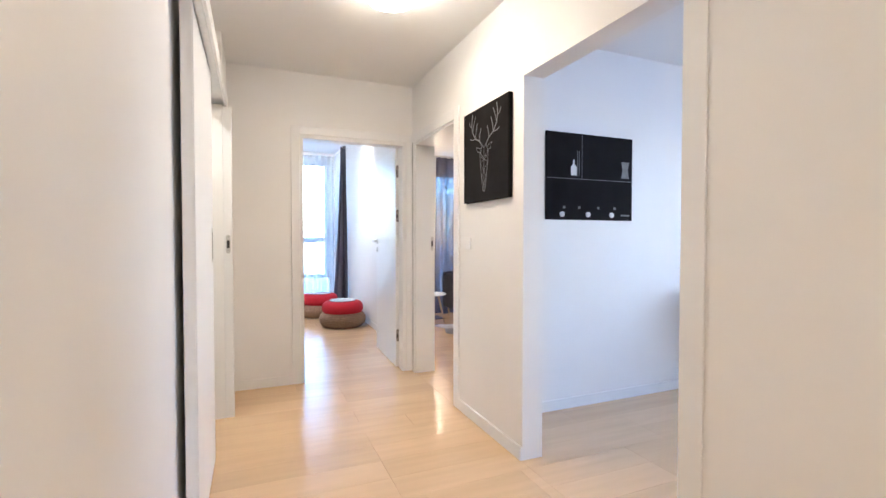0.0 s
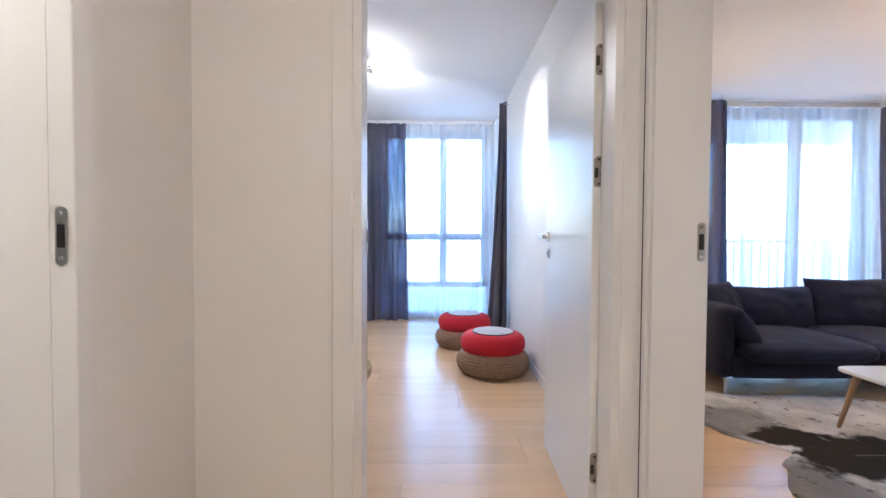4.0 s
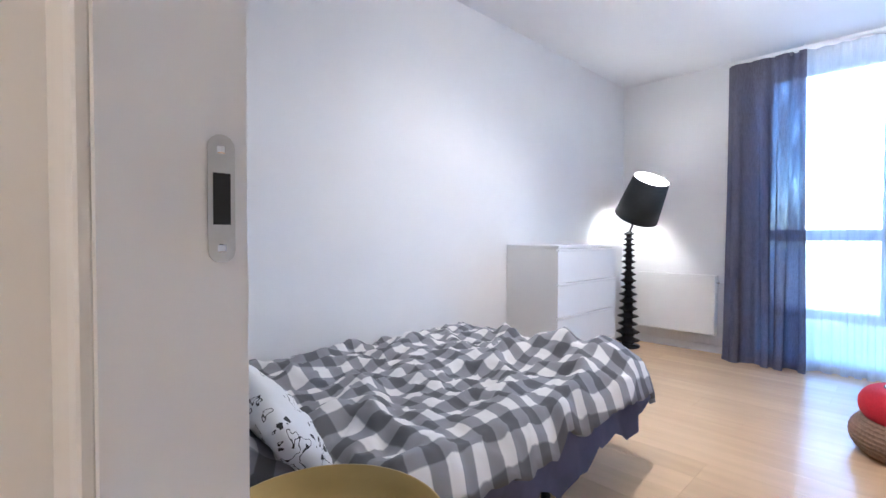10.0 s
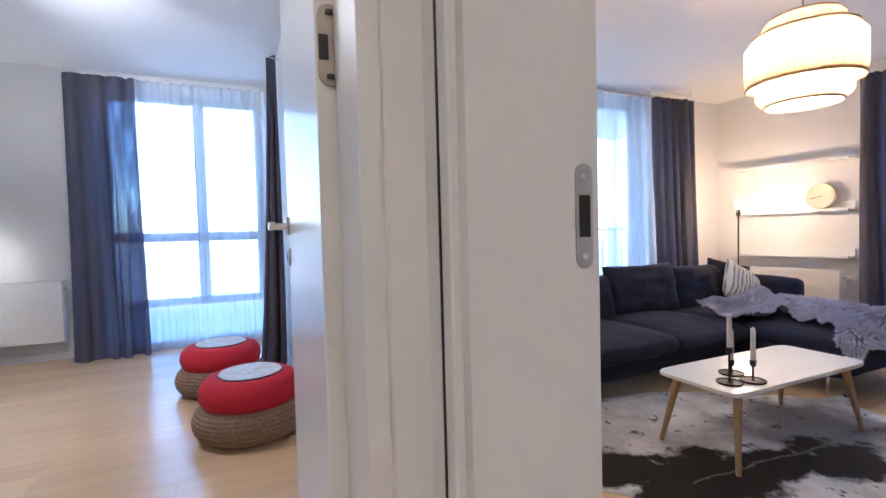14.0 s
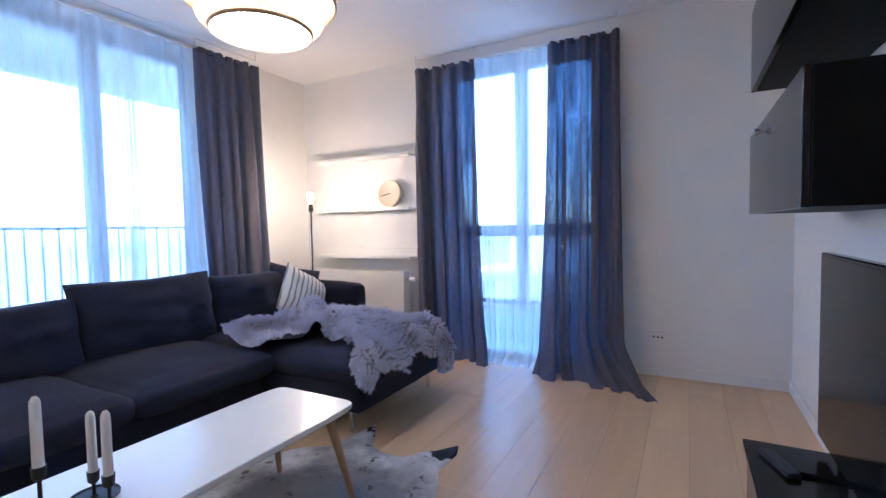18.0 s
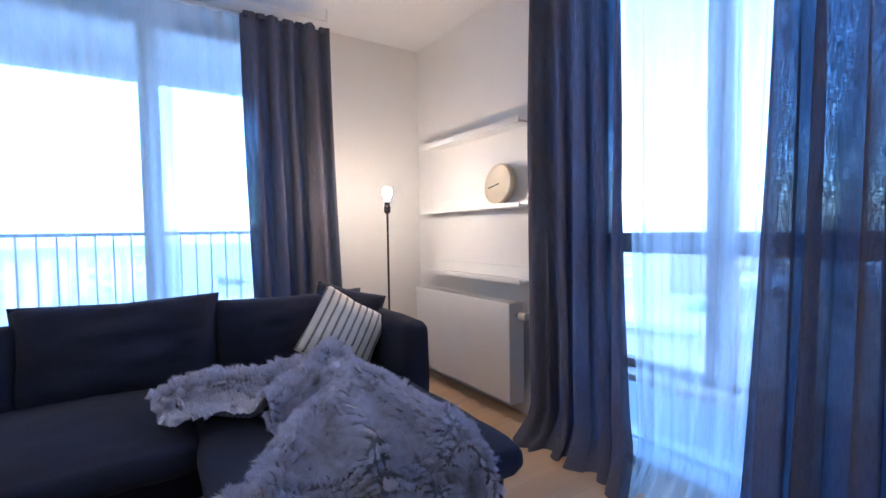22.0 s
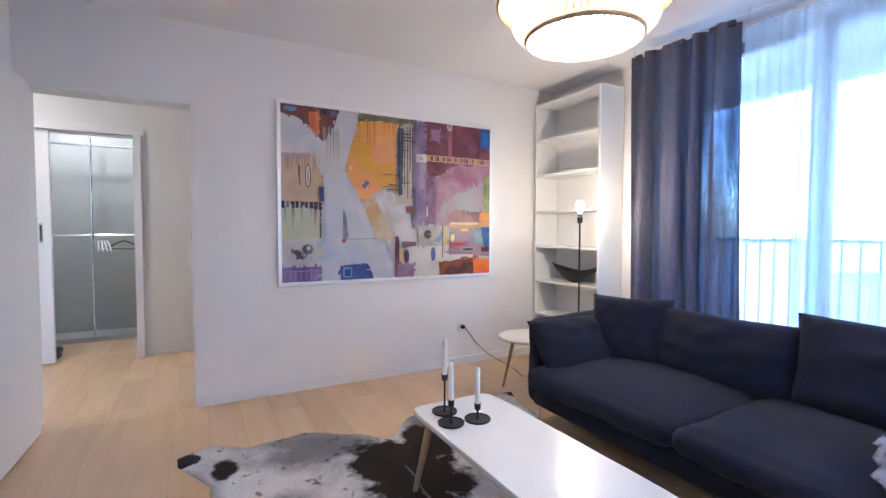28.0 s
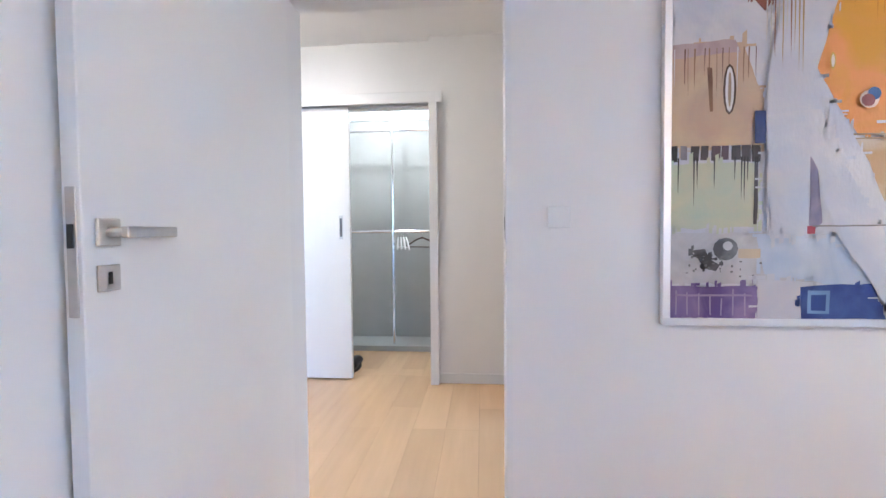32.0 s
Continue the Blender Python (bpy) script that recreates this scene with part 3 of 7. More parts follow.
def strike(x, y, z, axis, normal, parent_name, label):
    """A rounded strike plate in a jamb; the plate lies in the plane across the given axis."""
    t = thing(parent_name, label, "strike plate", "", (x, y, z))
    bm = bmesh.new()
    prof = []
    n = 8
    for i in range(n + 1):
        a = math.pi * i / n
        prof.append((0.0125 * math.cos(a), 0.05 + 0.0125 * math.sin(a)))
    for i in range(n + 1):
        a = math.pi + math.pi * i / n
        prof.append((0.0125 * math.cos(a), -0.05 + 0.0125 * math.sin(a)))
    for off in (0.0, 0.002):
        vs = [bm.verts.new((off * normal, u, w) if axis == "x" else (u, off * normal, w)) for u, w in prof]
        bm.faces.new(vs)
    vs = bm.verts[:]
    k = len(prof)
    for i in range(k):
        bm.faces.new((vs[i], vs[(i + 1) % k], vs[k + (i + 1) % k], vs[k + i]))
    part("plate", bm, STEEL, t)
    a, b = sorted((0.001 * normal, 0.003 * normal))
    part("latch_hole", box(a, b, -0.008, 0.008, -0.025, 0.025) if axis == "x" else box(-0.008, 0.008, a, b, -0.025, 0.025), BLACK_METAL, t, "dark latch hole")
    for s in (-0.048, 0.048):
        part("screw", box(a, b, -0.004, 0.004, s - 0.004, s + 0.004, 0.001) if axis == "x" else box(-0.004, 0.004, a, b, s - 0.004, s + 0.004, 0.001), CHROME, t)
    return t


# thin black strip standing upright along the casing joint
joint_strip = structure("casing_joint", box(1.8290, 1.8312, 4.0425, 4.0462, 0.002, 2.05), BLACK_METAL, "dark strip in the joint of the door casing", "trim")
strike(0.899, 4.196, 1.167, "x", 1, "strike_plate", "steel strike plate in the white bedroom door jamb")
strike(1.998, 3.999, 1.155, "y", -1, "strike_plate", "steel strike plate in the white living room door jamb")


def window_unit(name, axis, at, spans, z0, z1, transom, label, low_panel=0.0):
    """A window of several lights in plane `at` across `axis`; spans are the joints along the wall."""
    w = tagged(new(name), label, "window", "", "structure")

    def put(nm, a0, a1, b0, b1, za, zb, mat, bevel=0.004):
        rng = (a0, a1, b0, b1, za, zb) if axis == "y" else (b0, b1, a0, a1, za, zb)
        return part(nm, box(*rng, bevel), mat, w)
    f = 0.055
    put("window_frame", spans[0] - 0.02, spans[-1] + 0.02, at - 0.035, at + 0.035, z0 - 0.02, z0 + f, PVC)
    put("window_frame", spans[0] - 0.02, spans[-1] + 0.02, at - 0.035, at + 0.035, z1 - f, z1 + 0.02, PVC)
    for s in spans:
        put("mullion", s - f, s + f, at - 0.035, at + 0.035, z0 + f, z1 - f, PVC)
    for a, b in zip(spans, spans[1:]):
        low = z0 + f
        for z in transom + (None,):
            g = put("pane", a + f, b - f, at - 0.004, at + 0.004, low, z1 - f if z is None else z - 0.05, GLASS, 0)
            g.visible_shadow = False
            if z is not None:
                put("transom", a + f, b - f, at - 0.033, at + 0.033, z - 0.05, z + 0.05, PVC)
                low = z + 0.05
    if low_panel:
        put("lower_panel", spans[0] - 0.01, spans[-1] + 0.01, at - 0.012, at + 0.012, low_panel, z0 - 0.05, FROSTED, 0).visible_shadow = False
        side = at - 0.15, at - 0.037
        put("window_sill", spans[0] - 0.01, spans[-1] + 0.01, *side, z0 - 0.02, z0 + 0.015, FRAME_WHITE)
    return w


window_unit("window_1", "y", 7.38, (3.33, 4.15, 4.955, 5.66), 0.06, 2.48, (), "wide balcony window with dark grey profiles")
window_unit("window_2", "x", 6.98, (4.31, 4.925, 5.58), 0.40, 2.42, (1.04,), "tall dark framed window over a frosted lower panel", 0.04)
window_unit("window_3", "y", 9.24, (0.37, 1.24, 1.85), 0.45, 2.64, (1.165,), "tall dark framed bedroom window over a frosted lower panel", 0.04)
window_unit("window_4", "x", 5.5, (-1.2, 0.2, 1.6), 0.85, 2.3, (), "plain kitchen window")


def curtain(name, label, mesh, mat, group):
    c = thing(name, label, "curtain", group)
    part("cloth", mesh, mat, c, "", True)
    return c


def heading(parent, a, b, z, mat, hooks=7):
    """A gathered tape and its hooks along the top edge."""
    a, b = Vector((*a, z)), Vector((*b, z))
    for i in range(hooks):
        p = a.lerp(b, (i + 0.5) / hooks)
        part("pleat", box(p.x - 0.024, p.x + 0.024, p.y - 0.014, p.y + 0.014, z - 0.02, z + 0.014, 0.005), mat, parent)


DARK = "dark grey linen curtain"
c = curtain("curtain", DARK + " gathered beside the wide window", curtain_mesh(((3.18, 6.86), (3.92, 6.88)), ((3.16, 6.86), (3.96, 6.88)), 2.47, 4.5, 0.042, 0.066, nx=180, seed=3), CURTAIN, "dark curtains")
heading(c, (3.18, 6.86), (3.92, 6.88), 2.46, CURTAIN)
c = curtain("curtain", DARK + " gathered beside the corner with the lamp", curtain_mesh(((5.42, 6.88), (5.95, 6.87)), ((5.46, 6.86), (6.02, 6.86)), 2.43, 4.5, 0.042, 0.066, nx=180, seed=5), CURTAIN, "dark curtains")
heading(c, (5.42, 6.88), (5.95, 6.87), 2.42, CURTAIN)
c = curtain("curtain", DARK + " beside the radiator, reaching the floor", curtain_mesh(((6.70, 5.81), (6.72, 5.22)), ((6.70, 5.79), (6.68, 5.14)), 2.43, 4.5, 0.042, 0.068, nx=180, nz=60, seed=7, puddle=0.17, trail=(-0.05, -0.08)), CURTAIN, "dark curtains")
heading(c, (6.70, 5.81), (6.72, 5.22), 2.42, CURTAIN)
c = curtain("curtain", DARK + " trailing on the floor by the window", curtain_mesh(((6.71, 4.64), (6.72, 4.13)), ((6.60, 4.70), (6.61, 4.07)), 2.43, 4.5, 0.044, 0.068, nx=180, nz=60, seed=11, puddle=0.28, trail=(-0.06, -0.22)), CURTAIN, "dark curtains")
heading(c, (6.71, 4.64), (6.72, 4.13), 2.42, CURTAIN)
c = curtain("curtain", DARK + " beside the bedroom radiator", curtain_mesh(((0.13, 8.95), (0.71, 8.97)), ((0.13, 8.86), (0.76, 8.92)), 2.74, 3.5, 0.028, 0.062, nx=180, nz=60, seed=13, puddle=0.05), CURTAIN, "dark curtains")
heading(c, (0.13, 8.97), (0.72, 8.97), 2.73, CURTAIN)
c = curtain("curtain", DARK + " bunched narrowly by the bedroom wall", curtain_mesh(((1.885, 7.97), (1.955, 7.87)), ((1.77, 8.02), (1.955, 7.68)), 2.74, 3.5, 0.018, 0.06, nx=110, nz=50, seed=17, puddle=0.04), CURTAIN, "dark curtains")
part("hook", tube([(1.985, 7.86, 2.70), (1.93, 7.85, 2.70), (1.90, 7.87, 2.715), (1.90, 7.91, 2.735)], 0.007, 8), CHROME, c, "chrome hook at the wall")
curtain("sheer_curtain", "white voile across the wide balcony window", curtain_mesh(((3.9, 6.98), (5.5, 6.98)), ((3.85, 6.98), (5.55, 6.98)), 2.44, 13, 0.02, 0.03, nx=220, seed=19), SHEER, "white sheers")
curtain("sheer_curtain", "white voile trailing from the tall window onto the floor", curtain_mesh(((6.77, 5.26), (6.77, 4.6)), ((6.70, 5.14), (6.66, 4.70)), 2.44, 7, 0.014, 0.03, nx=130, nz=60, seed=23, puddle=0.13), SHEER, "white sheers")
curtain("sheer_curtain", "white voile before the bedroom window", curtain_mesh(((0.66, 9.03), (1.95, 9.03)), ((0.70, 9.02), (1.95, 9.02)), 2.75, 12, 0.02, 0.035, nx=200, seed=29), SHEER, "white sheers")
curtain("sheer_curtain", "white voile along the bedroom side wall", curtain_mesh(((1.955, 9.0), (1.965, 8.1)), ((1.955, 8.98), (1.96, 8.05)), 2.75, 7, 0.012, 0.02, nx=120, seed=31), SHEER, "white sheers")
for x in (4.20, 5.0):
    curtain("sheer_curtain", "white voile bunched before a window mullion", curtain_mesh(((x - 0.05, 7.03), (x + 0.07, 7.03)), ((x - 0.06, 7.03), (x + 0.09, 7.03)), 2.44, 5, 0.016, 0.02, nx=70, seed=37 + x), SHEER, "white sheers")


def rail(name, label, pts, z):
    t = thing(name, label, "curtain rail")
    for a, b in zip(pts, pts[1:]):
        (x0, x1), (y0, y1) = sorted((a[0], b[0])), sorted((a[1], b[1]))
        part("track", box(x0 - 0.005, x1 + 0.005, y0 - 0.005, y1 + 0.005, z, z + 0.009, 0.001), FRAME_WHITE, t)
    for p in pts:
        part("bracket", box(p[0] - 0.003, p[0] + 0.003, p[1] - 0.003, p[1] + 0.003, z + 0.009, (BC if p[1] > 7.6 else HC) - 0.001), FRAME_WHITE, t)


rail("curtain_rail", "white ceiling curtain rail over the wide window", [(3.19, 6.87), (5.94, 6.87)], 2.476)
rail("curtain_rail", "white ceiling rail for the sheers", [(3.92, 6.98), (5.48, 6.98)], 2.446)
rail("curtain_rail", "white ceiling curtain rail over the tall window", [(6.712, 4.15), (6.712, 5.79)], 2.437)
rail("curtain_rail", "white ceiling rail for the voile of the tall window", [(6.77, 4.62), (6.77, 5.24)], 2.446)
rail("curtain_rail", "white ceiling curtain rail in the bedroom", [(0.15, 8.97), (1.92, 8.97), (1.92, 7.94)], 2.747)
rail("curtain_rail", "white ceiling rail for the bedroom voile", [(0.68, 9.03), (1.96, 9.03), (1.96, 8.12)], 2.757)


# ---- living room ----
def sofa():
    s = thing("corner_sofa", "charcoal upholstered corner sofa with a chaise, before the wide window", "sofa")
    part("base", soft_block(3.33, 5.06, 5.82, 6.70, 0.13, 0.30, 0.03, 0.004, 0.004, 10), SOFA, s, "", True)
    part("chaise_base", soft_block(5.05, 5.95, 5.16, 6.70, 0.13, 0.30, 0.03, 0.004, 0.004, 10, 6), SOFA, s, "", True)
    part("seat_cushion", soft_block(3.40, 4.31, 5.72, 6.56, 0.27, 0.405, 0.055, 0.035, 0.010, 16), SOFA, s, "", True)
    part("seat_cushion", soft_block(4.315, 5.04, 5.72, 6.56, 0.27, 0.405, 0.055, 0.035, 0.010, 16, seed=4), SOFA, s, "", True)
    part("chaise_cushion", soft_block(5.045, 5.965, 5.07, 6.56, 0.27, 0.405, 0.055, 0.03, 0.010, 16, seed=8), SOFA, s, "", True)
    part("back_frame", soft_block(3.24, 6.08, 6.62, 6.76, 0.13, 0.69, 0.05, 0.012, 0.008, 20, 2), SOFA, s, "", True)
    part("armrest", soft_block(3.24, 3.36, 5.84, 6.70, 0.13, 0.655, 0.05, 0.010, 0.008, 16, 3), SOFA, s, "", True)
    part("armrest", soft_block(5.975, 6.10, 5.90, 6.68, 0.13, 0.66, 0.05, 0.012, 0.008, 16, 5), SOFA, s, "", True)
    for x0, x1, t, k in ((3.66, 4.46, 0.74, 1), (4.42, 5.20, 0.81, 2), (5.18, 5.98, 0.77, 3)):
        bm = pillow(x1 - x0 + 0.03, t - 0.34, 0.25, 20, k * 3.3, 0.035)
        bmesh.ops.transform(bm, matrix=pose((x0 + x1) / 2, 6.50, (t + 0.36) / 2, -12, 0, 0), verts=bm.verts[:])
        part("back_cushion", bm, SOFA, s, "", True)
    for x, y in ((3.31, 5.89), (4.98, 5.90), (5.13, 5.27), (5.90, 5.25), (3.31, 6.66), (6.02, 6.66)):
        part("leg", rod((x, y, 0), (x, y, 0.14), 0.012, 0.015, 12), CHROME, s, "short chrome leg")
    return s


sofa()


def cushion(name, label, wide, high, thick, m, mat, seed):
    bm = pillow(wide, high, thick, 18, seed, 0.02)
    ob = thing(name, label, "cushion", "sofa cushions")
    ob.matrix_world = m
    part("cover", bm, mat, ob, "", True)
    return ob


cushion("cushion", "dark charcoal cushion slumped in the sofa corner", 0.48, 0.42, 0.18, pose(3.58, 6.38, 0.59, -22, 0, 28), SOFA, 1)
cushion("cushion", "dark charcoal cushion lying against the armrest", 0.66, 0.36, 0.19, pose(3.43, 6.10, 0.505, -34, 0, 90), SOFA, 2)
cushion("cushion", "dark grey cushion behind the striped one", 0.40, 0.40, 0.16, pose(5.84, 6.43, 0.60, -18, 14, -30), SOFA, 9)


def striped():
    m = bpy.data.materials.new("striped_cotton")
    m.use_nodes = True
    nt = m.node_tree
    b = nt.nodes["Principled BSDF"]
    b.inputs["Roughness"].default_value = 0.9
    tc = nt.nodes.new("ShaderNodeTexCoord")
    sep = nt.nodes.new("ShaderNodeSeparateXYZ")
    nt.links.new(tc.outputs["Object"], sep.inputs[0])

    def maths(op, a, v):
        n = nt.nodes.new("ShaderNodeMath")
        n.operation = op
        nt.links.new(a, n.inputs[0])
        if v is not None:
            if isinstance(v, (int, float)):
                n.inputs[1].default_value = v
            else:
                nt.links.new(v, n.inputs[1])
        return n.outputs[0]
    u = maths("FRACT", maths("MULTIPLY", sep.outputs[0], 25.0), None)
    line = maths("LESS_THAN", u, 0.33)
    v = maths("FRACT", maths("MULTIPLY", sep.outputs[2], 75.0), None)
    dash = maths("LESS_THAN", v, 0.64)
    k = maths("MULTIPLY", line, dash)
    mix = nt.nodes.new("ShaderNodeMix")
    mix.data_type = "RGBA"
    mix.inputs[6].default_value, mix.inputs[7].default_value = (0.72, 0.70, 0.66, 1), (0.02, 0.02, 0.024, 1)
    nt.links.new(k, mix.inputs[0])
    nt.links.new(mix.outputs[2], b.inputs["Base Color"])
    return m


STRIPED = striped()
cushion("cushion", "white cushion with black dashed stripes on the chaise", 0.40, 0.39, 0.15, pose(5.775, 6.25, 0.58, -24, 32, -14), STRIPED, 6)


def inside(x, y, ring):
    """Whether a point lies within a closed outline."""
    hit = False
    for (a, b), (c, d) in zip(ring, ring[1:] + ring[:1]):
        if (b > y) != (d > y) and x < (c - a) * (y - b) / (d - b) + a:
            hit = not hit
    return hit


def fur_throw():
    """A plush throw flung over the chaise: y below 5.06 is the length that hangs down in front."""
    t = thing("fur_throw", "fluffy pale blue-grey fur throw rumpled over the chaise", "blanket")
    rnd = random.Random(8)
    ring = [(4.87, 5.95), (4.98, 6.11), (5.20, 6.08), (5.46, 6.11), (5.68, 6.12), (5.80, 5.95), (5.80, 5.60), (5.83, 5.30), (5.84, 5.05), (5.82, 4.90), (5.75, 4.80), (5.65, 4.83), (5.58, 4.95), (5.42, 5.02), (5.24, 4.98), (5.08, 5.00), (5.00, 5.02), (4.87, 5.05), (4.84, 5.11), (4.92, 5.17), (5.10, 5.21), (5.19, 5.32), (5.23, 5.44), (5.23, 5.58), (5.14, 5.68), (5.00, 5.70), (4.92, 5.82)]
    step = 0.017
    rolls = (((5.62, 6.02), (5.58, 5.96), 0.125, 0.085), ((5.60, 6.04), (4.98, 6.04), 0.062, 0.07), ((4.98, 6.04), (4.86, 5.90), 0.05, 0.06), ((5.58, 5.98), (5.24, 5.60), 0.085, 0.055), ((5.24, 5.60), (5.02, 5.74), 0.04, 0.05), ((5.60, 5.96), (5.42, 5.10), 0.080, 0.055), ((5.64, 5.96), (5.70, 5.05), 0.072, 0.055), ((5.38, 5.50), (5.14, 5.10), 0.060, 0.06), ((5.14, 5.10), (4.84, 5.10), 0.03, 0.06))

    def top(x, y):
        # thick rolls fan out from the high corner by the striped cushion
        w = 0.55 * noise.noise(Vector((x * 2.2, y * 2.2, 3)))
        fold = 0
        for (ax, ay), (bx, by), high, wide in rolls:
            p, q = Vector((ax, ay)), Vector((bx, by))
            f = max(0, min(1, (Vector((x, y)) - p).dot(q - p) / (q - p).length_squared))
            m = p.lerp(q, f)
            off = (Vector((x, y)) - m).length + 0.028 * w + 0.012 * noise.noise(Vector((x * 9, y * 9, high * 90)))
            fold = max(fold, 1.25 * high * math.exp(-(off / wide) ** 2))
        small = max(0, 1 - 3.0 * abs(noise.noise(Vector((x * 5.2 + y * 2, y * 4.4 - x, 7)))))
        z = 0.436 + fold + 0.022 * small + 0.006 * noise.noise(Vector((x * 13, y * 13, 5)))
        if y < 5.08:
            drop = 5.08 - y
            z = (z - 0.02) - max(0, drop - 0.02) * 0.98 - 0.012 * min(1, drop * 20)
            out = 0.03 + 0.035 * max(0, math.sin(x * 34 + 2.2 * w)) + 0.01 * noise.noise(Vector((x * 9, z * 6, 2)))
            y = 5.075 - min(drop, out * 1.2)
        if x < 5.06 and y < 5.5:
            drop = 5.06 - x
            z -= max(0, drop - 0.02) * 0.98
            x = 5.06 - min(drop, 0.022 + 0.025 * max(0, math.sin(y * 30 + 2 * w)))
        return x, y, z
    bm = bmesh.new()
    pts, faces = {}, []
    for i in range(int(1.02 / step)):
        for j in range(int(1.50 / step)):
            x, y = 4.78 + i * step, 4.66 + j * step
            jx, jy = 0.022 * noise.noise(Vector((x * 16, y * 16, 4))), 0.022 * noise.noise(Vector((x * 16, y * 16, 14)))
            if inside(x + jx, y + jy, ring):
                pts[i, j] = bm.verts.new(top(x, y))
    for i, j in pts:
        k = [(i, j), (i + 1, j), (i + 1, j + 1), (i, j + 1)]
        if all(q in pts for q in k):
            faces.append(bm.faces.new([pts[q] for q in k]))
    bm.normal_update()
    roots = []
    for f in faces:
        nr, k = f.normal.copy(), f.verts[:]
        if nr.z - 0.6 * nr.y - 0.5 * nr.x < 0:
            nr = -nr
        for _ in range(int(f.calc_area() * 210000 + rnd.random())):
            w = [rnd.random() for _ in k]
            q = sum((v.co * x for v, x in zip(k, w)), Vector()) / sum(w)
            roots.append((q, nr))
    # the sheet under the hairs; its dark colour paints the shade between tufts
    ob = new("hide", mesh_of("hide", bm, FUR_GAP_SHADE, True))
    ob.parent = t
    # hairs lean together in tufts about three centimetres wide
    tufts = {}
    coords, polys = [], []
    for q, nr in roots:
        key = (int(q.x * 30 + 0.7 * q.y * 30), int(q.y * 26), int(q.z * 26))
        if key not in tufts:
            tufts[key] = (q.copy(), Vector((rnd.uniform(-1, 1), rnd.uniform(-1, 1), rnd.uniform(-0.5, 0.2))) * 0.40, rnd.uniform(0.75, 1.3))
        centre, lean, grow = tufts[key]
        pull = centre - q
        pull -= nr * pull.dot(nr)
        ln = rnd.uniform(0.020, 0.038) * grow
        way = (nr * 0.8 + lean + Vector((rnd.uniform(-1, 1), rnd.uniform(-1, 1), rnd.uniform(-0.6, 0.6))) * 0.20).normalized()
        side = way.cross(Vector((rnd.uniform(-1, 1), rnd.uniform(-1, 1), 0.4))).normalized() * 0.0009
        mid = q + way * ln * 0.55 + pull * 0.16 + nr * 0.003
        tip = q + way * ln + pull * 0.42 - Vector((0, 0, 0.005))
        n = len(coords)
        coords += [q - side, q + side, mid + side * 0.8, mid - side * 0.8, tip]
        polys += [(n, n + 1, n + 2, n + 3), (n + 3, n + 2, n + 4)]
    me = bpy.data.meshes.new("fur")
    me.from_pydata([tuple(c) for c in coords], [], polys)
    me.materials.append(FUR)
    ob = new("fur", me)
    ob.parent = t
    tagged(ob, "long soft grey fur", kind="stuff")


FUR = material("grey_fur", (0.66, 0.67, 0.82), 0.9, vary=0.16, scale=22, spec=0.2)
# darker than the fur: shade in the gaps put into the colour
FUR_GAP_SHADE = material("grey_fur_gap_shade", (0.28, 0.28, 0.36), 0.95, vary=0.2, scale=30, spec=0.1)
fur_throw()


def rounded_plan(hx, hy, power, n=64):
    pts = []
    for i in range(n):
        a = 2 * math.pi * i / n
        c, s = math.cos(a), math.sin(a)
        pts.append((hx * math.copysign(abs(c) ** (2 / power), c), hy * math.copysign(abs(s) ** (2 / power), s)))
    return pts


def slab(pts, z0, z1, bevel=0.004):
    bm = bmesh.new()
    rings = []
    cx, cy = sum(p[0] for p in pts) / len(pts), sum(p[1] for p in pts) / len(pts)
    for k, z in ((1 - bevel * 3, z0), (1, z0 + bevel), (1, z1 - bevel), (1 - bevel * 2, z1)):
        rings.append([bm.verts.new((cx + (x - cx) * k, cy + (y - cy) * k, z)) for x, y in pts])
    for a, b in zip(rings, rings[1:]):
        for i in range(len(pts)):
            j = (i + 1) % len(pts)
            bm.faces.new((a[i], a[j], b[j], b[i]))
    bm.faces.new(rings[0][::-1])
    bm.faces.new(rings[-1])
    return bm


ct = thing("coffee_table", "white coffee table with splayed beech legs on the hide", "table", "", (4.145, 5.085, 0))
part("tabletop", slab(rounded_plan(0.548, 0.219, 13, 96), 0.362, 0.385), TABLE_WHITE, ct)
for sx in (-1, 1):
    for sy in (-1, 1):
        part("leg", rod((sx * 0.515, sy * 0.205, 0.006), (sx * 0.445, sy * 0.155, 0.363), 0.011, 0.021, 14), BEECH, ct, "round tapered beech leg")
        part("leg_bracket", box(sx * 0.445 - 0.03, sx * 0.445 + 0.03, sy * 0.155 - 0.03, sy * 0.155 + 0.03, 0.352, 0.3625), TABLE_WHITE, ct)

st = thing("side_table", "small round white side table on three beech legs", "table", "", (2.83, 6.20, 0))
part("tabletop", lathe([(0.215, 0.398), (0.225, 0.404), (0.225, 0.414), (0.22, 0.418)], 48), TABLE_WHITE, st)
for a in (95, 215, 335):
    c, s = math.cos(radians(a)), math.sin(radians(a))
    part("leg", rod((0.20 * c, 0.20 * s, 0), (0.11 * c, 0.11 * s, 0.40), 0.009, 0.016, 12), BEECH, st, "round tapered beech leg")


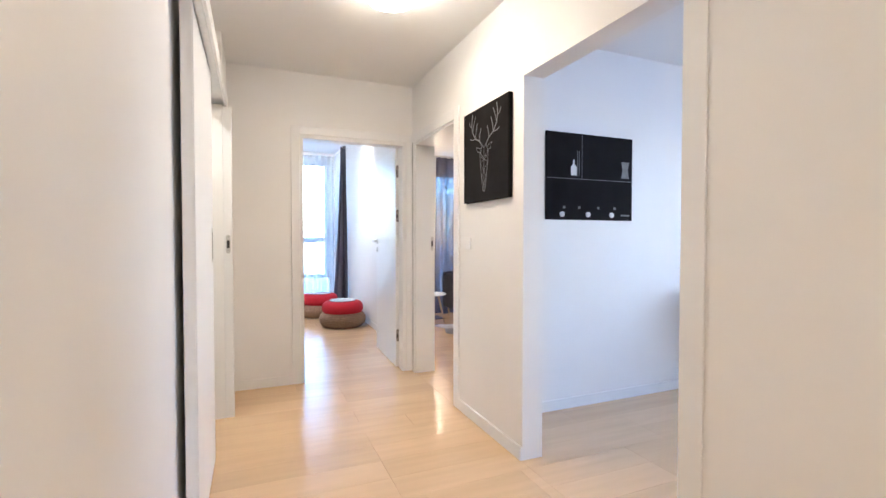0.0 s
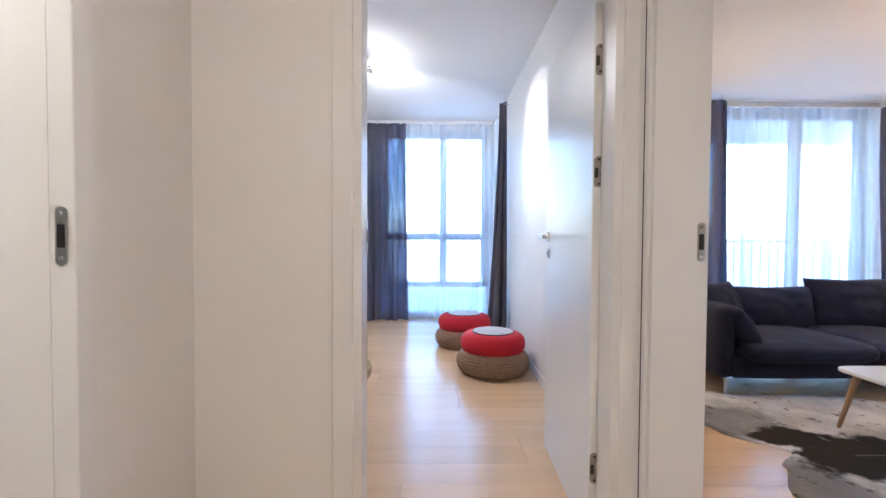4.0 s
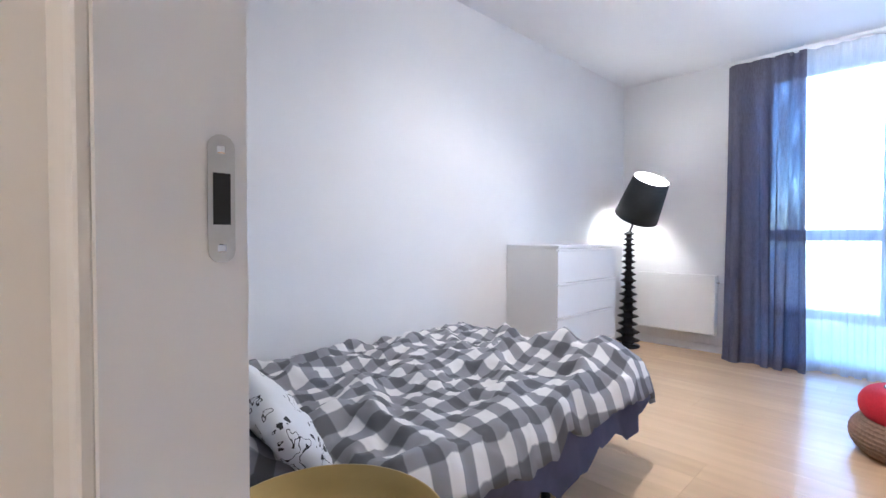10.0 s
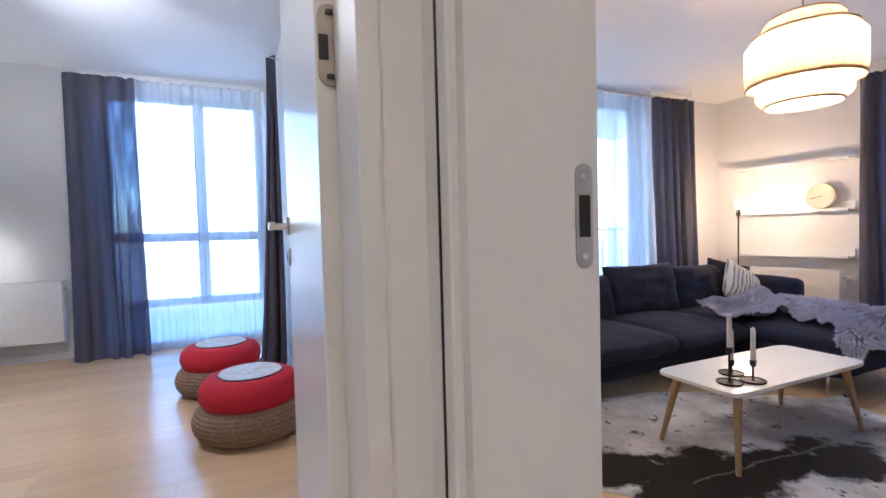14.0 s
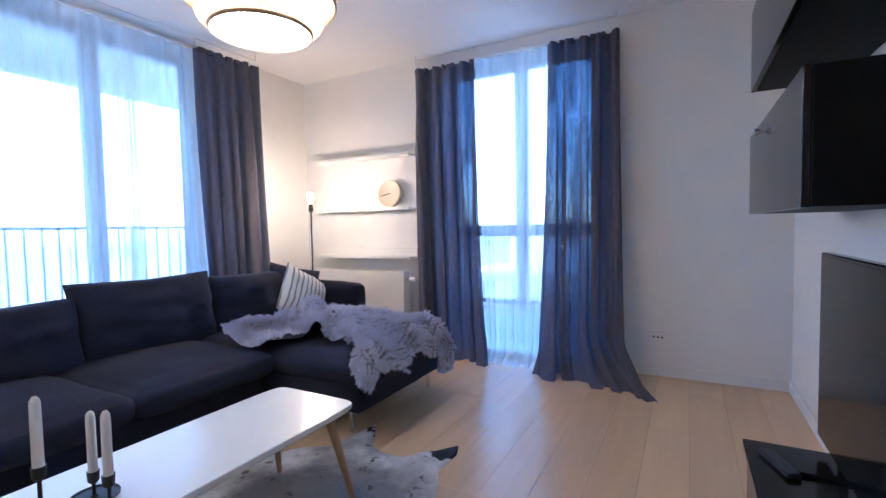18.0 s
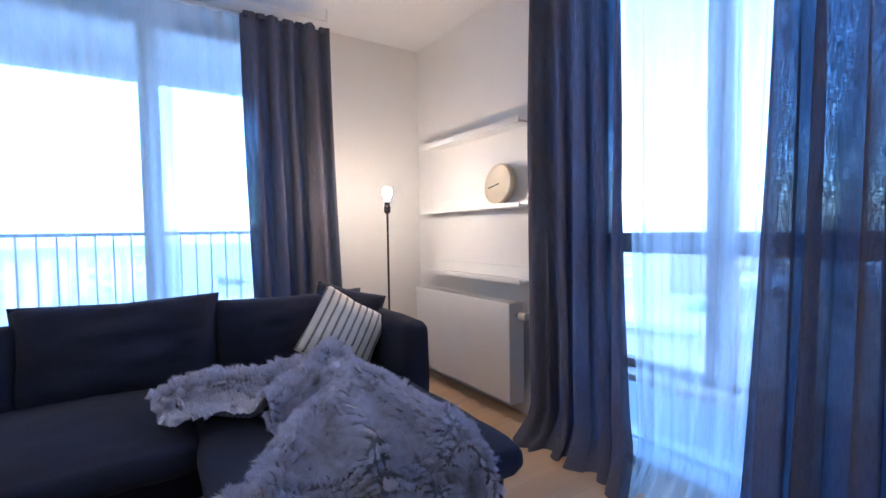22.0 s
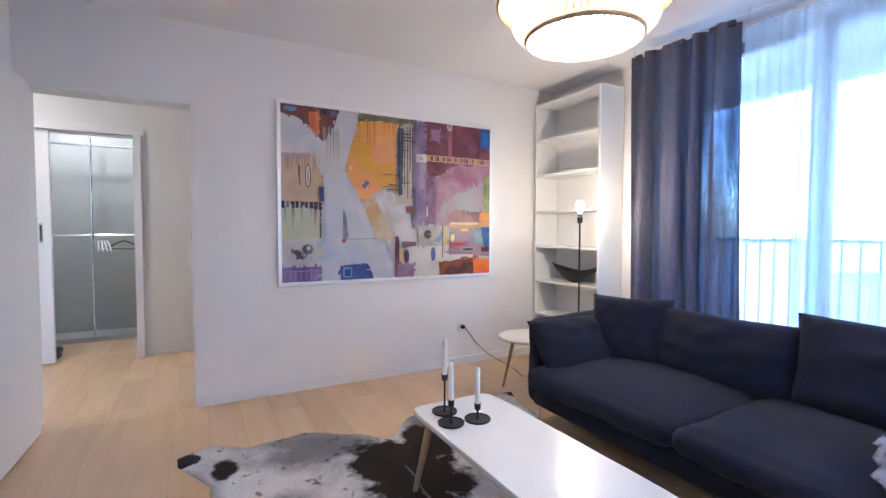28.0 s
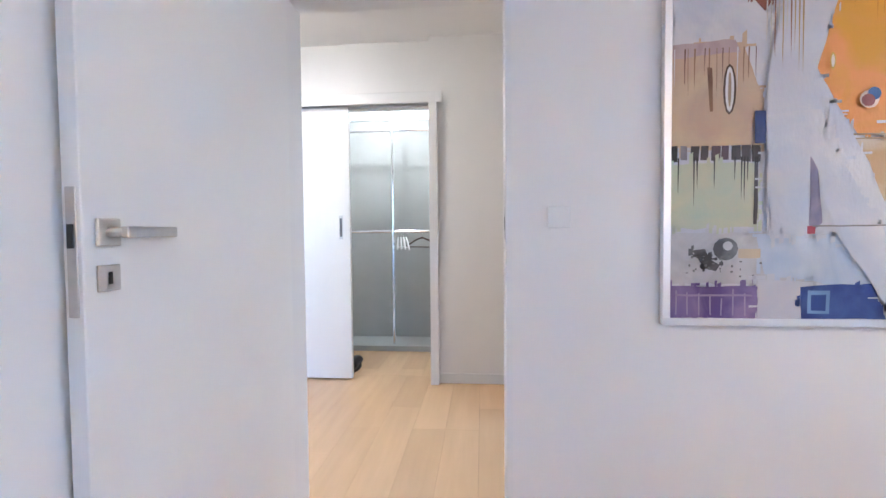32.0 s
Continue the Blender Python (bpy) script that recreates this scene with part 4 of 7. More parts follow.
def candlestick(x, y, high, label):
    c = thing("candlestick", label, "candlestick", "candlesticks on the coffee table", (x, y, 0.3852))
    part("dish", lathe([(0.052, 0.0), (0.056, 0.003), (0.057, 0.010), (0.054, 0.010), (0.050, 0.006), (0.010, 0.007), (0.006, 0.012)], 32), BLACK_METAL, c)
    part("stem", rod((0, 0, 0.006), (0, 0, high), 0.0045, 0.0045, 12), BLACK_METAL, c)
    part("cup", lathe([(0.006, high - 0.004), (0.013, high + 0.004), (0.0145, high + 0.03), (0.0125, high + 0.03), (0.0115, high + 0.008)], 20), BLACK_METAL, c)
    k = thing("candle", "white taper candle standing in a black holder", "candle", "white candles", (x, y, 0.3852 + high + 0.0085))
    part("wax", lathe([(0.0108, 0), (0.0112, 0.005), (0.0108, 0.16), (0.0095, 0.172), (0.004, 0.18)], 20), CANDLE, k, "", True)
    part("wick", rod((0, 0, 0.178), (0.001, 0, 0.190), 0.0012, 0.0008, 6), BLACK_METAL, k)


candlestick(3.722, 4.983, 0.145, "tall black metal candlestick")
candlestick(3.862, 5.068, 0.045, "low black metal candlestick")
candlestick(3.842, 4.948, 0.075, "black metal candlestick of middle height")


def hide_rug():
    m = bpy.data.materials.new("cow_hide")
    m.use_nodes = True
    nt = m.node_tree
    b = nt.nodes["Principled BSDF"]
    b.inputs["Roughness"].default_value = 0.8
    b.inputs["Specular IOR Level"].default_value = 0.2
    geo = nt.nodes.new("ShaderNodeNewGeometry")

    def maths(op, p, q, r=None):
        k = nt.nodes.new("ShaderNodeMath")
        k.operation = op
        for i, v in enumerate((p, q, r)):
            if isinstance(v, (int, float)):
                k.inputs[i].default_value = v
            elif v is not None:
                nt.links.new(v, k.inputs[i])
        return k.outputs[0]

    def clouds(scale, detail):
        k = nt.nodes.new("ShaderNodeTexNoise")
        k.inputs["Scale"].default_value, k.inputs["Detail"].default_value, k.inputs["Roughness"].default_value = scale, detail, 0.62
        nt.links.new(geo.outputs["Position"], k.inputs["Vector"])
        return k.outputs[0]

    def patch(x, y, rx, ry, soft, ragged):
        """1 inside a ragged oval patch of the coat, 0 outside."""
        mp = nt.nodes.new("ShaderNodeMapping")
        mp.inputs["Location"].default_value = (-x / rx, -y / ry, 0)
        mp.inputs["Scale"].default_value = (1 / rx, 1 / ry, 0)
        nt.links.new(geo.outputs["Position"], mp.inputs[0])
        ln = nt.nodes.new("ShaderNodeVectorMath")
        ln.operation = "LENGTH"
        nt.links.new(mp.outputs[0], ln.inputs[0])
        d = maths("MULTIPLY_ADD", rough, ragged, ln.outputs["Value"])
        mr = nt.nodes.new("ShaderNodeMapRange")
        mr.inputs["From Min"].default_value, mr.inputs["From Max"].default_value = 1 + ragged * 0.5 + soft, 1 + ragged * 0.5 - soft
        nt.links.new(d, mr.inputs[0])
        return mr.outputs[0]

    def blend(k, under, over):
        mx = nt.nodes.new("ShaderNodeMix")
        mx.data_type = "RGBA"
        nt.links.new(k, mx.inputs[0])
        for i, v in ((6, under), (7, over)):
            if isinstance(v, tuple):
                mx.inputs[i].default_value = (*v, 1)
            else:
                nt.links.new(v, mx.inputs[i])
        return mx.outputs[2]
    rough, specks, fine = clouds(4.5, 9), clouds(11, 5), clouds(60, 3)
    coat = blend(fine, (0.60, 0.58, 0.57), (0.82, 0.80, 0.78))
    smoke = nt.nodes.new("ShaderNodeMapRange")
    smoke.inputs["From Min"].default_value, smoke.inputs["From Max"].default_value = 0.40, 0.62
    nt.links.new(clouds(3.2, 7), smoke.inputs[0])
    coat = blend(maths("MULTIPLY", smoke.outputs[0], 0.55), coat, (0.28, 0.265, 0.27))
    for x, y, rx, ry in ((4.50, 4.98, 0.50, 0.40), (2.98, 5.45, 0.34, 0.30), (2.95, 4.62, 0.30, 0.30), (4.2, 4.30, 0.30, 0.16), (3.65, 4.35, 0.3, 0.12)):
        coat = blend(maths("MULTIPLY", patch(x, y, rx, ry, 0.35, 2.2), 0.75), coat, (0.11, 0.105, 0.115))
    spots = nt.nodes.new("ShaderNodeMapRange")
    spots.inputs["From Min"].default_value, spots.inputs["From Max"].default_value = 0.60, 0.65
    nt.links.new(specks, spots.inputs[0])
    coat = blend(maths("MULTIPLY", spots.outputs[0], 0.8), coat, (0.06, 0.05, 0.05))
    for x, y, rx, ry in ((3.78, 4.86, 0.56, 0.15), (3.42, 4.93, 0.36, 0.26), (4.18, 4.76, 0.24, 0.15), (3.22, 5.12, 0.20, 0.14)):
        coat = blend(patch(x, y, rx, ry, 0.14, 2.4), coat, blend(clouds(7, 4), (0.006, 0.005, 0.005), (0.032, 0.022, 0.018)))
    coat = blend(patch(3.02, 4.12, 0.10, 0.05, 0.2, 3.0), coat, (0.02, 0.017, 0.017))
    sep = nt.nodes.new("ShaderNodeSeparateXYZ")
    nt.links.new(geo.outputs["Position"], sep.inputs[0])
    off = maths("ABSOLUTE", maths("MULTIPLY_ADD", rough, 0.10, maths("SUBTRACT", maths("MULTIPLY_ADD", sep.outputs[0], 0.07, sep.outputs[1]), 5.226)), None)
    coat = blend(maths("MULTIPLY", maths("LESS_THAN", off, 0.007), maths("LESS_THAN", maths("ABSOLUTE", maths("SUBTRACT", sep.outputs[0], 3.85), None), 0.45)), coat, (0.12, 0.11, 0.105))
    for x, y, r in ((4.40, 4.07, 0.13), (5.20, 4.69, 0.10), (5.22, 5.18, 0.08), (2.80, 3.93, 0.07), (2.84, 6.07, 0.06)):
        coat = blend(patch(x, y, r * 1.2, r, 0.12, 6.0), coat, (0.02, 0.018, 0.02))
    nt.links.new(coat, b.inputs["Base Color"])
    bp = nt.nodes.new("ShaderNodeBump")
    bp.inputs["Strength"].default_value, bp.inputs["Distance"].default_value = 0.4, 0.003
    hair = nt.nodes.new("ShaderNodeTexNoise")
    hair.inputs["Scale"].default_value = 220
    nt.links.new(geo.outputs["Position"], hair.inputs["Vector"])
    nt.links.new(hair.outputs[0], bp.inputs["Height"])
    nt.links.new(bp.outputs[0], b.inputs["Normal"])
    bm = bmesh.new()
    cx, cy = 3.95, 5.0
    n = 160
    outline = []
    # reach of the hide by bearing: four legs, a broad body
    bearings = [(0, 1.06), (5, 1.12), (8.5, 1.32), (14, 1.04), (38, 0.86), (66, 0.84), (90, 0.86), (118, 0.98), (134, 1.32), (137, 1.55), (141, 1.50), (146, 1.32), (158, 1.28), (167, 1.12), (182, 0.86), (190, 1.04), (202, 1.27), (213, 1.34), (217, 1.58), (223, 1.60), (230, 1.22), (240, 1.04), (258, 0.88), (280, 0.84), (290, 0.96), (296, 1.12), (303, 0.98), (313, 0.86), (330, 0.92), (341, 1.06), (346, 1.33), (350, 1.18), (354, 1.06)]
    for i in range(n):
        a = 360 * i / n
        for (a0, r0), (a1, r1) in zip(bearings, bearings[1:] + [(360, bearings[0][1])]):
            if a0 <= a <= a1:
                f = (a - a0) / (a1 - a0)
                f = f * f * (3 - 2 * f)
                r = r0 + (r1 - r0) * f
                break
        r += 0.035 * noise.noise(Vector((math.cos(radians(a)) * 5, math.sin(radians(a)) * 5, 2)))
        outline.append((a, r))
    rings = 14
    grid = []
    for k in range(rings + 1):
        f = k / rings
        row = []
        for a, r in outline:
            x, y = cx + f * r * math.cos(radians(a)), cy + f * r * math.sin(radians(a))
            z = 0.0045 + 0.002 * (1 + noise.noise(Vector((x * 3, y * 3, 0)))) * (1 - f ** 6)
            row.append(bm.verts.new((x, y, z)))
        grid.append(row)
    for k in range(1, rings):
        for i in range(n):
            j = (i + 1) % n
            bm.faces.new((grid[k][i], grid[k][j], grid[k + 1][j], grid[k + 1][i]))
    bm.faces.new(grid[1])
    for v in grid[0]:
        bm.verts.remove(v)
    low = [bm.verts.new((v.co.x, v.co.y, 0.0006)) for v in grid[-1]]
    for i in range(n):
        j = (i + 1) % n
        bm.faces.new((grid[-1][i], grid[-1][j], low[j], low[i]))
    ob = part("cowhide_rug", bm, m, None, "", True)
    tagged(ob, "brown and white cowhide rug lying under the coffee table", "rug")


hide_rug()


def bookcase():
    b = thing("bookcase", "tall white open bookcase in the corner", "bookcase")
    x0, x1, y0, y1 = 2.045, 2.845, 6.905, 7.183
    part("side_panel", box(x0, x0 + 0.02, y0, y1, 0, 2.40, 0.001), LACQUER, b)
    part("side_panel", box(x1 - 0.02, x1, y0, y1, 0, 2.40, 0.001), LACQUER, b)
    part("back_panel", box(x0 + 0.02, x1 - 0.02, y1 - 0.006, y1, 0.06, 2.38), LACQUER, b)
    part("plinth", box(x0 + 0.02, x1 - 0.02, y0 + 0.02, y0 + 0.035, 0, 0.065), LACQUER, b)
    for z in (0.065, 0.395, 0.715, 1.042, 1.37, 1.71, 2.036, 2.378):
        part("shelf", box(x0 + 0.02, x1 - 0.02, y0 + 0.004, y1 - 0.006, z, z + 0.02, 0.001), LACQUER, b)


bookcase()


def boat_bowl():
    b = thing("bowl", "black boat-shaped wooden bowl on a bookcase shelf", "bowl", "", (2.46, 7.03, 0.7355))
    bm = bmesh.new()
    n, m = 24, 12
    for lay, off in ((0, 0.0), (1, 0.008)):
        g = []
        for i in range(n + 1):
            u = 2 * i / n - 1
            row = []
            for j in range(m + 1):
                v = 2 * j / m - 1
                wide = 0.085 * (1 - abs(u) ** 2.4) + 0.004
                depth = 0.105 * (1 - abs(u) ** 2.0)
                rim = 0.105 + 0.055 * abs(u) ** 1.8
                z = rim - depth * (1 - abs(v) ** 2.2) + (off if abs(v) < 0.99 else 0)
                row.append(bm.verts.new((u * 0.29, v * wide, max(z, 0.0 + off))))
            g.append(row)
        for i in range(n):
            for j in range(m):
                bm.faces.new((g[i][j], g[i + 1][j], g[i + 1][j + 1], g[i][j + 1]))
    bmesh.ops.remove_doubles(bm, verts=bm.verts[:], dist=0.0005)
    part("shell", bm, BLACK_METAL, b, "", True)


boat_bowl()


def pole_lamp(x, y, top, label):
    l = thing("floor_lamp", label, "lamp", "bulb lamps", (x, y, 0))
    part("base", box(-0.14, 0.14, -0.14, 0.14, 0, 0.008, 0.002), BLACK_METAL, l, "flat square black base")
    part("pole", rod((0, 0, 0.006), (0, 0, top), 0.0065, 0.0065, 12), BLACK_METAL, l)
    part("socket", lathe([(0.008, top - 0.01), (0.020, top), (0.021, top + 0.035), (0.017, top + 0.042), (0.017, top + 0.068)], 20), BLACK_METAL, l)
    part("bulb", lathe([(0.012, top + 0.068), (0.014, top + 0.08), (0.026, top + 0.105), (0.030, top + 0.125), (0.026, top + 0.145), (0.012, top + 0.156), (0.002, top + 0.158)], 20), BULB, l, "lit round bulb", True)


pole_lamp(2.995, 6.54, 1.265, "thin black floor lamp with a bare bulb by the bookcase")
pole_lamp(6.19, 6.55, 1.235, "thin black floor lamp with a bare bulb behind the sofa")


def pendant():
    p = thing("pendant_lamp", "tiered woven bamboo pendant lamp, lit", "lamp", "", (4.45, 5.06, 0))
    part("canopy", lathe([(0.05, HC - 0.045), (0.055, HC - 0.02), (0.055, HC - 0.001)], 24), FRAME_WHITE, p)
    part("cord", rod((0, 0, 2.10), (0, 0, HC - 0.03), 0.003, 0.003, 8), BLACK_METAL, p)
    tiers = ((0.182, 2.13, 2.25), (0.268, 1.90, 2.165), (0.215, 1.79, 1.94))
    for r, z0, z1 in tiers:
        h = z1 - z0
        low = z0 < 1.8

        def girth(f, r=r, low=low):
            """The radius at height f of a tier; the lowest curls inwards at its foot."""
            if low and f < 0.3:
                return r * (0.80 + 0.20 * math.sin(f / 0.3 * math.pi / 2))
            return r * (0.97 + 0.03 * min(1, f / 0.15)) * (1 if f < 0.8 else 1 - 0.14 * (f - 0.8) / 0.2)
        steps = [0, 0.03, 0.07, 0.12, 0.2, 0.3, 0.5, 0.8, 1.0]
        shade = part("shade", lathe([(girth(f), z0 + h * f) for f in steps], 48, cap=False), BAMBOO_FILL, p, "", True)
        for zz, rr in ((z0, girth(0)), (z1, r * 0.865)):
            ring = bmesh.new()
            add_lathe(ring, [(rr, zz - 0.008), (rr + 0.006, zz - 0.004), (rr + 0.006, zz + 0.004), (rr, zz + 0.008), (rr - 0.004, zz), (rr, zz - 0.008)], 48, cap=False)
            part("hoop", ring, BAMBOO, shade, "bamboo hoop", True)
        strips = bmesh.new()
        n = 64
        for k in range(n):
            for s in (-1, 1):
                pts = []
                for f in steps:
                    a = 2 * math.pi * k / n + s * 0.5 * f
                    rr = girth(f) + 0.002 + 0.001 * s
                    pts.append((rr * math.cos(a), rr * math.sin(a), z0 + h * f))
                prev = None
                for q in pts:
                    a = math.atan2(q[1], q[0])
                    t = Vector((-math.sin(a), math.cos(a), 0)) * 0.0020
                    pair = (strips.verts.new(Vector(q) - t), strips.verts.new(Vector(q) + t))
                    if prev:
                        strips.faces.new((prev[0], prev[1], pair[1], pair[0]))
                    prev = pair
        part("weave", strips, BAMBOO, shade, "crossing bamboo strips")
    dots = bmesh.new()
    for i in range(-8, 9):
        for j in range(-8, 9):
            x, y = i * 0.019 + (0.0095 if j % 2 else 0), j * 0.0165
            if math.hypot(x, y) < 0.16:
                add_box(dots, x - 0.0034, x + 0.0034, y - 0.0034, y + 0.0034, 1.7975, 1.7995, 0.001)
    tagged(part("perforation", dots, STEEL, p, "small holes in the diffuser"), kind="stuff")
    part("diffuser", lathe([(0.172, 1.80), (0.172, 1.804)], 40), DIFFUSE, p, "white lit diffuser disc")


BAMBOO = material("bamboo", (0.46, 0.32, 0.17), 0.5, vary=0.15, scale=40)
BAMBOO_FILL = cloth("bamboo_lining", (0.62, 0.46, 0.26), 0.42, 0.03, vary=0.25, slub=0.05)
DIFFUSE = emitter("lamp_disc", (1.0, 0.85, 0.68), 2.1)
pendant()


def radiator(name, label, x0, x1, z0, z1, depth, m):
    """A panel radiator, its face on -y, with grille, side cheeks, ribs, valve and pipe."""
    r = thing(name, label, "radiator")
    r.matrix_world = m
    part("front_panel", box(x0, x1, 0, 0.012, z0 + 0.01, z1 - 0.012, 0.003), RAD_WHITE, r)
    for k in range(int((x1 - x0 - 0.06) / 0.033)):
        x = x0 + 0.035 + k * 0.033
        part("rib", box(x, x + 0.018, -0.0005, 0.001, z0 + 0.03, z1 - 0.03), RAD_WHITE, r)
    part("side_cheek", box(x0 - 0.002, x0 + 0.003, 0.002, depth, z0, z1), RAD_WHITE, r)
    part("side_cheek", box(x1 - 0.003, x1 + 0.002, 0.002, depth, z0, z1), RAD_WHITE, r)
    part("back_panel", box(x0 + 0.003, x1 - 0.003, depth - 0.012, depth, z0 + 0.01, z1 - 0.012), RAD_WHITE, r)
    g = bmesh.new()
    x = x0 + 0.01
    while x < x1 - 0.015:
        add_box(g, x, x + 0.006, 0.004, depth - 0.004, z1 - 0.012, z1)
        x += 0.016
    add_box(g, x0, x1, 0.0, 0.006, z1 - 0.012, z1)
    add_box(g, x0, x1, depth - 0.006, depth, z1 - 0.012, z1)
    part("top_grille", g, RAD_WHITE, r)
    v = part("valve", rod((x1 + 0.002, depth / 2, z1 - 0.07), (x1 + 0.035, depth / 2, z1 - 0.07), 0.012, 0.012, 14), CHROME, r)
    part("valve_head", rod((x1 + 0.035, depth / 2, z1 - 0.07), (x1 + 0.085, depth / 2, z1 - 0.07), 0.021, 0.018, 18), RAD_WHITE, v)
    part("pipe", rod((x1 + 0.02, depth / 2, z1 - 0.07), (x1 + 0.02, depth + 0.06, z1 - 0.07), 0.008, 0.008, 10), RAD_WHITE, r)
    for x in (x0 + 0.12, x1 - 0.12):
        part("wall_bracket", box(x - 0.015, x + 0.015, depth, depth + 0.06, z0 + 0.05, z1 - 0.1), RAD_WHITE, r)


radiator("radiator", "white panel radiator below the wall ledges", -1.06, 0.0, 0.10, 0.69, 0.11, pose(6.63, 5.91, 0, 0, 0, -90))


def ledge(y0, y1, z):
    l = thing("wall_ledge", "white picture ledge on the wall above the radiator", "shelf", "white wall ledges")
    part("board", box(6.675, 6.799, y0, y1, z, z + 0.014, 0.001), LACQUER, l)
    part("back_strip", box(6.787, 6.799, y0, y1, z + 0.014, z + 0.085, 0.001), LACQUER, l)
    part("front_lip", box(6.668, 6.678, y0, y1, z - 0.004, z + 0.026, 0.001), LACQUER, l)


for z in (1.72, 1.245, 0.805):
    ledge(5.86, 6.94, z)

CLOCK_CREAM = material("clock_cream", (0.80, 0.71, 0.55), 0.5, vary=0.03)
ck = thing("clock", "round cream clock with one dark hand, leaning on a ledge", "clock", "", (6.735, 6.105, 1.2595))
bm = lathe([(0.110, -0.026), (0.122, -0.024), (0.126, 0.0), (0.124, 0.018), (0.118, 0.022), (0.114, 0.018)], 48)
bmesh.ops.transform(bm, matrix=pose(0, 0, 0.131, 0, -82, 0), verts=bm.verts[:])
part("case", bm, CLOCK_CREAM, ck, "", True)
bm = boxes((-0.002, 0.002, -0.02, 0.085, -0.003, 0.003))
bmesh.ops.transform(bm, matrix=pose(-0.0215, 0, 0.131, -12, 0, 0), verts=bm.verts[:])
part("hand", bm, BLACK_METAL, ck)


def television():
    t = thing("television", "large flat black television on the low stand", "television", "", (4.55, 3.31, 0.3205))
    part("panel", box(-0.63, 0.63, -0.022, 0.008, 0.045, 0.655, 0.004), BLACK_GLOSS, t)
    part("screen", box(-0.615, 0.615, 0.008, 0.0095, 0.065, 0.643), SCREEN, t)
    part("back_box", box(-0.35, 0.35, -0.055, -0.022, 0.06, 0.42, 0.01), BLACK_METAL, t)
    for x in (-0.4, 0.4):
        part("foot", box(x - 0.012, x + 0.012, -0.13, 0.13, 0, 0.012, 0.003), BLACK_GLOSS, t)
        part("foot_post", box(x - 0.012, x + 0.012, -0.015, 0.005, 0.01, 0.055), BLACK_GLOSS, t)


television()
tv = thing("tv_stand", "low glossy black television stand", "tv stand")
part("top", box(3.70, 5.15, 3.14, 3.53, 0.295, 0.32, 0.003), BLACK_GLOSS, tv)
part("bottom", box(3.72, 5.13, 3.15, 3.50, 0.04, 0.06), BLACK_METAL, tv)
part("side", box(3.71, 3.74, 3.15, 3.515, 0.0, 0.295), BLACK_METAL, tv)
part("side", box(5.11, 5.14, 3.15, 3.515, 0.0, 0.295), BLACK_METAL, tv)
part("drawer_front", box(3.745, 4.42, 3.505, 3.52, 0.065, 0.288, 0.002), BLACK_GLOSS, tv)
part("drawer_front", box(4.425, 5.105, 3.505, 3.52, 0.065, 0.288, 0.002), BLACK_GLOSS, tv)
rc = thing("remote_control", "black remote control on the stand", "remote", "", (4.98, 3.45, 0.3202), 20)
part("body", box(-0.08, 0.08, -0.02, 0.02, 0, 0.018, 0.006, 2), BLACK_METAL, rc)


BLACK_BOARD = material("black_board", (0.004, 0.004, 0.005), 0.5, vary=0.1, spec=0.1)


def wall_cabinet(x0, x1, z0, z1, label):
    w = thing("wall_cabinet", label, "cabinet", "black wall cabinets")
    part("body", box(x0, x1, 3.122, 3.43, z0, z1, 0.002), BLACK_BOARD, w)
    d = part("door", box(x0 + 0.001, x1 - 0.001, 3.432, 3.452, z0 - 0.002, z1 + 0.002, 0.002), BLACK_GLOSS, w)
    part("knob", lathe([(0.006, 0), (0.006, 0.012), (0.013, 0.016), (0.013, 0.028), (0.009, 0.031)], 16), CHROME, d, "small chrome knob").matrix_local = pose((x0 + 0.62 * (x1 - x0)), 3.452, z0 + 0.31, -90)


wall_cabinet(4.74, 5.84, 1.115, 1.47, "wide glossy black wall cabinet over the television")
wall_cabinet(4.74, 5.84, 1.675, 2.03, "upper glossy black wall cabinet")


def socket_plate(name, label, at, turn, holes, mat=FRAME_WHITE):
    s = thing(name, label, "socket", "", at, turn)
    for k in range(holes):
        x = k * 0.081
        g = part("plate", box(x - 0.04, x + 0.04, -0.009, 0, -0.04, 0.04, 0.003), mat, s)
        part("insert", box(x - 0.027, x + 0.027, -0.0105, -0.009, -0.027, 0.027, 0.001), mat, g)
    return s


s = socket_plate("wall_socket", "double white wall socket near the skirting", (E_LIV - 0.001, 3.965, 0.278), -90, 2)
for o in (0.055, 0.081, 0.107):
    part("pin_hole", box(o - 0.006, o + 0.006, -0.0115, -0.0105, -0.006, 0.006), BLACK_METAL, s)
socket_plate("light_switch", "white light switch beside the living room door", (W_LIV + 0.001, 4.19, 1.176), 90, 1)
socket_plate("light_switch", "white light switch on the hall wall", (HALL_E - 0.001, 2.93, 1.17), -90, 1)
s = socket_plate("wall_socket", "white wall socket with a black plug and cord", (W_LIV + 0.001, 6.10, 0.345), 90, 1)
part("plug", lathe([(0.018, 0), (0.018, 0.03), (0.010, 0.04)], 16), BLACK_METAL, s, "black plug").matrix_local = pose(0, -0.010, 0, 90)
cord = thing("power_cord", "thin brown cord hanging from the socket to the floor", "cable")
part("wire", tube([(2.09, 6.10, 0.345), (2.10, 6.13, 0.30), (2.12, 6.20, 0.20), (2.17, 6.30, 0.10), (2.26, 6.40, 0.03), (2.40, 6.42, 0.006), (2.55, 6.36, 0.006), (2.65, 6.48, 0.006), (2.82, 6.52, 0.006), (2.95, 6.54, 0.010)], 0.0035), BLACK_METAL, cord, "", True)


